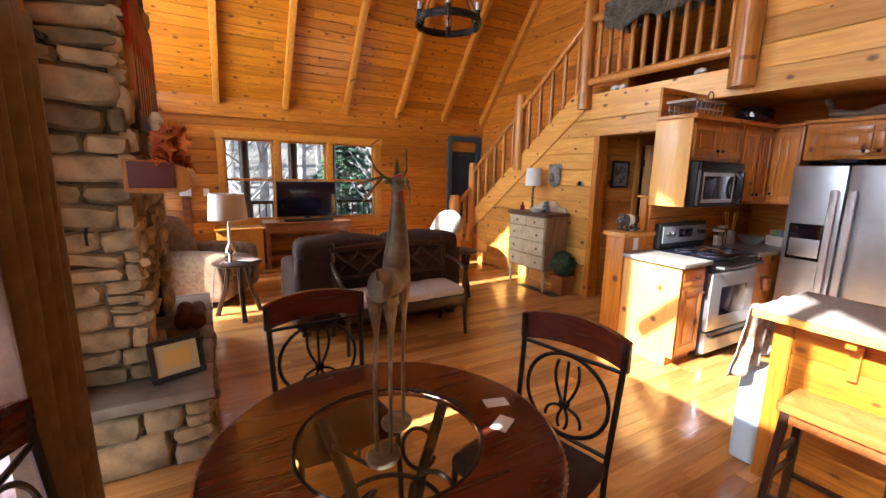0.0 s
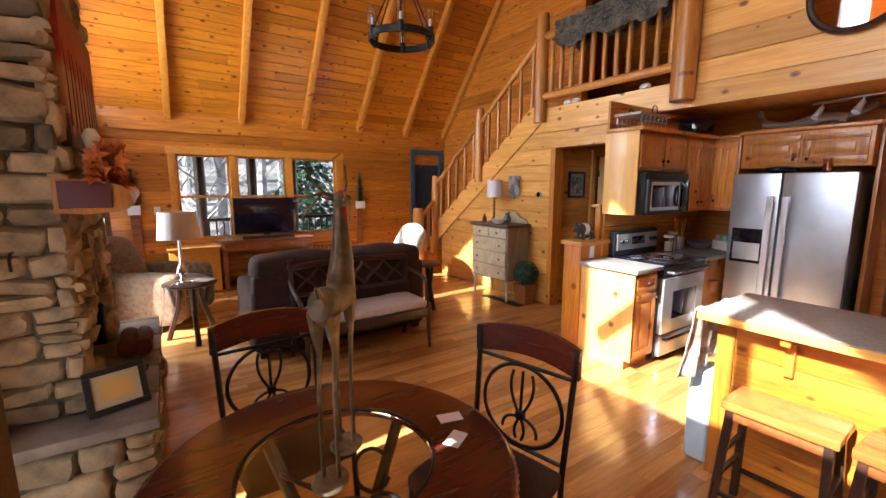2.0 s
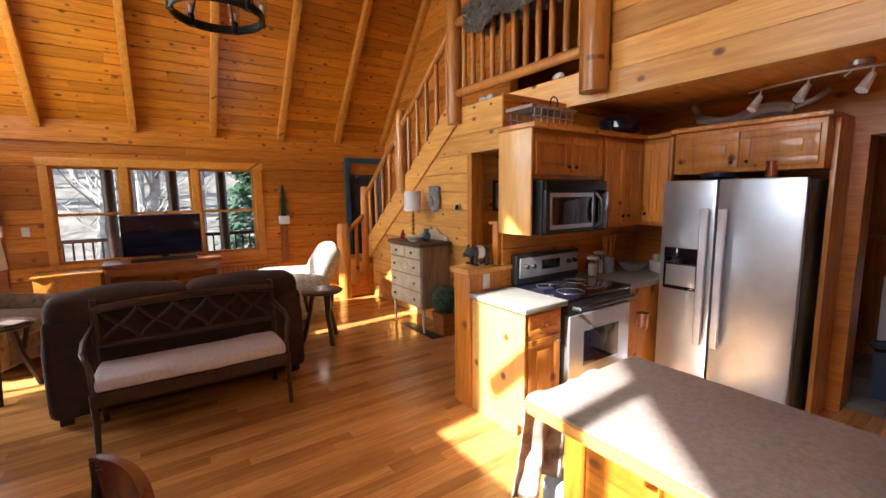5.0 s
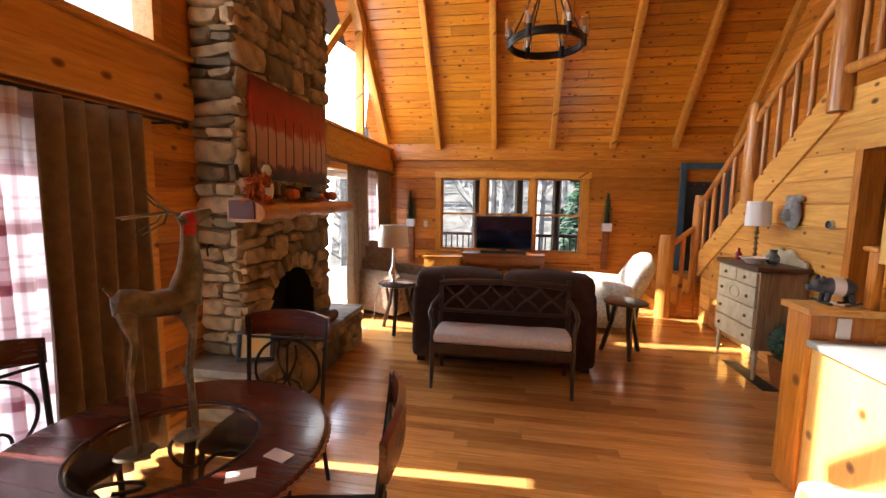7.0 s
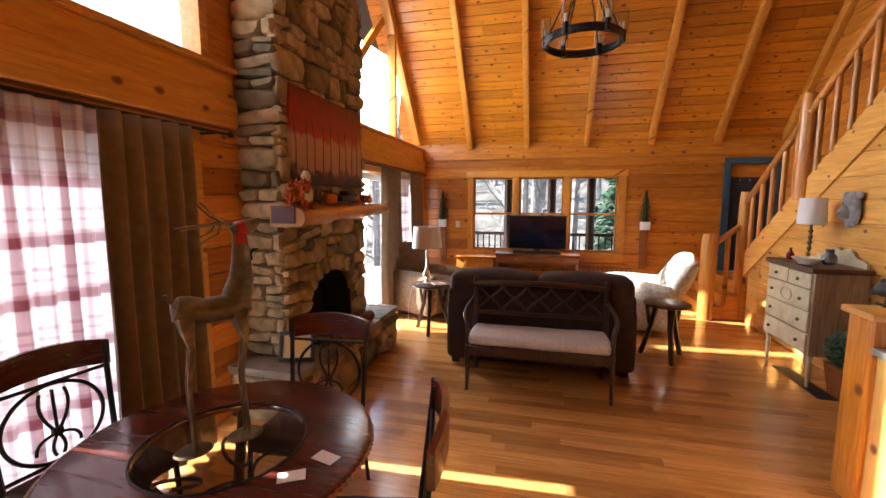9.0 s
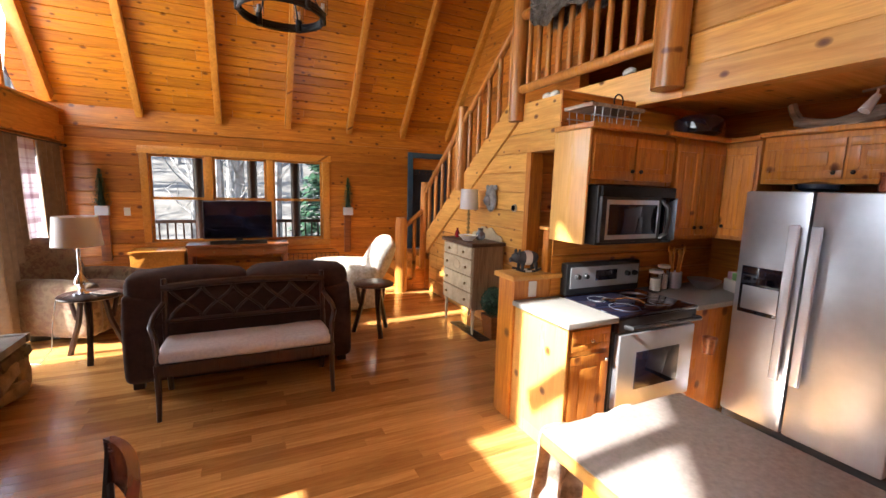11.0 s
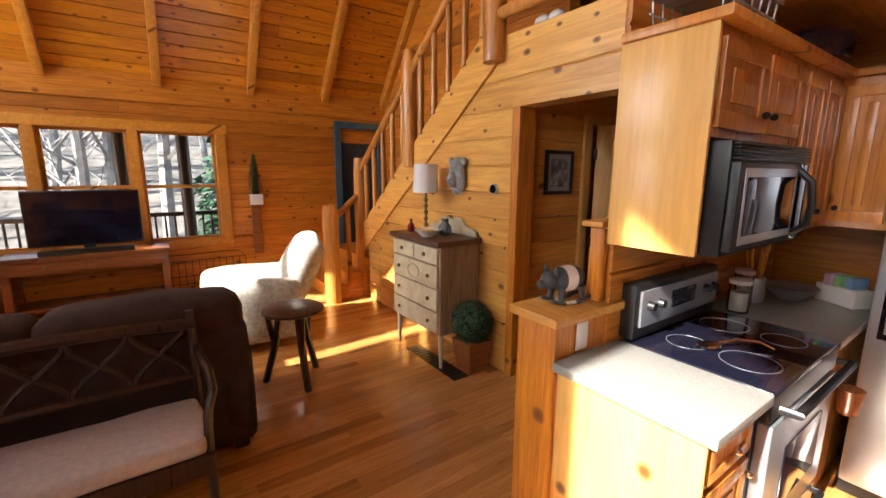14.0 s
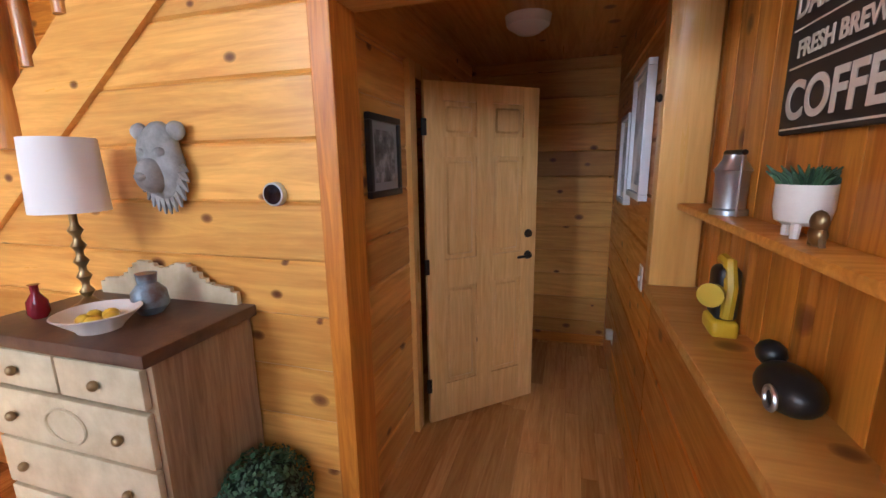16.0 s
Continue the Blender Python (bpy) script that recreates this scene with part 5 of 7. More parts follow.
def stove():
    t = thing("stove", (3.91, 1.88, 0), "black and stainless electric range with glass top", "stove")
    w = 0.765
    part("body", boxes([((0.0, 0.03, 0.04), (w, 0.565, 0.895))], 0.006), black_plastic, t)
    part("cooktop", boxes([((-0.004, -0.015, 0.897), (w + 0.004, 0.50, 0.922))], 0.008), black_gloss, t, "black glass cooktop")
    d = part("oven_door", boxes([((0.015, -0.02, 0.27), (w - 0.015, 0.03, 0.79))], 0.012), steel, t, "stainless oven door")
    part("oven_window", boxes([((0.17, -0.026, 0.40), (w - 0.17, -0.021, 0.66))], 0.003), black_gloss, d)
    bm = B(); tube(bm, [(0.05, -0.02, 0.845), (0.05, -0.07, 0.85), (w - 0.05, -0.07, 0.85), (w - 0.05, -0.02, 0.845)], 0.016, 8); part("handle", bm, black_plastic, d)
    part("front_strip", boxes([((0.0, -0.01, 0.80), (w, 0.03, 0.895))], 0.008), black_plastic, t)
    dr = part("drawer", boxes([((0.015, -0.015, 0.06), (w - 0.015, 0.03, 0.255))], 0.01), steel, t, "stainless warming drawer")
    bm = B(); tube(bm, [(0.06, -0.015, 0.225), (0.06, -0.05, 0.225), (w - 0.06, -0.05, 0.225), (w - 0.06, -0.015, 0.225)], 0.014, 8); part("handle", bm, black_plastic, dr)
    bm = boxes([((0.0, 0.49, 0.922), (w, 0.565, 1.17))], 0.02); bp = part("back_panel", bm, black_plastic, t)
    face = part("control_panel", boxes([((0.03, 0.478, 0.98), (w - 0.03, 0.491, 1.14))], 0.005), steel, bp, "stainless control strip")
    part("display", boxes([((0.27, 0.472, 1.03), (0.49, 0.477, 1.11))], 0.002), black_gloss, bp)
    for x in (0.09, 0.17, 0.60, 0.68):
        bm = B(); rod(bm, (x, 0.478, 1.07), (x, 0.452, 1.07), 0.022, 0.018, 16); part("knob", bm, black_plastic, bp)
    for x, y, r in ((0.20, 0.13, 0.10), (0.20, 0.36, 0.08), (0.56, 0.13, 0.08), (0.56, 0.36, 0.10)):
        bm = B(); tube(bm, [(x + r * math.cos(a), y + r * math.sin(a), 0.9215) for a in np.linspace(0, math.tau, 36, endpoint=False)], 0.0022, 4, True); part("burner_ring", bm, steel, t)


stove()


def microwave():
    t = thing("microwave", (3.84, 2.06, 1.35), "black and stainless over-the-range microwave", "microwave")
    w, h = 0.745, 0.39
    part("body", boxes([((0, 0.0, 0), (w, 0.37, h))], 0.006), black_plastic, t)
    d = part("door", boxes([((0.01, -0.03, 0.02), (w * 0.76, 0.0, h - 0.07))], 0.006), black_plastic, t)
    part("door_trim", boxes([((0.05, -0.033, 0.04), (w * 0.72, -0.0305, h - 0.09))], 0.002), steel, d, "stainless door frame")
    part("door_window", boxes([((0.07, -0.035, 0.07), (w * 0.70, -0.031, h - 0.12))], 0.003), black_gloss, d)
    bm = B(); tube(bm, [(w * 0.78, -0.02, 0.04), (w * 0.785, -0.07, 0.08), (w * 0.785, -0.08, 0.16), (w * 0.785, -0.07, 0.25), (w * 0.78, -0.02, 0.30)], 0.014, 8); part("handle", bm, black_plastic, d)
    part("control_panel", boxes([((w * 0.81, -0.03, 0.02), (w - 0.01, 0.0, h - 0.07))], 0.004), black_gloss, t)
    for i in range(5):
        part("vent_slat", boxes([((0.02, -0.022 + i * 0.001, h - 0.062 + i * 0.012), (w - 0.02, 0.0, h - 0.055 + i * 0.012))], 0.001), black_plastic, t)


microwave()


def wall_cabinet(x0, x1, z0, z1, doors, label, left_pale=False):
    t = thing("wall_cabinet", (x0, 2.12, z0), label, "cabinet", group="kitchen wall cabinets")
    w, h = x1 - x0, z1 - z0
    part("body", boxes([((0, 0, 0), (w, 0.325, h))], 0.004), cabinet_wood, t)
    pl = lambda u, z, o: (u, -o, z)
    for k in range(doors):
        a = 0.02 + k * (w - 0.02) / doors
        b = a + (w - 0.02) / doors - 0.02
        kx = b - 0.03 if k % 2 == 0 and doors > 1 else a + 0.03
        panel_door(t, "door", pl, (a, 0.03), (b, h - 0.04), cabinet_wood, (kx, 0.09), iron)
    return t


t = wall_cabinet(3.80, 4.60, 1.75, 2.10, 2, "honey pine wall cabinet over the microwave")
part("side_panel", boxes([((-0.018, -0.01, -0.40), (0.0, 0.325, 0.35))], 0.003), panel_pine, t, "pale pine end panel with a knot")
wall_cabinet(4.62, 5.20, 1.36, 2.10, 2, "honey pine wall cabinet with two doors")
part("crown", boxes([((-0.035, -0.05, 0.35), (1.42, 0.32, 0.385))], 0.008), cabinet_wood, t)


def corner_cabinet():
    """Stands on the east wall, faces west."""
    t = thing("wall_cabinet", (5.20, 2.12, 1.36), "honey pine corner wall cabinet with one door", "cabinet", group="kitchen wall cabinets")
    part("body", boxes([((0.005, -0.25, 0), (0.58, 0.30, 0.74))], 0.004), cabinet_wood, t)
    panel_door(t, "door", lambda u, z, o: (0.005 - o, u, z), (-0.23, 0.03), (-0.02, 0.70), cabinet_wood, (-0.05, 0.1), iron)
    part("crown", boxes([((-0.03, -0.25, 0.74), (0.58, -0.02, 0.775))], 0.008), cabinet_wood, t)
    t = thing("wall_cabinet", (5.22, 0.90, 1.79), "honey pine cabinet above the refrigerator with two doors", "cabinet", group="kitchen wall cabinets")
    part("body", boxes([((0, 0, 0), (0.56, 0.96, 0.33))], 0.004), cabinet_wood, t)
    for a, b, k in ((0.03, 0.47, 0.43), (0.49, 0.93, 0.53)):
        panel_door(t, "door", lambda u, z, o: (-o, u, z), (a, 0.03), (b, 0.29), cabinet_wood, (k, 0.07), iron)
    part("crown", boxes([((-0.04, -0.03, 0.33), (0.56, 0.98, 0.365))], 0.008), cabinet_wood, t)
    solo("tall_panel", boxes([((5.34, 0.865, 0.0), (5.79, 0.895, 2.12))], 0.004), cabinet_wood, "tall pine end panel beside the refrigerator", "cabinet panel")


corner_cabinet()


def fridge():
    t = thing("refrigerator", (5.06, 0.90, 0), "stainless side-by-side refrigerator with an ice dispenser", "refrigerator")
    part("body", boxes([((0.07, 0.03, 0.02), (0.70, 0.955, 1.72))], 0.008), plain("dark_grey_steel", (0.10, 0.10, 0.10), 0.4, 0.5), t, "dark grey case")
    for a, b, lab in ((0.03, 0.545, "stainless right door"), (0.555, 0.955, "stainless freezer door")):
        d = part("door", boxes([((0.0, a, 0.08), (0.07, b, 1.735))], 0.02), steel, t)
        hy = b - 0.055 if a < 0.1 else a + 0.055
        bm = B()
        box(bm, (-0.062, hy - 0.028, 0.46), (-0.035, hy + 0.028, 1.52), 0.010, segments=3)
        box(bm, (-0.04, hy - 0.014, 0.53), (0.0, hy + 0.014, 0.57), 0.004)
        box(bm, (-0.04, hy - 0.014, 1.43), (0.0, hy + 0.014, 1.47), 0.004)
        part("handle", bm, bright_bar, d, "bright flat bar handle")
        if a > 0.1:
            part("dispenser", boxes([((-0.006, a + 0.09, 0.86), (0.0, a + 0.36, 1.20))], 0.002), black_gloss, d, "black ice and water dispenser")
            part("dispenser_bay", boxes([((-0.009, a + 0.11, 0.89), (-0.0065, a + 0.34, 1.06))], 0.001), steel, d)
    part("kick_plate", boxes([((0.04, 0.0, 0.0), (0.08, 0.955, 0.075))], 0.004), black_plastic, t)


fridge()


def island():
    t = thing("kitchen_island", (2.72, 0.92, 0), "pine breakfast bar with a panelled front", "kitchen island")
    L = 2.0
    part("body", boxes([((0.02, -L, 0.0), (0.50, 0.0, 0.91))], 0.004), cabinet_wood, t)
    for i in range(5):
        part("board", boxes([((0.0, -L + 0.01, 0.02 + i * 0.178), (0.02, -0.08, 0.02 + (i + 1) * 0.178))], 0.006), pine_y, t)
    part("corner_board", boxes([((-0.006, -0.08, 0.0), (0.02, 0.004, 0.91))], 0.004), pine_z, t)
    part("countertop", boxes([((-0.14, -L, 0.912), (0.52, 0.06, 0.952))], 0.008), pine_pale, t, "thick pine bar top")
    for y in (-0.32, -1.1, -1.8):
        bm = B(); box(bm, (-0.11, y - 0.02, 0.87), (0.0, y + 0.02, 0.91), 0.004); box(bm, (-0.03, y - 0.02, 0.70), (0.0, y + 0.02, 0.87), 0.006); part("bracket", bm, pine_z, t)
    bm = B()
    box(bm, (-0.135, -L + 0.02, 0.953), (0.505, 0.065, 0.961), 0.003)
    ob = solo("table_runner", bm, taupe_cloth, "taupe woven cloth covering the bar top", "table cloth", (2.72, 0.92, 0))
    bm = B()
    grid = []
    for j in range(13):
        f = j / 12
        z = 0.958 - 0.42 * f * (1 + 0.0)
        row = []
        for i in range(31):
            u = i / 30
            x = -0.13 + 0.40 * u * (1 - 0.22 * f)
            z2 = z + 0.10 * f * u + 0.02 * noise.noise((u * 4, f * 2, 0))
            y = 0.072 + 0.035 * f * (1 + math.sin(u * 17 + f)) + 0.01 * noise.noise((u * 9, f * 5, 3))
            row.append(bm.verts.new((x, y, z2)))
        grid.append(row)
    for a, b in zip(grid, grid[1:]):
        for i in range(30):
            bm.faces.new((a[i], a[i + 1], b[i + 1], b[i]))
    ob = solo("cloth_drop", bm, mottled("cream_fringe", [(0.35, (0.24, 0.19, 0.14)), (0.6, (0.60, 0.54, 0.46))], 16, 0.9, 0.4), "cream patterned cloth hanging off the bar end", "cloth", (2.72, 0.92, 0))
    mod = ob.modifiers.new("cloth", "SOLIDIFY"); mod.thickness = 0.004
    bm = B(); cushion(bm, (0, 0, 0), (0.24, 0.13, 0.55), 0.008, 3, 0.03)
    solo("waste_bin", bm, plain("pale_blue_plastic", (0.42, 0.55, 0.66), 0.4), "pale blue waste bin at the end of the bar", "waste bin", (2.76, 0.94, 0))


island()


def bar_stool():
    t = thing("bar_stool", (0, 0, 0), "backless wooden bar stool with a honey saddle seat", "bar stool", group="stools at the breakfast bar")
    bm = B()
    box(bm, (-0.125, -0.21, 0.575), (0.125, 0.21, 0.62), 0.012)
    part("seat", bm, wood("stool_seat", (0.30, 0.10, 0.02), (0.52, 0.20, 0.05), 1, 0.25, 0.0, coat=0.4), t, "polished honey-brown seat")
    for sx in (-1, 1):
        part("apron", boxes([((sx * 0.10, -0.17, 0.52), (sx * 0.085, 0.17, 0.575))], 0.003), mid_wood, t)
        for sy in (-1, 1):
            bm = B(); tube(bm, [(sx * 0.095, sy * 0.175, 0.58), (sx * 0.15, sy * 0.20, 0.0)], 0.022, 4); part("leg", bm, dark_wood, t, "dark stained leg")
        bm = B(); tube(bm, [(sx * 0.135, -0.19, 0.16), (sx * 0.135, 0.19, 0.16)], 0.014, 4); part("stretcher", bm, dark_wood, t)
    for sy in (-1, 1):
        for z in (0.25, 0.36):
            k = 0.095 + (0.58 - z) / 0.58 * 0.055
            bm = B(); tube(bm, [(-k, sy * 0.187, z), (k, sy * 0.187, z)], 0.014, 4); part("stretcher", bm, dark_wood, t)
    return t


st = bar_stool()
st.matrix_basis = pose(2.50, 0.54, 0, 0, 0, 2)
copy_thing(st, pose(2.49, 0.08, 0, 0, 0, -3))
copy_thing(st, pose(2.50, -0.40, 0, 0, 0, 0))

# ---- chandelier ----
def chandelier():
    t = thing("chandelier", (2.06, 3.26, 2.82), "black iron ring chandelier with glass candle cups", "chandelier")
    R = 0.27
    for z, r in ((0.0, R), (0.035, R)):
        bm = B(); tube(bm, [(r * math.cos(a), r * math.sin(a), z) for a in np.linspace(0, math.tau, 48, endpoint=False)], 0.011, 8, True); part("ring", bm, iron, t)
    bm = B()
    lathe(bm, [(R + 0.004, -0.012), (R + 0.006, 0.045), (R - 0.004, 0.045), (R - 0.005, -0.012)], seg=48); bm.faces.ensure_lookup_table()
    caps = [f for f in bm.faces if len(f.verts) > 4]
    bmesh.ops.delete(bm, geom=caps, context="FACES_ONLY")
    part("band", bm, iron, t)
    for k in range(6):
        a = k * math.tau / 6
        c, s = math.cos(a), math.sin(a)
        bm = B(); rod(bm, (0, 0, 0.62), (R * c, R * s, 0.03), 0.006, seg=6); part("arm", bm, iron, t)
        bm = B(); rod(bm, (R * c, R * s, -0.01), (R * c, R * s, 0.07), 0.022, seg=12); cup = part("candle_cup", bm, iron, t)
        bm = B(); rod(bm, (R * c, R * s, 0.07), (R * c, R * s, 0.13), 0.012, seg=10); part("candle", bm, paper, cup)
        bm = B(); lathe(bm, [(0.034, 0.065), (0.036, 0.2), (0.033, 0.2), (0.031, 0.068)], (R * c, R * s, 0), 16)
        caps = [f for f in bm.faces if len(f.verts) > 4]
        bmesh.ops.delete(bm, geom=caps, context="FACES_ONLY")
        part("glass_cylinder", bm, clear_glass, cup)
    bm = B(); rod(bm, (0, 0, 0.6), (0, 0, 4.6), 0.008, seg=8); part("stem", bm, iron, t)


chandelier()
# ---- loft and kitchen ceiling ----
def fur_hide():
    """A thick pelt folded over the loft rail."""
    r = random.Random(4)
    bm = B()
    n, k = 40, 26
    grid = []
    for i in range(n + 1):
        f = i / n
        y = 3.68 - 1.42 * f
        row = []
        drop = 0.34 + 0.10 * noise.noise((f * 4, 0, 0)) + 0.05 * noise.noise((f * 13, 1, 0)) - 0.12 * (abs(f - 0.5) * 2) ** 4
        for j in range(k + 1):
            g = j / k * 2 - 1
            a = abs(g)
            z = 3.60 - drop * max(0, a - 0.18) / 0.82 + 0.02 * noise.noise((f * 20, g * 9, 2))
            x = X_E - 0.06 + math.copysign(min(a / 0.2, 1) * 0.10, g) * -1 + 0.02 * noise.noise((f * 16, g * 12, 0))
            row.append(bm.verts.new((x, y, z)))
        grid.append(row)
    for a, b in zip(grid, grid[1:]):
        for j in range(k):
            bm.faces.new((a[j], a[j + 1], b[j + 1], b[j]))
    base_faces = list(bm.faces)
    for f in base_faces:
        c, nn = f.calc_center_median(), f.normal.copy()
        f.normal_update()
        nn = Vector((-1, 0, -0.4)) if c.x < X_E - 0.06 else Vector((1, 0, -0.4))
        for _ in range(4):
            p = c + Vector((0, r.uniform(-0.02, 0.02), r.uniform(-0.015, 0.015)))
            tip = p + (nn + Vector((r.uniform(-0.4, 0.4), r.uniform(-0.8, 0.8), r.uniform(-1.2, 0.2)))).normalized() * r.uniform(0.02, 0.045)
            w = Vector((0, 0.006, 0))
            bm.faces.new([bm.verts.new(q) for q in (p - w, p + w, tip)])
    ob = solo("fur_hide", bm, fur, "shaggy grey-brown fur hide draped over the loft rail", "fur hide", smooth=False)


fur_hide()

t = thing("wall_mirror", (X_E - 0.02, 0.96, 3.02), "round mirror in a dark wood frame on the loft wall", "mirror")
bm = B(); lathe(bm, [(0.265, 0.0), (0.265, 0.012)], seg=48); bmesh.ops.rotate(bm, matrix=Matrix.Rotation(radians(-90), 3, "Y"), verts=bm.verts); part("glass", bm, mirror_glass, t)
bm = B(); tube(bm, [(-0.016, 0.285 * math.cos(a), 0.285 * math.sin(a)) for a in np.linspace(0, math.tau, 48, endpoint=False)], 0.026, 8, True); part("frame", bm, dark_wood, t)

t = thing("track_light", (5.10, 0.75, 2.40), "curved steel track light with four small spots", "track light")
bm = B(); lathe(bm, [(0.055, -0.03), (0.06, -0.005), (0.055, 0.0)]); part("canopy", bm, steel, t)
curve = lambda f: (-0.16 * math.sin(f * math.pi), 0.56 - 1.0 * f, -0.075)
bm = B(); tube(bm, [curve(f) for f in np.linspace(0, 1, 20)], 0.008, 8); part("track", bm, steel, t)
bm = B(); tube(bm, [(0, 0, -0.02), (0.0, 0.07, -0.075)], 0.007, 6); part("stem", bm, steel, t)
for f in (0.08, 0.36, 0.64, 0.92):
    p = Vector(curve(f))
    bm = B(); rod(bm, p, p + Vector((-0.01, 0.0, -0.05)), 0.006, seg=8); rod(bm, p + Vector((0.0, 0.0, -0.04)), p + Vector((-0.05, 0.03, -0.13)), 0.018, 0.030, 14); part("spot", bm, bright_bar, t)

# things on the cabinets
t = thing("wire_basket", (4.02, 2.24, 2.135), "old wire and board carrier on top of the cabinet", "basket")
part("board", boxes([((-0.24, -0.13, 0.10), (0.24, 0.13, 0.125))], 0.006), drift, t)
for x in np.linspace(-0.2, 0.2, 7):
    bm = B(); tube(bm, [(x, -0.12, 0.1), (x, -0.11, 0.0), (x, 0.11, 0.0), (x, 0.12, 0.1)], 0.004, 6); part("wire", bm, steel, t)
for y in (-0.115, 0.115):
    bm = B(); tube(bm, [(-0.22, y, 0.05), (0.22, y, 0.05)], 0.004, 6); part("wire", bm, steel, t)
    bm = B(); tube(bm, [(0.04 * math.cos(a), y, 0.15 + 0.045 * math.sin(a)) for a in np.linspace(-0.5, 3.6, 12)], 0.005, 6); part("handle", bm, iron, t)
bm = B(); lathe(bm, [(0.10, 0), (0.16, 0.03), (0.17, 0.12), (0.165, 0.13), (0.12, 0.16), (0.02, 0.18)], seg=28); solo("roasting_pot", bm, black_gloss, "black enamel pot with lid on the cabinet", "pot", (4.98, 2.22, 2.135))
bm = B()
pts = [(0, -0.32 + 0.64 * f, 0.06 + 0.03 * math.sin(f * 7)) for f in np.linspace(0, 1, 12)]
tube(bm, pts, lambda f: 0.05 * (1 - 0.5 * abs(f - 0.4)), 8)
tube(bm, [(0, 0.30, 0.08), (0, 0.34, 0.14), (0, 0.36, 0.2)], 0.03, 7)
tube(bm, [(0, -0.3, 0.07), (0, -0.42, 0.10), (0, -0.5, 0.16)], 0.02, 6)
for y in (-0.24, 0.2):
    tube(bm, [(0, y, 0.05), (0.03, y + 0.02, 0.0)], 0.028, 6)
solo("driftwood_piece", bm, drift, "grey weathered driftwood piece on the cabinet", "driftwood", (5.40, 1.45, 2.16))
bm = B(); lathe(bm, [(0.07, 0), (0.12, 0.02), (0.13, 0.05), (0.115, 0.055), (0.03, 0.07), (0.02, 0.09)], seg=24); solo("covered_dish", bm, plain("dark_blue_enamel", (0.02, 0.028, 0.05), 0.2), "dark blue lidded dish on the refrigerator", "dish", (5.25, 1.52, 1.736))
bm = B(); lathe(bm, [(0.035, 0), (0.04, 0.02), (0.034, 0.09), (0.042, 0.12), (0.036, 0.12), (0.03, 0.02)], seg=20); solo("copper_mug", bm, plain("copper", (0.55, 0.22, 0.13), 0.25, 0.9), "small copper mug on the refrigerator", "mug", (5.22, 1.18, 1.736))

# worktop things
bm = B(); blob(bm, (0, 0, 0.012), (0.055, 0.04, 0.012), sub=2); tube(bm, [(0.04, 0, 0.015), (0.12, -0.01, 0.03), (0.19, -0.05, 0.03), (0.22, -0.09, 0.012)], 0.008, 6); solo("spoon_rest", bm, chrome, "shiny metal ladle lying on the cooktop", "ladle", (4.12, 2.16, 0.922), -25)
for x, y, h, r in ((4.78, 2.30, 0.15, 0.05), (4.91, 2.33, 0.18, 0.045)):
    t = thing("canister", (x, y, 0.915), "glass canister with a pale lid on the worktop", "canister", group="worktop canisters")
    bm = B(); lathe(bm, [(r, 0), (r, h), (r - 0.006, h), (r - 0.006, 0.006)], seg=20); part("jar", bm, clear_glass, t)
    bm = B(); lathe(bm, [(r + 0.002, h), (r + 0.002, h + 0.02), (r - 0.01, h + 0.026)], seg=20); part("lid", bm, white_ceramic, t)
    bm = B(); lathe(bm, [(r - 0.01, 0.008), (r - 0.01, h * 0.7)], seg=16); part("contents", bm, paper, t)
t = thing("utensil_crock", (5.05, 2.33, 0.915), "dark crock full of wooden spoons", "utensil holder")
bm = B(); lathe(bm, [(0.05, 0), (0.058, 0.02), (0.055, 0.14), (0.05, 0.14), (0.045, 0.01)], seg=20); part("crock", bm, steel, t)
for k in range(6):
    a = k * 1.05
    bm = B(); rod(bm, (0.02 * math.cos(a), 0.02 * math.sin(a), 0.01), (0.06 * math.cos(a), 0.05 * math.sin(a), 0.28 + 0.02 * (k % 3)), 0.006, seg=6); blob(bm, (0.062 * math.cos(a), 0.052 * math.sin(a), 0.29 + 0.02 * (k % 3)), (0.018, 0.008, 0.03), sub=2); part("wooden_spoon", bm, pine_beam, t)
bm = B(); lathe(bm, [(0.05, 0), (0.10, 0.04), (0.13, 0.08), (0.12, 0.08), (0.05, 0.01)], seg=24); solo("bowl", bm, steel, "steel bowl on the corner worktop", "bowl", (5.28, 2.22, 0.915))
solo("tissue_box", boxes([((-0.11, -0.06, 0), (0.11, 0.06, 0.10))], 0.006), paper, "white carton on the corner worktop", "box", (5.42, 2.02, 0.915), 60)
for dx, col in ((0, (0.25, 0.5, 0.2)), (0.05, (0.6, 0.35, 0.45)), (-0.05, (0.2, 0.35, 0.55))):
    solo("tea_box", boxes([((-0.02, -0.05, 0), (0.02, 0.05, 0.06))], 0.003), plain("tea_carton", col, 0.6), "small coloured tea carton on the white box", "box", (5.42 + dx * 0.5, 2.02 + dx, 1.015), 60, group="tea cartons")
bm = boxes([((-0.035, -0.003, -0.058), (0.035, 0.003, 0.058))], 0.003)
solo("wall_outlet", bm, white_ceramic, "cream outlet plate on the half wall", "outlet", (3.66, 2.443, 0.985))
t = thing("dish_towel_rail", (4.74, 1.885, 0.62), "small wooden cup holder on the cabinet side", "holder")
bm = B(); lathe(bm, [(0.035, -0.06), (0.05, 0.06), (0.046, 0.06), (0.03, -0.055)], (0.05, -0.06, 0), 16); part("cup", bm, mid_wood, t)


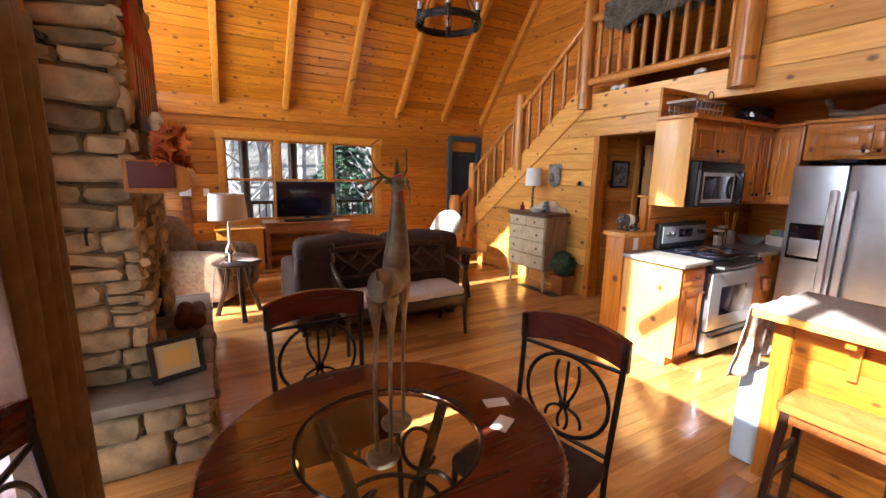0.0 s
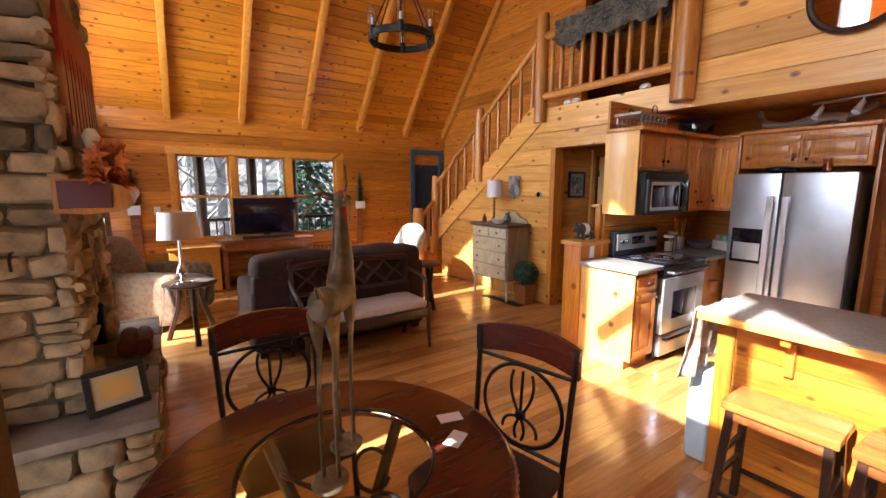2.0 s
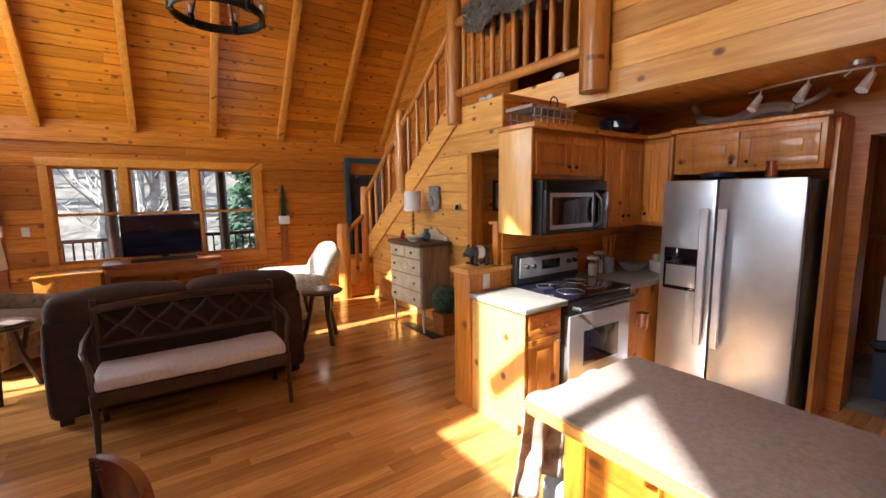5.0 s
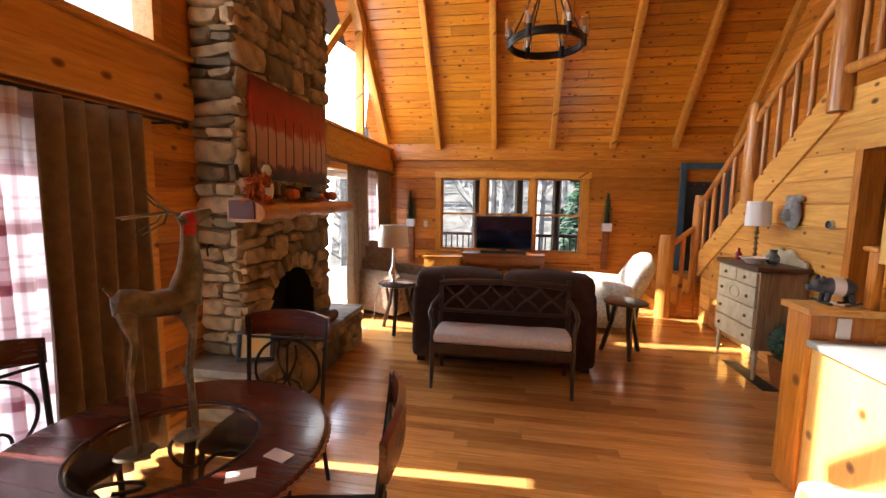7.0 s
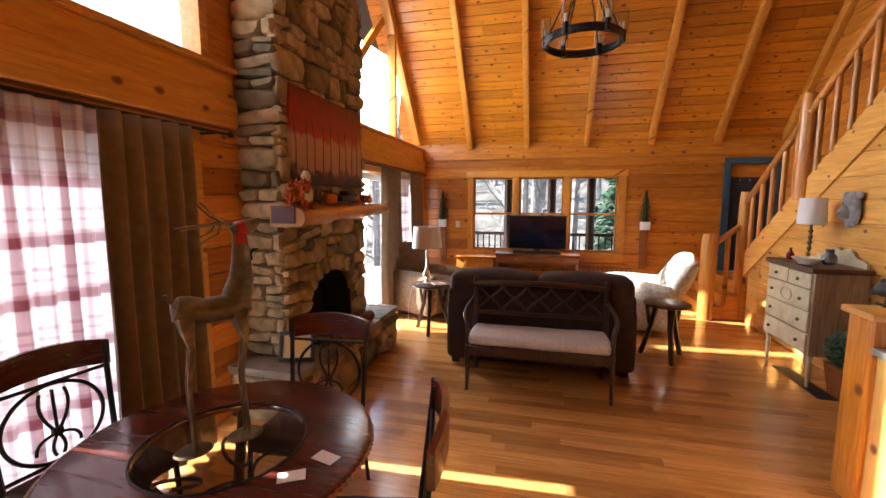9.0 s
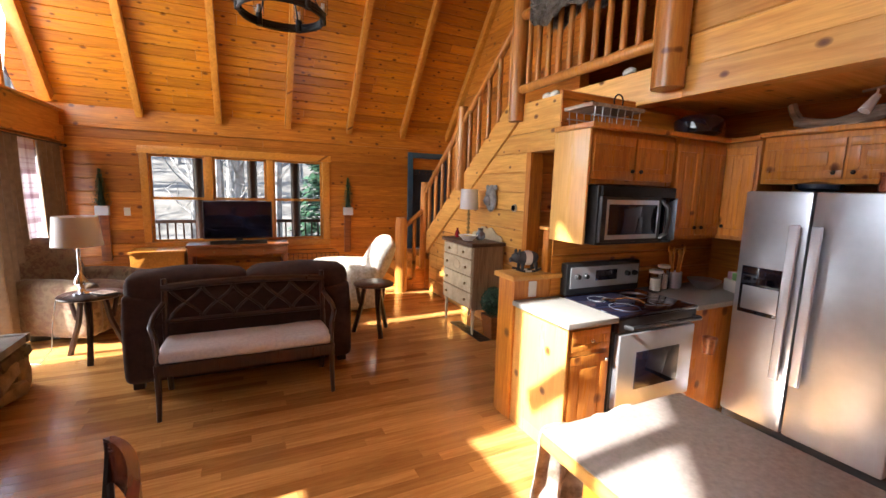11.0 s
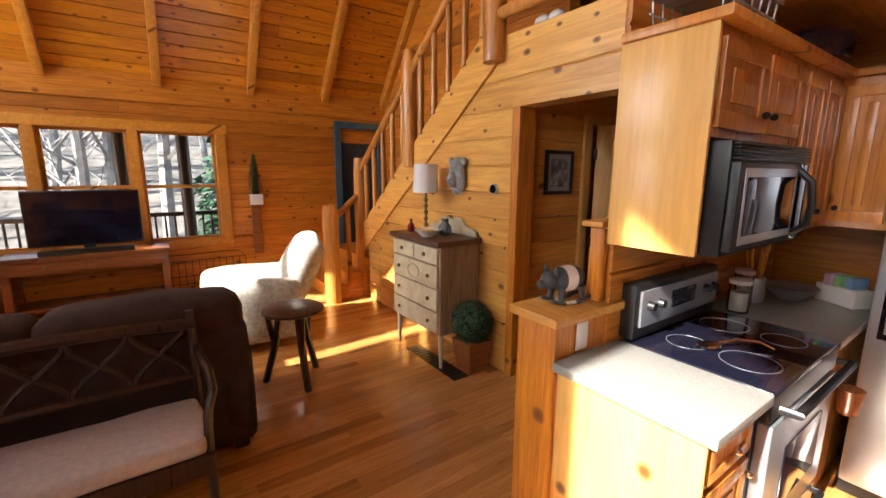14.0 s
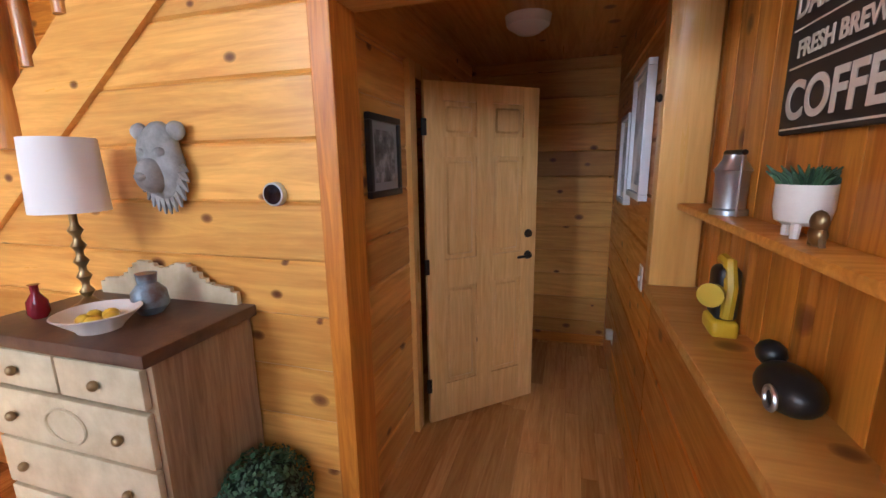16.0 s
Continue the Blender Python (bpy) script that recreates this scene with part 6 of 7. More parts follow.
def pig():
    bm = B()
    blob(bm, (0, 0, 0.145), (0.125, 0.072, 0.078), 0.006, 8, 3)
    blob(bm, (-0.125, 0, 0.15), (0.06, 0.05, 0.055), 0, 1, 2)
    rod(bm, (-0.16, 0, 0.135), (-0.20, 0, 0.128), 0.026, 0.024, 12)
    for s in (-1, 1):
        blob(bm, (-0.115, s * 0.042, 0.205), (0.018, 0.014, 0.03), sub=2)
        for x in (-0.07, 0.075):
            rod(bm, (x, s * 0.04, 0.10), (x * 1.1, s * 0.045, 0.03), 0.022, 0.017, 8)
    for s in (-1, 1):
        tube(bm, [(-0.14, s * 0.05, 0.035), (-0.05, s * 0.05, 0.012), (0.06, s * 0.05, 0.012), (0.14, s * 0.05, 0.035)], 0.012, 6)
    for v in bm.verts:
        v.co *= 0.72
    m, p = base("pig_paint", 0.55)
    co = node(m, "TexCoord"); sep = node(m, "SeparateXYZ"); wire(m, co.outputs["Object"], sep.inputs[0])
    band = ramp(m, sums(m, "ADD", sums(m, "MULTIPLY", sep.outputs[0], 4.1), 0.5), [(0.36, (0.05, 0.055, 0.065)), (0.37, (0.66, 0.62, 0.57)), (0.58, (0.66, 0.62, 0.57)), (0.59, (0.05, 0.055, 0.065))])
    wire(m, band, p.inputs["Base Color"])
    solo("rocking_pig", bm, m, "black and white wooden rocking pig figurine on the half wall", "figurine", (3.68, 2.55, 1.093), -8)


pig()


def clothes_machine(at, label, name):
    t = thing(name, at, label, "washing machine", group="laundry machines")
    part("body", boxes([((0, 0, 0.02), (0.66, 0.66, 0.92))], 0.02), daylit_white_paint, t)
    part("lid", boxes([((0.05, 0.04, 0.92), (0.50, 0.62, 0.945))], 0.012), daylit_white_paint, t)
    part("control_panel", boxes([((0.52, 0.0, 0.92), (0.66, 0.66, 1.07))], 0.02), steel, t, "grey control console")
    for y in (0.12, 0.5):
        bm = B(); rod(bm, (0.52, y, 1.0), (0.49, y, 1.0), 0.03, seg=16); part("dial", bm, chrome, t)


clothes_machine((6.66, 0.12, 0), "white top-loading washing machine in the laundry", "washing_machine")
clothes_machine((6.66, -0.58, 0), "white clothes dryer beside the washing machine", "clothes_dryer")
t = thing("laundry_cabinet", (7.06, -0.6, 1.40), "pine wall cabinet above the laundry machines", "cabinet")
part("body", boxes([((0, 0, 0), (0.33, 1.7, 0.72))], 0.004), cabinet_wood, t)
for k in range(4):
    panel_door(t, "door", lambda u, z, o: (-o, u, z), (0.02 + k * 0.42, 0.03), (0.42 + k * 0.42, 0.69), cabinet_wood)
part("shelf", boxes([((-0.02, 0, -0.22), (0.33, 1.7, -0.19))], 0.004), cabinet_wood, t)
t = thing("trash_can", (6.25, 0.60, 0), "dark blue kitchen bin with a black liner", "waste bin")
bm = B(); lathe(bm, [(0.13, 0), (0.16, 0.40), (0.165, 0.42), (0.155, 0.42), (0.125, 0.02)], seg=4); bmesh.ops.rotate(bm, matrix=Matrix.Rotation(radians(45), 3, "Z"), verts=bm.verts); part("bin", bm, plain("navy_plastic", (0.02, 0.035, 0.08), 0.4), t)
bm = B(); tube(bm, [((0.165 + 0.01 * math.sin(k * 2.1)) * math.cos(k * math.tau / 24), (0.165 + 0.01 * math.sin(k * 2.1)) * math.sin(k * math.tau / 24), 0.425 + 0.012 * math.sin(k * 1.7)) for k in range(24)], 0.014, 6, True); part("liner", bm, black_gloss, t, "crumpled black bin liner")

# ---- hall ----
def panelled_door():
    """Six-panel pine door, hinged at its origin, opening along local x."""
    t = thing("hall_door", (5.52, 3.76, 0.01), "open six-panel pale pine door with black lever handle", "door", -48)
    w, h = 0.76, 2.02
    bm = B()
    xs = (0.0, 0.11, 0.325, 0.435, 0.65, 0.76)
    zs = (0.0, 0.24, 0.86, 1.03, 1.62, 1.73, 1.92, 2.02)
    for a, b in ((xs[0], xs[1]), (xs[2], xs[3]), (xs[4], xs[5])):
        box(bm, (a, -0.018, 0), (b, 0.018, h), 0.002)
    for a, b in ((zs[0], zs[1]), (zs[2], zs[3]), (zs[4], zs[5]), (zs[6], zs[7])):
        for c, d in ((xs[1], xs[2]), (xs[3], xs[4])):
            box(bm, (c, -0.0175, a), (d, 0.0175, b), 0.001)
    leaf_ob = part("frame", bm, door_wood_lit, t)
    for c, d in ((xs[1], xs[2]), (xs[3], xs[4])):
        for a, b in ((zs[1], zs[2]), (zs[3], zs[4]), (zs[5], zs[6])):
            bm = boxes([((c, -0.003, a), (d, 0.003, b))]); box(bm, (c + 0.022, -0.014, a + 0.022), (d - 0.022, 0.014, b - 0.022), 0.013, segments=1)
            part("panel", bm, door_wood_lit, t)
    for z in (1.0, 1.14):
        bm = B(); rod(bm, (0.70, -0.018, z), (0.70, -0.035, z), 0.028, 0.022, 18)
        if z < 1.1:
            tube(bm, [(0.70, -0.03, z), (0.70, -0.055, z), (0.60, -0.058, z)], 0.009, 8)
        part("handle" if z < 1.1 else "deadbolt", bm, iron, t, "black lever handle" if z < 1.1 else "black deadbolt")
    for z in (0.25, 1.0, 1.78):
        part("hinge", boxes([((-0.02, -0.024, z - 0.045), (0.01, -0.012, z + 0.045))], 0.003), iron, t)


panelled_door()


def framed(name, at, w, h, axis, frame_mat, inner_mat, label, mat_mat=None, turn=0, depth=0.025, border=0.03):
    """A picture facing local -y; turn about z."""
    t = thing(name, at, label, "picture", turn)
    for a, b in (((-w / 2, -depth, -h / 2), (w / 2, 0, -h / 2 + border)), ((-w / 2, -depth, h / 2 - border), (w / 2, 0, h / 2)), ((-w / 2, -depth, -h / 2 + border), (-w / 2 + border, 0, h / 2 - border)), ((w / 2 - border, -depth, -h / 2 + border), (w / 2, 0, h / 2 - border))):
        part("frame", boxes([(a, b)], 0.004), frame_mat, t)
    part("mat_board", boxes([((-w / 2 + border, -depth * 0.5, -h / 2 + border), (w / 2 - border, -0.001, h / 2 - border))]), mat_mat or paper, t, smooth=False)
    part("print", boxes([((-w / 2 + border * 2.2, -depth * 0.62, -h / 2 + border * 2.2), (w / 2 - border * 2.2, -depth * 0.52, h / 2 - border * 2.2))]), inner_mat, t, smooth=False)
    return t


grey_print = mottled("grey_print", [(0.35, (0.02, 0.02, 0.022)), (0.5, (0.16, 0.16, 0.16)), (0.65, (0.5, 0.5, 0.5))], 9, 0.6, 0)
pale_print = mottled("pale_print", [(0.35, (0.20, 0.21, 0.23)), (0.55, (0.62, 0.63, 0.65)), (0.7, (0.78, 0.78, 0.78))], 5, 0.6, 0)
framed("framed_print", (5.10, 3.815, 1.63), 0.34, 0.36, 0, black_plastic, grey_print, "black-framed dark print on the hall wall", plain("grey_mat", (0.30, 0.31, 0.32), 0.7))
framed("framed_print", (5.62, 2.645, 1.72), 0.44, 0.62, 0, daylit_white_paint, pale_print, "white-framed wildlife print on the hall wall", turn=180, depth=0.04)
framed("framed_print", (6.12, 2.645, 1.60), 0.36, 0.52, 0, daylit_white_paint, pale_print, "white-framed wildlife print on the hall wall", turn=180, depth=0.04)
solo("light_switch", boxes([((-0.04, 0, -0.06), (0.04, 0.006, 0.06)), ((-0.008, 0.006, -0.015), (0.008, 0.016, 0.01))], 0.002), white_ceramic, "cream double light switch on the hall wall", "switch", (5.40, 2.642, 1.05))
solo("night_light", boxes([((-0.03, 0, -0.05), (0.03, 0.006, 0.05)), ((-0.025, 0.006, -0.02), (0.025, 0.045, 0.05))], 0.004), white_ceramic, "plug-in night light low on the hall wall", "night light", (6.35, 2.642, 0.35))
bm = B(); lathe(bm, [(0.13, 0.0), (0.12, -0.05), (0.06, -0.09), (0.005, -0.10)], seg=24); solo("ceiling_lamp", bm, shade_cloth, "unlit dome ceiling lamp in the hall", "ceiling lamp", (5.9, 3.25, 2.399))
part("shelf", boxes([((3.80, 2.48, 1.405), (5.12, 2.585, 1.432))], 0.01), pine_beam, partition)


def words(text, size, parent, at, material, name="lettering"):
    """Raised letters on a sign that faces local -y."""
    cu = bpy.data.curves.new("words", "FONT")
    cu.body, cu.size, cu.extrude, cu.align_x, cu.offset = text, size, 0.001, "CENTER", size * 0.022
    tmp = new("words", cu)
    bpy.context.view_layer.update()
    me = bpy.data.meshes.new_from_object(tmp.evaluated_get(bpy.context.evaluated_depsgraph_get()))
    bpy.data.objects.remove(tmp)
    me.materials.clear()
    me.materials.append(material)
    ob = new(name, me)
    ob.parent = parent
    ob.matrix_basis = pose(*at, 90, 0, 0)
    return ob


sign = thing("coffee_sign", (4.34, 2.482, 1.82), "dark wooden coffee sign with cream lettering", "sign", 180)
sign.scale = (0.9, 1.0, 0.9)
bm = B()
box(bm, (-0.26, -0.016, -0.19), (0.26, 0, 0.21), 0.012)
part("board", bm, plain("sign_brown", (0.028, 0.018, 0.013), 0.6), sign)
cream_ink = plain("cream_ink", (0.62, 0.56, 0.48), 0.7)
words("COFFEE", 0.132, sign, (0, -0.018, -0.15), cream_ink)
words("FRESH BREWED", 0.058, sign, (0, -0.018, 0.0), cream_ink)
words("DAILY GRIND", 0.076, sign, (0, -0.018, 0.10), cream_ink)
bm = boxes([((-0.235, -0.0175, -0.025), (0.235, -0.0162, -0.020)), ((-0.245, -0.0175, -0.178), (0.245, -0.0162, -0.173)), ((-0.235, -0.0175, 0.068), (0.235, -0.0162, 0.072))])
part("rule_line", bm, cream_ink, sign)

t = thing("lantern", (4.74, 2.53, 1.433), "small grey metal barn lantern on the shelf", "lantern")
bm = B(); lathe(bm, [(0.05, 0), (0.05, 0.015), (0.042, 0.02), (0.044, 0.12), (0.05, 0.13), (0.03, 0.16), (0.028, 0.175)], seg=20); part("body", bm, steel, t)
bm = B(); rod(bm, (-0.075, 0, 0.18), (0.075, 0, 0.18), 0.008, seg=8); part("handle_bar", bm, iron, t)
for s in (-1, 1):
    bm = B(); tube(bm, [(s * 0.065, 0, 0.0), (s * 0.065, 0, 0.175)], 0.004, 6); part("wire", bm, steel, t)
t = thing("succulent_planter", (4.34, 2.525, 1.433), "white footed pot with a green succulent", "potted plant")
t.scale = (0.88, 0.88, 0.88)
bm = B(); lathe(bm, [(0.035, 0.03), (0.052, 0.04), (0.058, 0.07), (0.058, 0.125), (0.053, 0.125), (0.052, 0.115)], seg=28); part("pot", bm, white_ceramic, t)
for k in range(3):
    a = k * math.tau / 3 + 0.4
    bm = B(); rod(bm, (0.034 * math.cos(a), 0.034 * math.sin(a), 0.04), (0.036 * math.cos(a), 0.036 * math.sin(a), 0), 0.012, 0.009, 8); part("foot", bm, white_ceramic, t)
rr = random.Random(9)
bm = B()
for k in range(60):
    a, q = rr.uniform(0, math.tau), rr.uniform(0, 0.045)
    p = Vector((q * math.cos(a), q * math.sin(a), 0.115))
    tip = p + Vector((math.cos(a) * (0.02 + q * 0.4), math.sin(a) * (0.02 + q * 0.4), rr.uniform(0.03, 0.055)))
    tube(bm, [p, (p + tip) / 2 + Vector((0, 0, 0.006)), tip], lambda f: 0.009 * (1 - 0.8 * f), 5)
part("leaves", bm, leaf, t)
bm = B()
for k, (x, z) in enumerate(((0, 0.02), (0.0, 0.045))):
    blob(bm, (x, 0, z), (0.02, 0.014, 0.022), sub=2)
for s in (-1, 1):
    tube(bm, [(s * 0.012, 0, 0.03), (s * 0.02, 0, 0.0)], 0.006, 6)
solo("small_figurine", bm, brass, "tiny golden animal figurine on the shelf", "figurine", (4.22, 2.55, 1.436))
yellow = plain("yellow_plastic", (0.62, 0.42, 0.02), 0.4)
t = thing("yellow_spotlight", (4.65, 2.545, 1.093), "yellow and black handheld spotlight on the ledge", "flashlight")
bm = B(); cushion(bm, (-0.05, -0.035, 0.0), (0.05, 0.035, 0.05), 0.004, 2, 0.015); part("foot", bm, yellow, t)
bm = B(); cushion(bm, (-0.042, -0.03, 0.05), (0.042, 0.03, 0.20), 0.008, 3, 0.02); part("body", bm, black_plastic, t, "black grip body")
bm = B(); tube(bm, [(-0.04, 0.0, 0.06), (-0.052, 0.0, 0.15), (-0.02, 0, 0.215), (0.03, 0, 0.215)], 0.018, 8); part("handle", bm, yellow, t)
bm = B(); rod(bm, (-0.02, 0.02, 0.13), (-0.085, 0.06, 0.135), 0.02, 0.034, 16); part("lamp_head", bm, yellow, t)
t = thing("black_lantern_speaker", (4.23, 2.55, 1.093), "rounded black portable device on the ledge", "speaker")
bm = B(); blob(bm, (0, 0, 0.05), (0.085, 0.055, 0.05), 0.008, 9, 3); blob(bm, (0.09, 0, 0.085), (0.035, 0.03, 0.03), sub=2); part("body", bm, black_plastic, t)
bm = B(); tube(bm, [(-0.05 + 0.022 * math.cos(a), 0.052, 0.05 + 0.022 * math.sin(a)) for a in np.linspace(0, math.tau, 20, endpoint=False)], 0.005, 6, True); part("dial", bm, steel, t)
bm = B(); blob(bm, (0, 0, 0), (0.016, 0.012, 0.016), sub=2); bmesh.ops.translate(bm, vec=(5.17, 2.668, 1.83), verts=bm.verts); part("knob", bm, iron, partition)

# ---- east wall ----
def bear():
    bm = B()
    blob(bm, (0, 0, 0), (0.05, 0.10, 0.14), 0.012, 12, 3)
    blob(bm, (-0.04, 0, -0.05), (0.055, 0.046, 0.065), 0.010, 14, 3)
    blob(bm, (-0.085, 0, -0.055), (0.024, 0.024, 0.018), 0.003, 20, 2)
    for s in (-1, 1):
        blob(bm, (0.0, s * 0.088, 0.105), (0.022, 0.034, 0.032), 0.010, 22, 3)
        blob(bm, (-0.03, s * 0.04, 0.03), (0.025, 0.025, 0.02), sub=2)
    for k in range(14):
        a = k / 13 * math.pi + math.pi
        tube(bm, [(0.0, 0.085 * math.cos(a), -0.02 + 0.10 * math.sin(a)), (0.0, 0.12 * math.cos(a), -0.02 + 0.155 * math.sin(a) - 0.02)], lambda f: 0.02 * (1 - 0.8 * f), 5)
    solo("bear_head_plaque", bm, mottled("grey_stone_resin", [(0.3, (0.16, 0.16, 0.16)), (0.7, (0.36, 0.36, 0.35))], 14, 0.7, 0.4), "grey carved bear head hung on the pine wall", "wall ornament", (X_E - 0.06, 4.42, 1.62))


bear()
t = thing("thermostat", (X_E - 0.022, 3.965, 1.50), "round black thermostat with a steel rim", "thermostat")
bm = B(); rod(bm, (0, 0, 0), (-0.022, 0, 0), 0.042, 0.040, 24); part("rim", bm, steel, t)
bm = B(); rod(bm, (-0.0222, 0, 0), (-0.025, 0, 0), 0.034, seg=24); part("face", bm, black_gloss, t)
bm = B(); lathe(bm, [(0.06, 0), (0.065, 0.01), (0.12, 0.06), (0.115, 0.062), (0.055, 0.015)], seg=32); solo("fruit_bowl", bm, white_ceramic, "white glazed bowl on the dresser", "bowl", (4.20, 4.42, 1.09))
for k in range(5):
    bm = B(); blob(bm, (0, 0, 0), (0.026, 0.022, 0.02), sub=2); solo("lemon", bm, plain("lemon_yellow", (0.62, 0.42, 0.03), 0.5), "yellow lemon in the bowl", "fruit", (4.20 + 0.038 * math.cos(k * 1.26), 4.42 + 0.038 * math.sin(k * 1.26), 1.127), k * 40, group="fruit in the bowl")
bm = B(); lathe(bm, [(0.02, 0), (0.032, 0.02), (0.03, 0.06), (0.012, 0.09), (0.012, 0.115), (0.018, 0.12)], seg=20); solo("vase", bm, plain("red_glass", (0.22, 0.012, 0.02), 0.12), "small red glass vase on the dresser", "vase", (4.22, 4.74, 1.09))
bm = B(); lathe(bm, [(0.035, 0), (0.06, 0.03), (0.055, 0.08), (0.03, 0.11), (0.034, 0.145), (0.028, 0.145)], seg=24); solo("pitcher", bm, mottled("blue_grey_glaze", [(0.4, (0.10, 0.08, 0.08)), (0.55, (0.16, 0.24, 0.30))], 9, 0.3, 0.1), "blue-grey glazed pitcher on the dresser", "pitcher", (4.36, 4.40, 1.09))
t = thing("topiary", (4.36, 4.00, 0), "round boxwood ball in a tapered wooden planter", "potted plant")
bm = B()
v = []
for w, z in ((0.085, 0.0), (0.12, 0.27)):
    v.append([bm.verts.new((sx * w, sy * w, z)) for sx, sy in ((-1, -1), (1, -1), (1, 1), (-1, 1))])
for k in range(4):
    bm.faces.new((v[0][k], v[0][(k + 1) % 4], v[1][(k + 1) % 4], v[1][k]))
bm.faces.new(v[0]); bm.faces.new(v[1])
part("planter", bm, mid_wood, t, smooth=False)
rr = random.Random(21)
lv, lf = [], []
for _ in range(2600):
    d = Vector((rr.gauss(0, 1), rr.gauss(0, 1), rr.gauss(0, 1))).normalized()
    c = Vector((0, 0, 0.42)) + d * 0.165 * rr.uniform(0.85, 1.04)
    u = d.orthogonal().normalized()
    u = Matrix.Rotation(rr.uniform(0, 6.28), 3, d) @ u
    w = d.cross(u)
    s = rr.uniform(0.007, 0.012)
    k = len(lv)
    lv += [c - u * s, c + w * s * 0.7 + d * s * 0.4, c + u * s + d * s, c - w * s * 0.7 + d * s * 0.4]
    lf.append((k, k + 1, k + 2, k + 3))
me = bpy.data.meshes.new("leaves"); me.from_pydata(lv, [], lf); me.materials.append(leaf)
ob = new("leaves", me); ob.parent = t
# near-black ball inside plays the shade between the leaves
bm = B(); blob(bm, (0, 0, 0.42), (0.14, 0.14, 0.14), sub=2); part("core", bm, plain("shaded_leaf_core", (0.008, 0.02, 0.01), 0.9), t)
t = thing("floor_vent", (4.19, 4.29, 0), "dark slatted floor vent", "floor vent")
part("frame", boxes([((-0.075, -0.38, 0.001), (0.075, 0.38, 0.006))], 0.002), plain("vent_brown", (0.05, 0.04, 0.035), 0.4, 0.5), t)
for k in range(14):
    part("slat", boxes([((-0.06, -0.35 + k * 0.05, 0.006), (0.06, -0.33 + k * 0.05, 0.009))], 0.001), iron, t)

# ---- north wall ----
for x in (-0.08, 3.47):
    t = thing("wall_planter", (x, Y_N - 0.07, 1.08), "slim evergreen in a white box on a rustic board", "wall decoration", group="pair beside the window")
    part("board", boxes([((-0.06, 0.015, -0.58), (0.06, 0.045, 0.12))], 0.004), mid_wood, t)
    part("box", boxes([((-0.08, -0.07, 0.10), (0.08, 0.03, 0.24))], 0.006), daylit_white_paint, t, "white painted box")
    rr = random.Random(int(x * 10) + 40)
    lv, lf = [], []
    for _ in range(900):
        z = rr.random()
        a = rr.uniform(0, 6.28)
        q = 0.11 * (1 - z * 0.93) * rr.uniform(0.5, 1.1)
        c = Vector((q * math.cos(a), q * math.sin(a) - 0.02, 0.24 + z * 0.52))
        s = 0.016
        d = Vector((math.cos(a), math.sin(a), 0.8)).normalized()
        w = Vector((-math.sin(a), math.cos(a), 0)) * s * 0.4
        k = len(lv)
        lv += [c - w, c + d * s * 1.6, c + w]
        lf.append((k, k + 1, k + 2))
    me = bpy.data.meshes.new("foliage"); me.from_pydata(lv, [], lf); me.materials.append(leaf)
    ob = new("foliage", me); ob.parent = t
    # wide dark cone added within the foliage as its inner shade
    bm = B(); rod(bm, (0, -0.02, 0.22), (0, -0.02, 0.72), 0.05, 0.004, 10); part("stem", bm, plain("shaded_fir_core", (0.01, 0.025, 0.012), 0.9), t)
solo("light_switch", boxes([((-0.04, -0.006, -0.06), (0.04, 0, 0.06))], 0.002), white_ceramic, "cream switch plate beside the window", "switch", (0.20, Y_N - 0.021, 1.23))
solo("speaker_box", boxes([((-0.12, -0.12, 0), (0.12, 0.12, 0.34))], 0.01), black_plastic, "black box on the floor by the drapes", "speaker", (-0.16, 5.72, 0))
solo("magazine", boxes([((-0.09, -0.12, 0), (0.09, 0.12, 0.012))], 0.003), plain("dark_cover", (0.03, 0.03, 0.035), 0.4), "dark magazine on the lamp table", "magazine", (0.55, 4.90, 0.621), 30)
solo("envelope", boxes([((-0.06, -0.09, 0), (0.06, 0.09, 0.006))], 0.001), paper, "white papers on the lamp table", "papers", (0.55, 4.88, 0.634), 50)
bm = B(); tube(bm, [(0.30, 4.86, 0.64), (0.22, 4.80, 0.60), (0.19, 4.78, 0.40), (0.16, 4.80, 0.15), (0.05, 4.85, 0.01), (-0.2, 4.95, 0.006)], 0.004, 6); solo("lamp_cord", bm, daylit_white_paint, "white lamp cord trailing to the floor", "cord")

# ---- fireplace ----
t = thing("canvas_painting", (CH[0] + 0.03, 3.40, 2.18), "canvas painting of red autumn trees leaning on the chimney", "painting")
m, p = base("autumn_paint", 0.6)
co = node(m, "TexCoord"); sep = node(m, "SeparateXYZ"); wire(m, co.outputs["Object"], sep.inputs[0])
nz = node(m, "TexNoise", Scale=7.0, Detail=5.0); wire(m, co.outputs["Object"], nz.inputs["Vector"])
hgt = sums(m, "ADD", sums(m, "MULTIPLY", sep.outputs[2], 1.2), sums(m, "ADD", sums(m, "MULTIPLY", nz.outputs[0], 0.35), 0.30))
wire(m, ramp(m, hgt, [(0.0, (0.03, 0.012, 0.01)), (0.14, (0.10, 0.03, 0.02)), (0.20, (0.42, 0.20, 0.11)), (0.47, (0.46, 0.24, 0.15)), (0.55, (0.36, 0.03, 0.012)), (0.72, (0.30, 0.018, 0.01)), (0.95, (0.10, 0.01, 0.01))]), p.inputs["Base Color"])
bm = boxes([((-0.03, -0.62, -0.38), (0.015, 0.62, 0.38))], 0.006)
part("canvas", bm, m, t)
rr = random.Random(31)
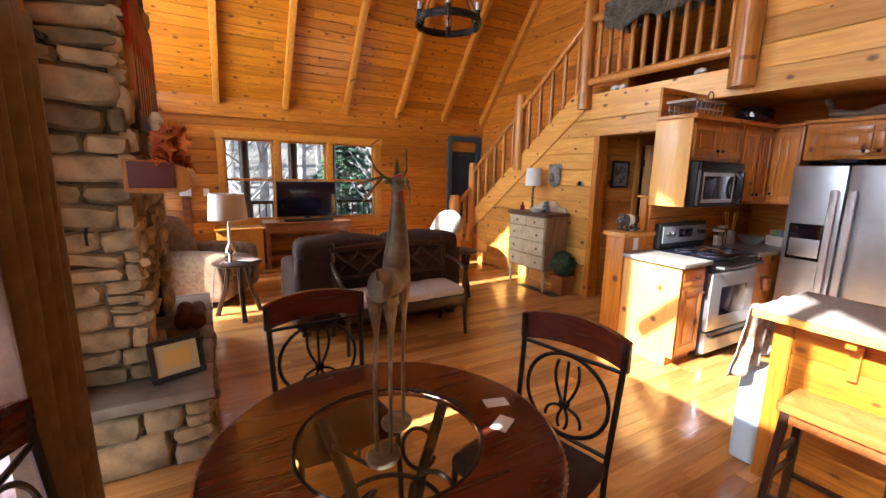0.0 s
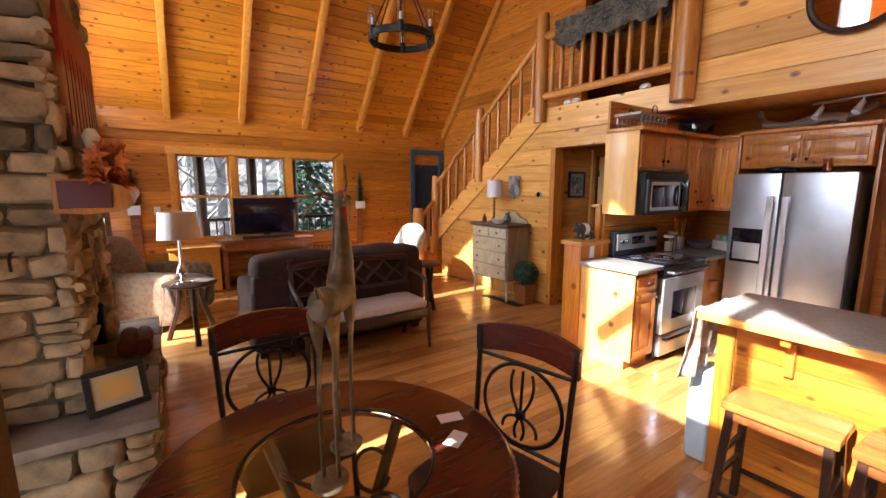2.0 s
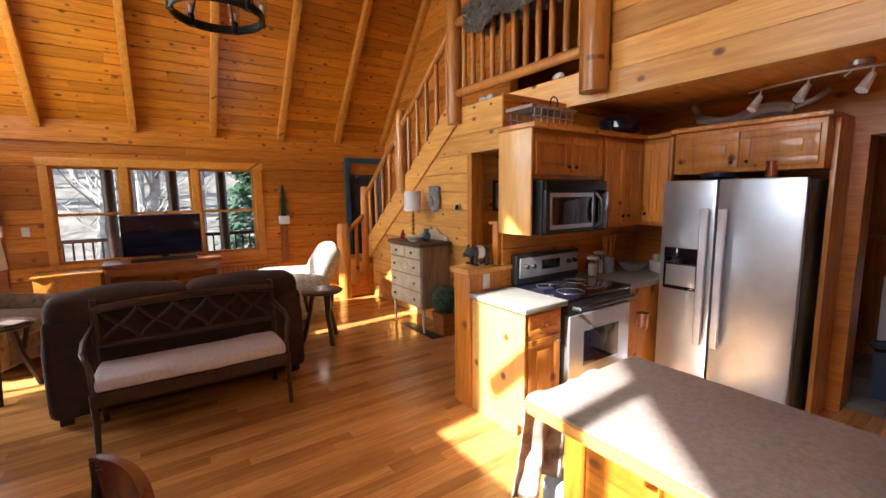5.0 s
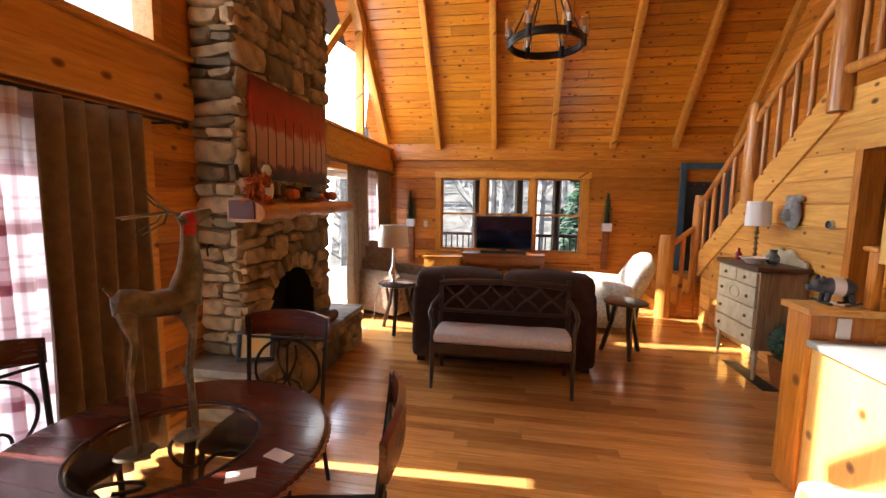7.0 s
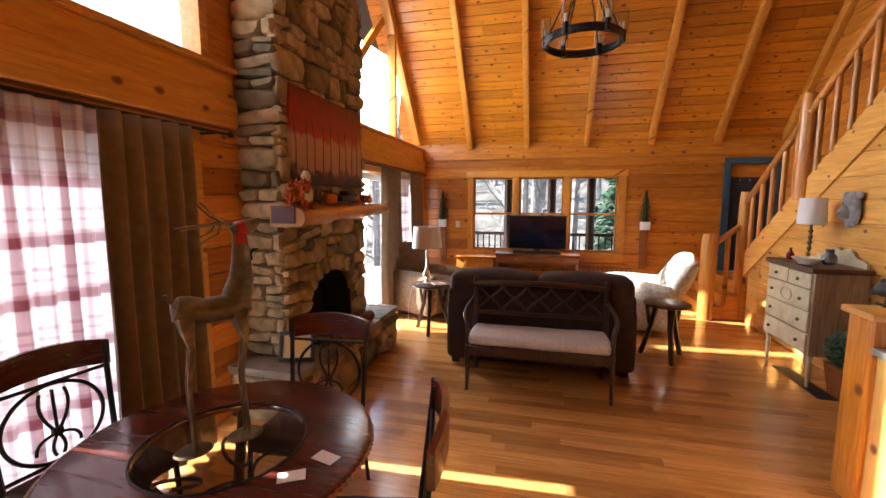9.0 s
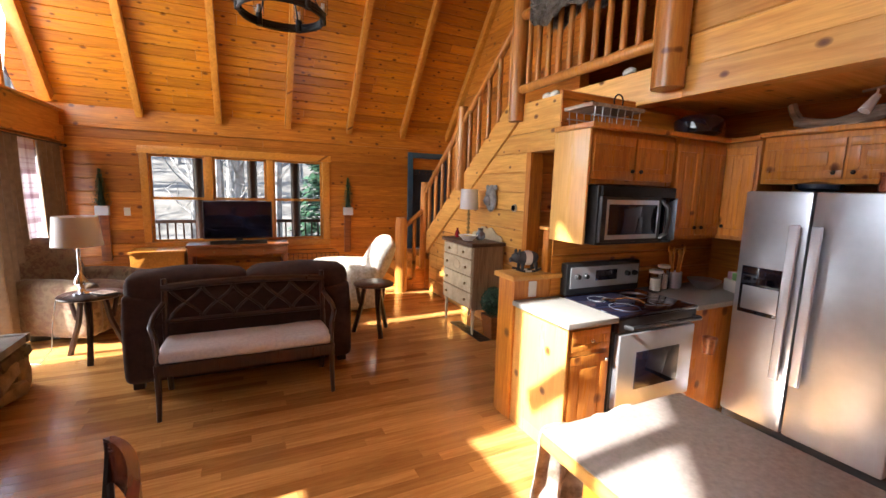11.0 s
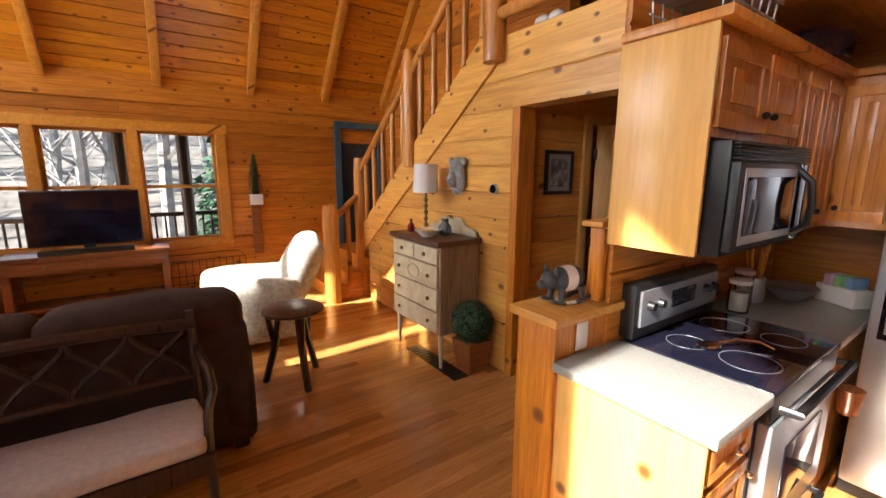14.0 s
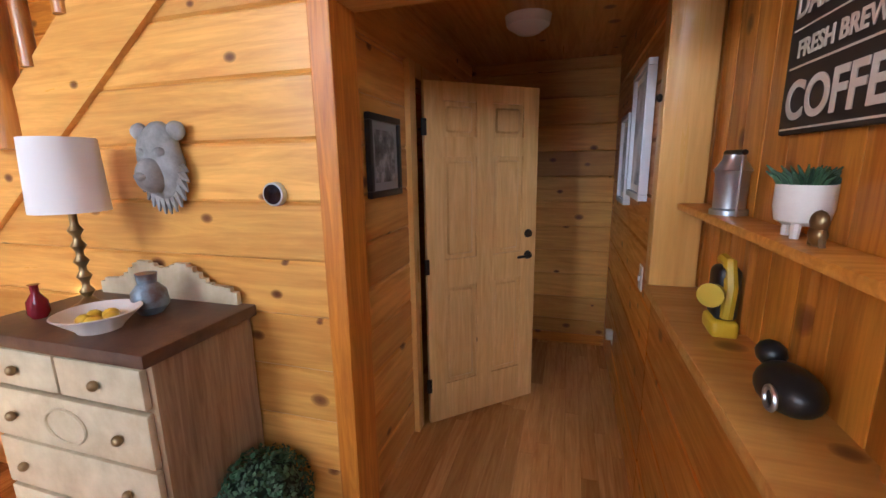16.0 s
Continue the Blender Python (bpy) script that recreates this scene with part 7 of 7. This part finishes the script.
for k in range(9):
    y = -0.54 + k * 0.135 + rr.uniform(-0.03, 0.03)
    bm = B()
    tube(bm, [(0.0155, y, -0.27), (0.0155, y + 0.01, -0.05), (0.0155, y + 0.03 * rr.uniform(-1, 1), 0.14)], lambda f: 0.006 * (1 - 0.6 * f), 5)
    part("painted_trunk", bm, plain("trunk_paint", (0.06, 0.02, 0.015), 0.6), t)
bm = B(); lathe(bm, [(0.03, 0), (0.05, 0.03), (0.05, 0.10), (0.025, 0.16), (0.04, 0.22), (0.02, 0.26)], seg=16); solo("owl_figurine", bm, cream_paint, "pale carved figurine on the mantel", "figurine", (-0.02, 2.86, 1.642))
bm = B(); tube(bm, [(0, 0.10 * math.cos(a), 0.02 + 0.10 * math.sin(a)) for a in np.linspace(0.1, 3.0, 14)], lambda f: 0.02 * (0.3 + f * 0.7), 8); solo("horn", bm, mottled("horn", [(0.3, (0.05, 0.03, 0.02)), (0.7, (0.2, 0.13, 0.08))], 8, 0.4, 0.1), "curved brown horn on the mantel", "horn", (-0.01, 3.02, 1.642), 20)
orange = plain("pumpkin_orange", (0.50, 0.12, 0.012), 0.5)
for y, s in ((3.20, 0.06), (3.70, 0.045), (3.95, 0.06)):
    t = thing("pumpkin", (0.0, y, 1.642), "small orange pumpkin on the mantel", "pumpkin", group="mantel pumpkins")
    bm = B()
    for k in range(8):
        a = k * math.tau / 8
        blob(bm, (s * 0.5 * math.cos(a), s * 0.5 * math.sin(a), s * 0.75), (s * 0.55, s * 0.55, s * 0.75), sub=2)
    part("body", bm, orange, t)
    bm = B(); tube(bm, [(0, 0, s * 1.3), (0.01, 0, s * 1.9)], 0.008, 6); part("stem", bm, dark_wood, t)
solo("toy_truck", boxes([((-0.05, -0.14, 0.02), (0.05, 0.14, 0.07)), ((-0.045, -0.02, 0.07), (0.045, 0.09, 0.12))], 0.012), plain("dark_truck", (0.02, 0.022, 0.03), 0.4), "small dark truck ornament on the mantel", "ornament", (-0.0, 3.47, 1.642))
lv, lf = [], []
rr = random.Random(8)
for _ in range(46):
    c = Vector((rr.uniform(-0.02, 0.11), 2.60 + rr.uniform(-0.03, 0.10), 1.66 + rr.uniform(-0.05, 0.14)))
    d = Vector((rr.uniform(-1, 1), rr.uniform(-1, 1), rr.uniform(-1, 1))).normalized()
    u = d.orthogonal(); w = d.cross(u)
    k = len(lv)
    lv.append(c)
    for i in range(10):
        a = i * math.tau / 10
        q = 0.045 if i % 2 == 0 else 0.02
        lv.append(c + u * q * math.cos(a) + w * q * math.sin(a) + d * 0.01 * (i % 2))
    lf += [(k, k + 1 + i, k + 1 + (i + 1) % 10) for i in range(10)]
me = bpy.data.meshes.new("maple_leaves"); me.from_pydata([tuple(q) for q in lv], [], lf); me.materials.append(mottled("autumn_leaf", [(0.35, (0.42, 0.06, 0.01)), (0.65, (0.60, 0.17, 0.02))], 14, 0.7, 0.1, island=True, vary=0.3))
tagged(new("maple_leaves", me), "orange artificial maple leaves at the mantel end", "leaf garland", kind="stuff")
ft = framed("photo_frame", (-0.03, 2.66, 0.545), 0.27, 0.23, 0, black_plastic, plain("gold_print", (0.55, 0.30, 0.07), 0.5), "black frame with a gold print on the hearth", plain("tan_mat", (0.45, 0.33, 0.16), 0.7), turn=18)
ft.matrix_basis = pose(-0.02, 2.66, 0.54, -18, 0, 18)
for k, (x, z) in enumerate(((-0.02, 0.49), (0.07, 0.485))):
    bm = B(); tube(bm, [(x, 3.42 + f * 0.42, z + 0.008 * math.sin(f * 5 + k)) for f in np.linspace(0, 1, 7)], lambda f: 0.055 + 0.006 * math.sin(f * 9 + k), 10)
    solo("firewood_log", bm, mottled("log_bark", [(0.3, (0.05, 0.018, 0.01)), (0.7, (0.14, 0.05, 0.025))], 12, 0.9, 0.6), "split red-brown log on the hearth", "firewood", group="logs on the hearth")
for x, y in ((0.02, 2.98), (0.06, 3.12)):
    bm = B(); lathe(bm, [(0.035, 0), (0.045, 0.01), (0.05, 0.05), (0.045, 0.05), (0.03, 0.008)], seg=20); solo("glass_dish", bm, clear_glass, "small glass candle dish on the hearth", "dish", (x, y, H[3] + 0.004), group="glass dishes")
bm = B(); tube(bm, [(CH[0] - 0.2, 2.64, 1.30), (CH[0] - 0.2, 2.60, 1.30), (CH[0] - 0.2, 2.57, 1.27), (CH[0] - 0.2, 2.58, 1.22)], 0.007, 6); solo("wall_hook", bm, iron, "iron hook on the chimney side", "hook")
bm = B(); tube(bm, [(CH[0] - 0.02, 4.16, 1.36), (CH[0] - 0.02, 4.24, 1.36), (CH[0] - 0.02, 4.28, 1.33), (CH[0] - 0.02, 4.27, 1.39)], 0.006, 6); solo("wall_hook", bm, iron, "iron hook on the chimney side", "hook")


# ---- on the dining table ----
def deer():
    """One carved shape on thin legs, with wire antlers; faces local +x."""
    bm = B()
    z = 0.52
    steps = lambda rs: (lambda f: rs[min(len(rs) - 1, int(f * (len(rs) - 1) + 0.01))])
    tube(bm, [(-0.135, 0, z + 0.02), (-0.12, 0, z + 0.02), (-0.085, 0, z + 0.005), (-0.03, 0, z - 0.002), (0.03, 0, z + 0.0), (0.075, 0, z + 0.005), (0.105, 0, z + 0.02), (0.12, 0, z + 0.03)], steps((0.02, 0.046, 0.058, 0.047, 0.050, 0.060, 0.050, 0.02)), 14)
    tube(bm, [(0.07, 0, z), (0.085, 0, z + 0.06), (0.098, 0, z + 0.12), (0.10, 0, z + 0.19), (0.10, 0, z + 0.26), (0.098, 0, z + 0.31)], steps((0.056, 0.052, 0.043, 0.034, 0.028, 0.024)), 12)
    tube(bm, [(0.07, 0, z + 0.31), (0.09, 0, z + 0.318), (0.12, 0, z + 0.327), (0.155, 0, z + 0.342), (0.175, 0, z + 0.352)], steps((0.016, 0.03, 0.028, 0.017, 0.009)), 12)
    tube(bm, [(-0.125, 0, z + 0.045), (-0.15, 0, z + 0.075)], lambda f: 0.014 * (1 - 0.6 * f), 6)
    for x in (-0.095, 0.082):
        for s in (-1, 1):
            tube(bm, [(x, s * 0.026, z - 0.01), (x + 0.004, s * 0.028, z - 0.07), (x + 0.014, s * 0.028, z - 0.13), (x - 0.004, s * 0.028, z - 0.26), (x + 0.008, s * 0.028, 0.012)], steps((0.034, 0.022, 0.010, 0.0075, 0.009)), 8)
        lathe(bm, [(0.062, 0.0), (0.066, 0.004), (0.06, 0.010)], (x, 0, 0), 24)
    for s in (-1, 1):
        tube(bm, [(0.085, s * 0.02, z + 0.335), (0.04, s * 0.04, z + 0.345), (-0.03, s * 0.065, z + 0.335), (-0.10, s * 0.08, z + 0.325)], lambda f: 0.0055 - 0.0025 * f, 6)
        tube(bm, [(0.05, s * 0.037, z + 0.345), (0.01, s * 0.06, z + 0.37), (-0.035, s * 0.07, z + 0.42)], lambda f: 0.005 - 0.002 * f, 6)
        tube(bm, [(0.03, s * 0.042, z + 0.343), (0.015, s * 0.07, z + 0.31), (-0.05, s * 0.085, z + 0.27)], lambda f: 0.005 - 0.002 * f, 6)
        blob(bm, (0.078, s * 0.034, z + 0.33), (0.012, 0.02, 0.01), sub=2)
    m = mottled("aged_bronze_paint", [(0.3, (0.07, 0.058, 0.036)), (0.55, (0.18, 0.15, 0.095)), (0.75, (0.36, 0.32, 0.23))], 14, 0.3, 0.25, metal=0.5)
    for v in bm.verts:
        v.co.y *= 0.8
        if v.co.z > z + 0.05:
            v.co.z -= 0.12 * min(v.co.z - z - 0.05, 0.25)
    ob = solo("deer_statue", bm, m, "slender bronze-painted deer statue with wire antlers and red band", "statue", (0.66, 1.13, 0.752), 54)
    ob.data.materials.append(plain("red_band", (0.42, 0.012, 0.012), 0.5))
    for f in ob.data.polygons:
        c = f.center
        if c.z > z + 0.255 and 0.085 < c.x < 0.118 and abs(c.y) < 0.05:
            f.material_index = 1


deer()
for x, y, turn in ((1.03, 1.02, 30), (1.09, 1.14, -15)):
    solo("card", boxes([((-0.045, -0.028, 0), (0.045, 0.028, 0.0015))]), paper, "white business card on the dining table", "card", (x, y, 0.7515), turn, group="cards on the table")
# loft odds
for y in (3.5, 3.62, 2.6):
    bm = B(); blob(bm, (0, 0, 0.035), (0.07, 0.04, 0.035), 0.01, 12, 2)
    solo("shoe", bm, white_ceramic, "pale shoe at the edge of the loft floor", "shoe", (X_E + 0.06, y, 2.625), 80, group="shoes in the loft")
# ---- floor boards and the ground outside ----
def floor_boards():
    r = random.Random(11)
    near, rest_v, rest_f = [], [], []
    y = Y_S
    while y < Y_N:
        x = -0.5 - r.uniform(0, 0.8)
        while x < 7.6:
            x2 = x + r.uniform(0.7, 1.5)
            a, b = max(x, -0.5), min(x2, 7.6)
            if b - a > 0.03 and not (a > 5.9 and y < 1.3):
                near.append((a, b, y, min(y + 0.083, Y_N)))
            x = x2
        y += 0.083
    flat = lambda u, z, o: (u, z, -0.012 + o)
    pick = [q for q in near if 1.2 < (q[0] + q[1]) / 2 < 3.6 and 0.9 < q[2] < 5.2]
    chosen = set(pick[:300])
    for q in near:
        if q in chosen:
            me = board_mesh(flat, q[0], q[1], q[2], q[3], 0.012, floor_wood, 0.0012)
            ob = new("board", me)
            ob.parent = floor
        else:
            k = len(rest_v)
            c = 0.0012
            rest_v += [(q[0], q[2], -0.0015), (q[1], q[2], -0.0015), (q[1], q[3], -0.0015), (q[0], q[3], -0.0015), (q[0] + c, q[2] + c, 0), (q[1] - c, q[2] + c, 0), (q[1] - c, q[3] - c, 0), (q[0] + c, q[3] - c, 0)]
            rest_f += [(k, k + 1, k + 5, k + 4), (k + 1, k + 2, k + 6, k + 5), (k + 2, k + 3, k + 7, k + 6), (k + 3, k, k + 4, k + 7), (k + 4, k + 5, k + 6, k + 7)]
    me = bpy.data.meshes.new("boards")
    me.from_pydata(rest_v, [], rest_f)
    me.materials.append(floor_wood_rest)
    ob = new("boards", me)
    ob.parent = floor
    tagged(ob, kind="stuff")


floor_wood_rest = wood("oak_floor_rest", (0.46, 0.20, 0.055), (0.66, 0.335, 0.105), 0, 0.2, 0.0, island=True, vary=0.34, coat=0.5)
floor_boards()
floor_laundry = structure("floor_laundry", boxes([((5.82, Y_S, -0.011), (7.4, 1.3, 0.001))]), mortar, "grey tile floor of the laundry")
for i in range(4):
    for j in range(6):
        x, y = 5.825 + i * 0.395, Y_S + 0.005 + j * 0.361
        part("tile", boxes([((x, y, 0.001), (x + 0.388, y + 0.354, 0.005))], 0.0015), tile, floor_laundry)

litter = mottled("leaf_litter", [(0.3, (0.07, 0.062, 0.052)), (0.7, (0.19, 0.175, 0.15))], 1.2, 0.95, 0.4)
bm = B()
n = 60
grid = []
for i in range(n + 1):
    row = []
    for j in range(n + 1):
        x, y = -150 + 300 * i / n, -150 + 300 * j / n
        d = max(0, y - 14)
        z = -1.2 + 0.30 * min(d, 60) + 0.8 * noise.noise((x * 0.05, y * 0.05, 0)) * min(1, d / 8)
        row.append(bm.verts.new((x, y, z)))
    grid.append(row)
for a, b in zip(grid, grid[1:]):
    for j in range(n):
        bm.faces.new((a[j], b[j], b[j + 1], a[j + 1]))
structure("ground", bm, litter, "wooded ground covered in dry leaf litter", True)
structure("porch_floor", boxes([((-3.2, Y_N + 0.2, -0.2), (6.5, Y_N + 2.4, -0.06))]), drift, "weathered porch deck")
structure("porch_floor", boxes([((-3.2, Y_S - 1, -0.2), (-0.72, Y_N + 0.19, -0.06))]), drift, "weathered porch deck")
structure("porch_roof", boxes([((-1.0, Y_N + 0.55, 2.35), (6.5, Y_N + 2.5, 2.45))]), dark_wood, "dark porch roof")
for x in (0.95, 1.95, 2.82, -0.2):
    bm = B(); rod(bm, (x, Y_N + 2.3, -0.06), (x, Y_N + 2.3, 2.35), 0.10, seg=10)
    solo("porch_post", bm, dark_wood, "dark round log post of the porch", "post", group="porch posts")
rail = thing("porch_railing", (0, Y_N + 2.3, 0), "dark wooden porch railing with slim balusters", "railing")
part("top_rail", boxes([((-1.0, -0.04, 0.86), (6.0, 0.04, 0.93))], 0.008), dark_wood, rail)
part("bottom_rail", boxes([((-1.0, -0.03, 0.08), (6.0, 0.03, 0.14))], 0.008), dark_wood, rail)
bal = mesh_of("baluster", boxes([((-0.015, -0.015, 0.14), (0.015, 0.015, 0.86))]), dark_wood)
for i in range(48):
    ob = new("baluster", bal); ob.parent = rail; ob.matrix_basis = pose(-0.9 + i * 0.14, 0, 0)

bark = mottled("grey_bark", [(0.3, (0.16, 0.15, 0.14)), (0.7, (0.38, 0.36, 0.34))], 5, 0.95, 0.4)


def bare_tree(seed):
    r = random.Random(seed)
    t = thing("tree", (0, 0, 0), "bare grey winter tree on the wooded slope", "tree", group="winter woods")
    h = r.uniform(9, 14)
    bm = B()
    lean = (r.uniform(-0.6, 0.6), r.uniform(-0.6, 0.6))
    pts = [(lean[0] * f + 0.15 * noise.noise((f * 4, seed, 0)), lean[1] * f, h * f - 0.6) for f in np.linspace(0, 1, 10)]
    tube(bm, pts, lambda f: 0.16 * (1 - 0.85 * f), 7)
    part("trunk", bm, bark, t)
    bm = B()
    for _ in range(26):
        f = r.uniform(0.15, 0.95)
        p = Vector((lean[0] * f, lean[1] * f, h * f - 0.6))
        a = r.uniform(0, math.tau)
        L = r.uniform(0.8, 2.6) * (1.15 - f)
        d = Vector((math.cos(a), math.sin(a), r.uniform(0.3, 0.9)))
        q = p + d * L * 0.5 + Vector((0, 0, 0.1))
        e = p + d * L + Vector((0, 0, 0.4 * L))
        tube(bm, [p, q, e], lambda g: 0.045 * (1 - 0.8 * g), 4)
        for _ in range(4):
            g = r.uniform(0.3, 1)
            s = p + (e - p) * g
            tube(bm, [s, s + Vector((r.uniform(-1, 1), r.uniform(-1, 1), r.uniform(0, 1))) * 0.7], lambda g: 0.016 * (1 - 0.6 * g), 3)
    part("crown", bm, bark, t)
    return t


r = random.Random(5)
kinds = [bare_tree(s) for s in range(5)]
spots = []
for i in range(85):
    y = r.uniform(12, 42)
    x = 1.8 + (y - 0) * r.uniform(-0.75, 0.75)
    spots.append((x, y))
for i in range(24):
    spots.append((r.uniform(-60, -34), r.uniform(3, 50)))
for i, (x, y) in enumerate(spots):
    m = pose(x, y, -1.2 + 0.30 * max(0, y - 14), 0, 0, r.uniform(0, 360))
    if i < 5:
        kinds[i].matrix_basis = m
    else:
        copy_thing(kinds[i % 5], m)


def evergreen(at, h):
    t = thing("evergreen_tree", at, "green evergreen tree beyond the porch", "tree")
    bm = B(); rod(bm, (0, 0, 0), (0, 0, h), 0.14, 0.02, 8); part("trunk", bm, bark, t)
    v, f = [], []
    rr = random.Random(2)
    for _ in range(5200):
        z = h * (0.08 + 0.9 * rr.random() ** 1.2)
        a = rr.uniform(0, math.tau)
        rad = (1 - z / h) * 1.9 * (0.35 + 0.65 * rr.random()) * (0.8 + 0.4 * noise.noise((math.cos(a) * 2, math.sin(a) * 2, z)))
        c = Vector((rad * math.cos(a), rad * math.sin(a), z - 0.2 * rad))
        s = rr.uniform(0.05, 0.13)
        k = len(v)
        d = Vector((math.cos(a), math.sin(a), -0.4)).normalized() * s * 1.8
        w = Vector((-math.sin(a), math.cos(a), rr.uniform(-0.6, 0.6))) * s
        v += [c - w, c + d, c + w]
        f.append((k, k + 1, k + 2))
    me = bpy.data.meshes.new("crown"); me.from_pydata(v, [], f); me.materials.append(leaf)
    ob = new("crown", me); ob.parent = t


evergreen((4.3, 14.0, -1.2), 7.0)
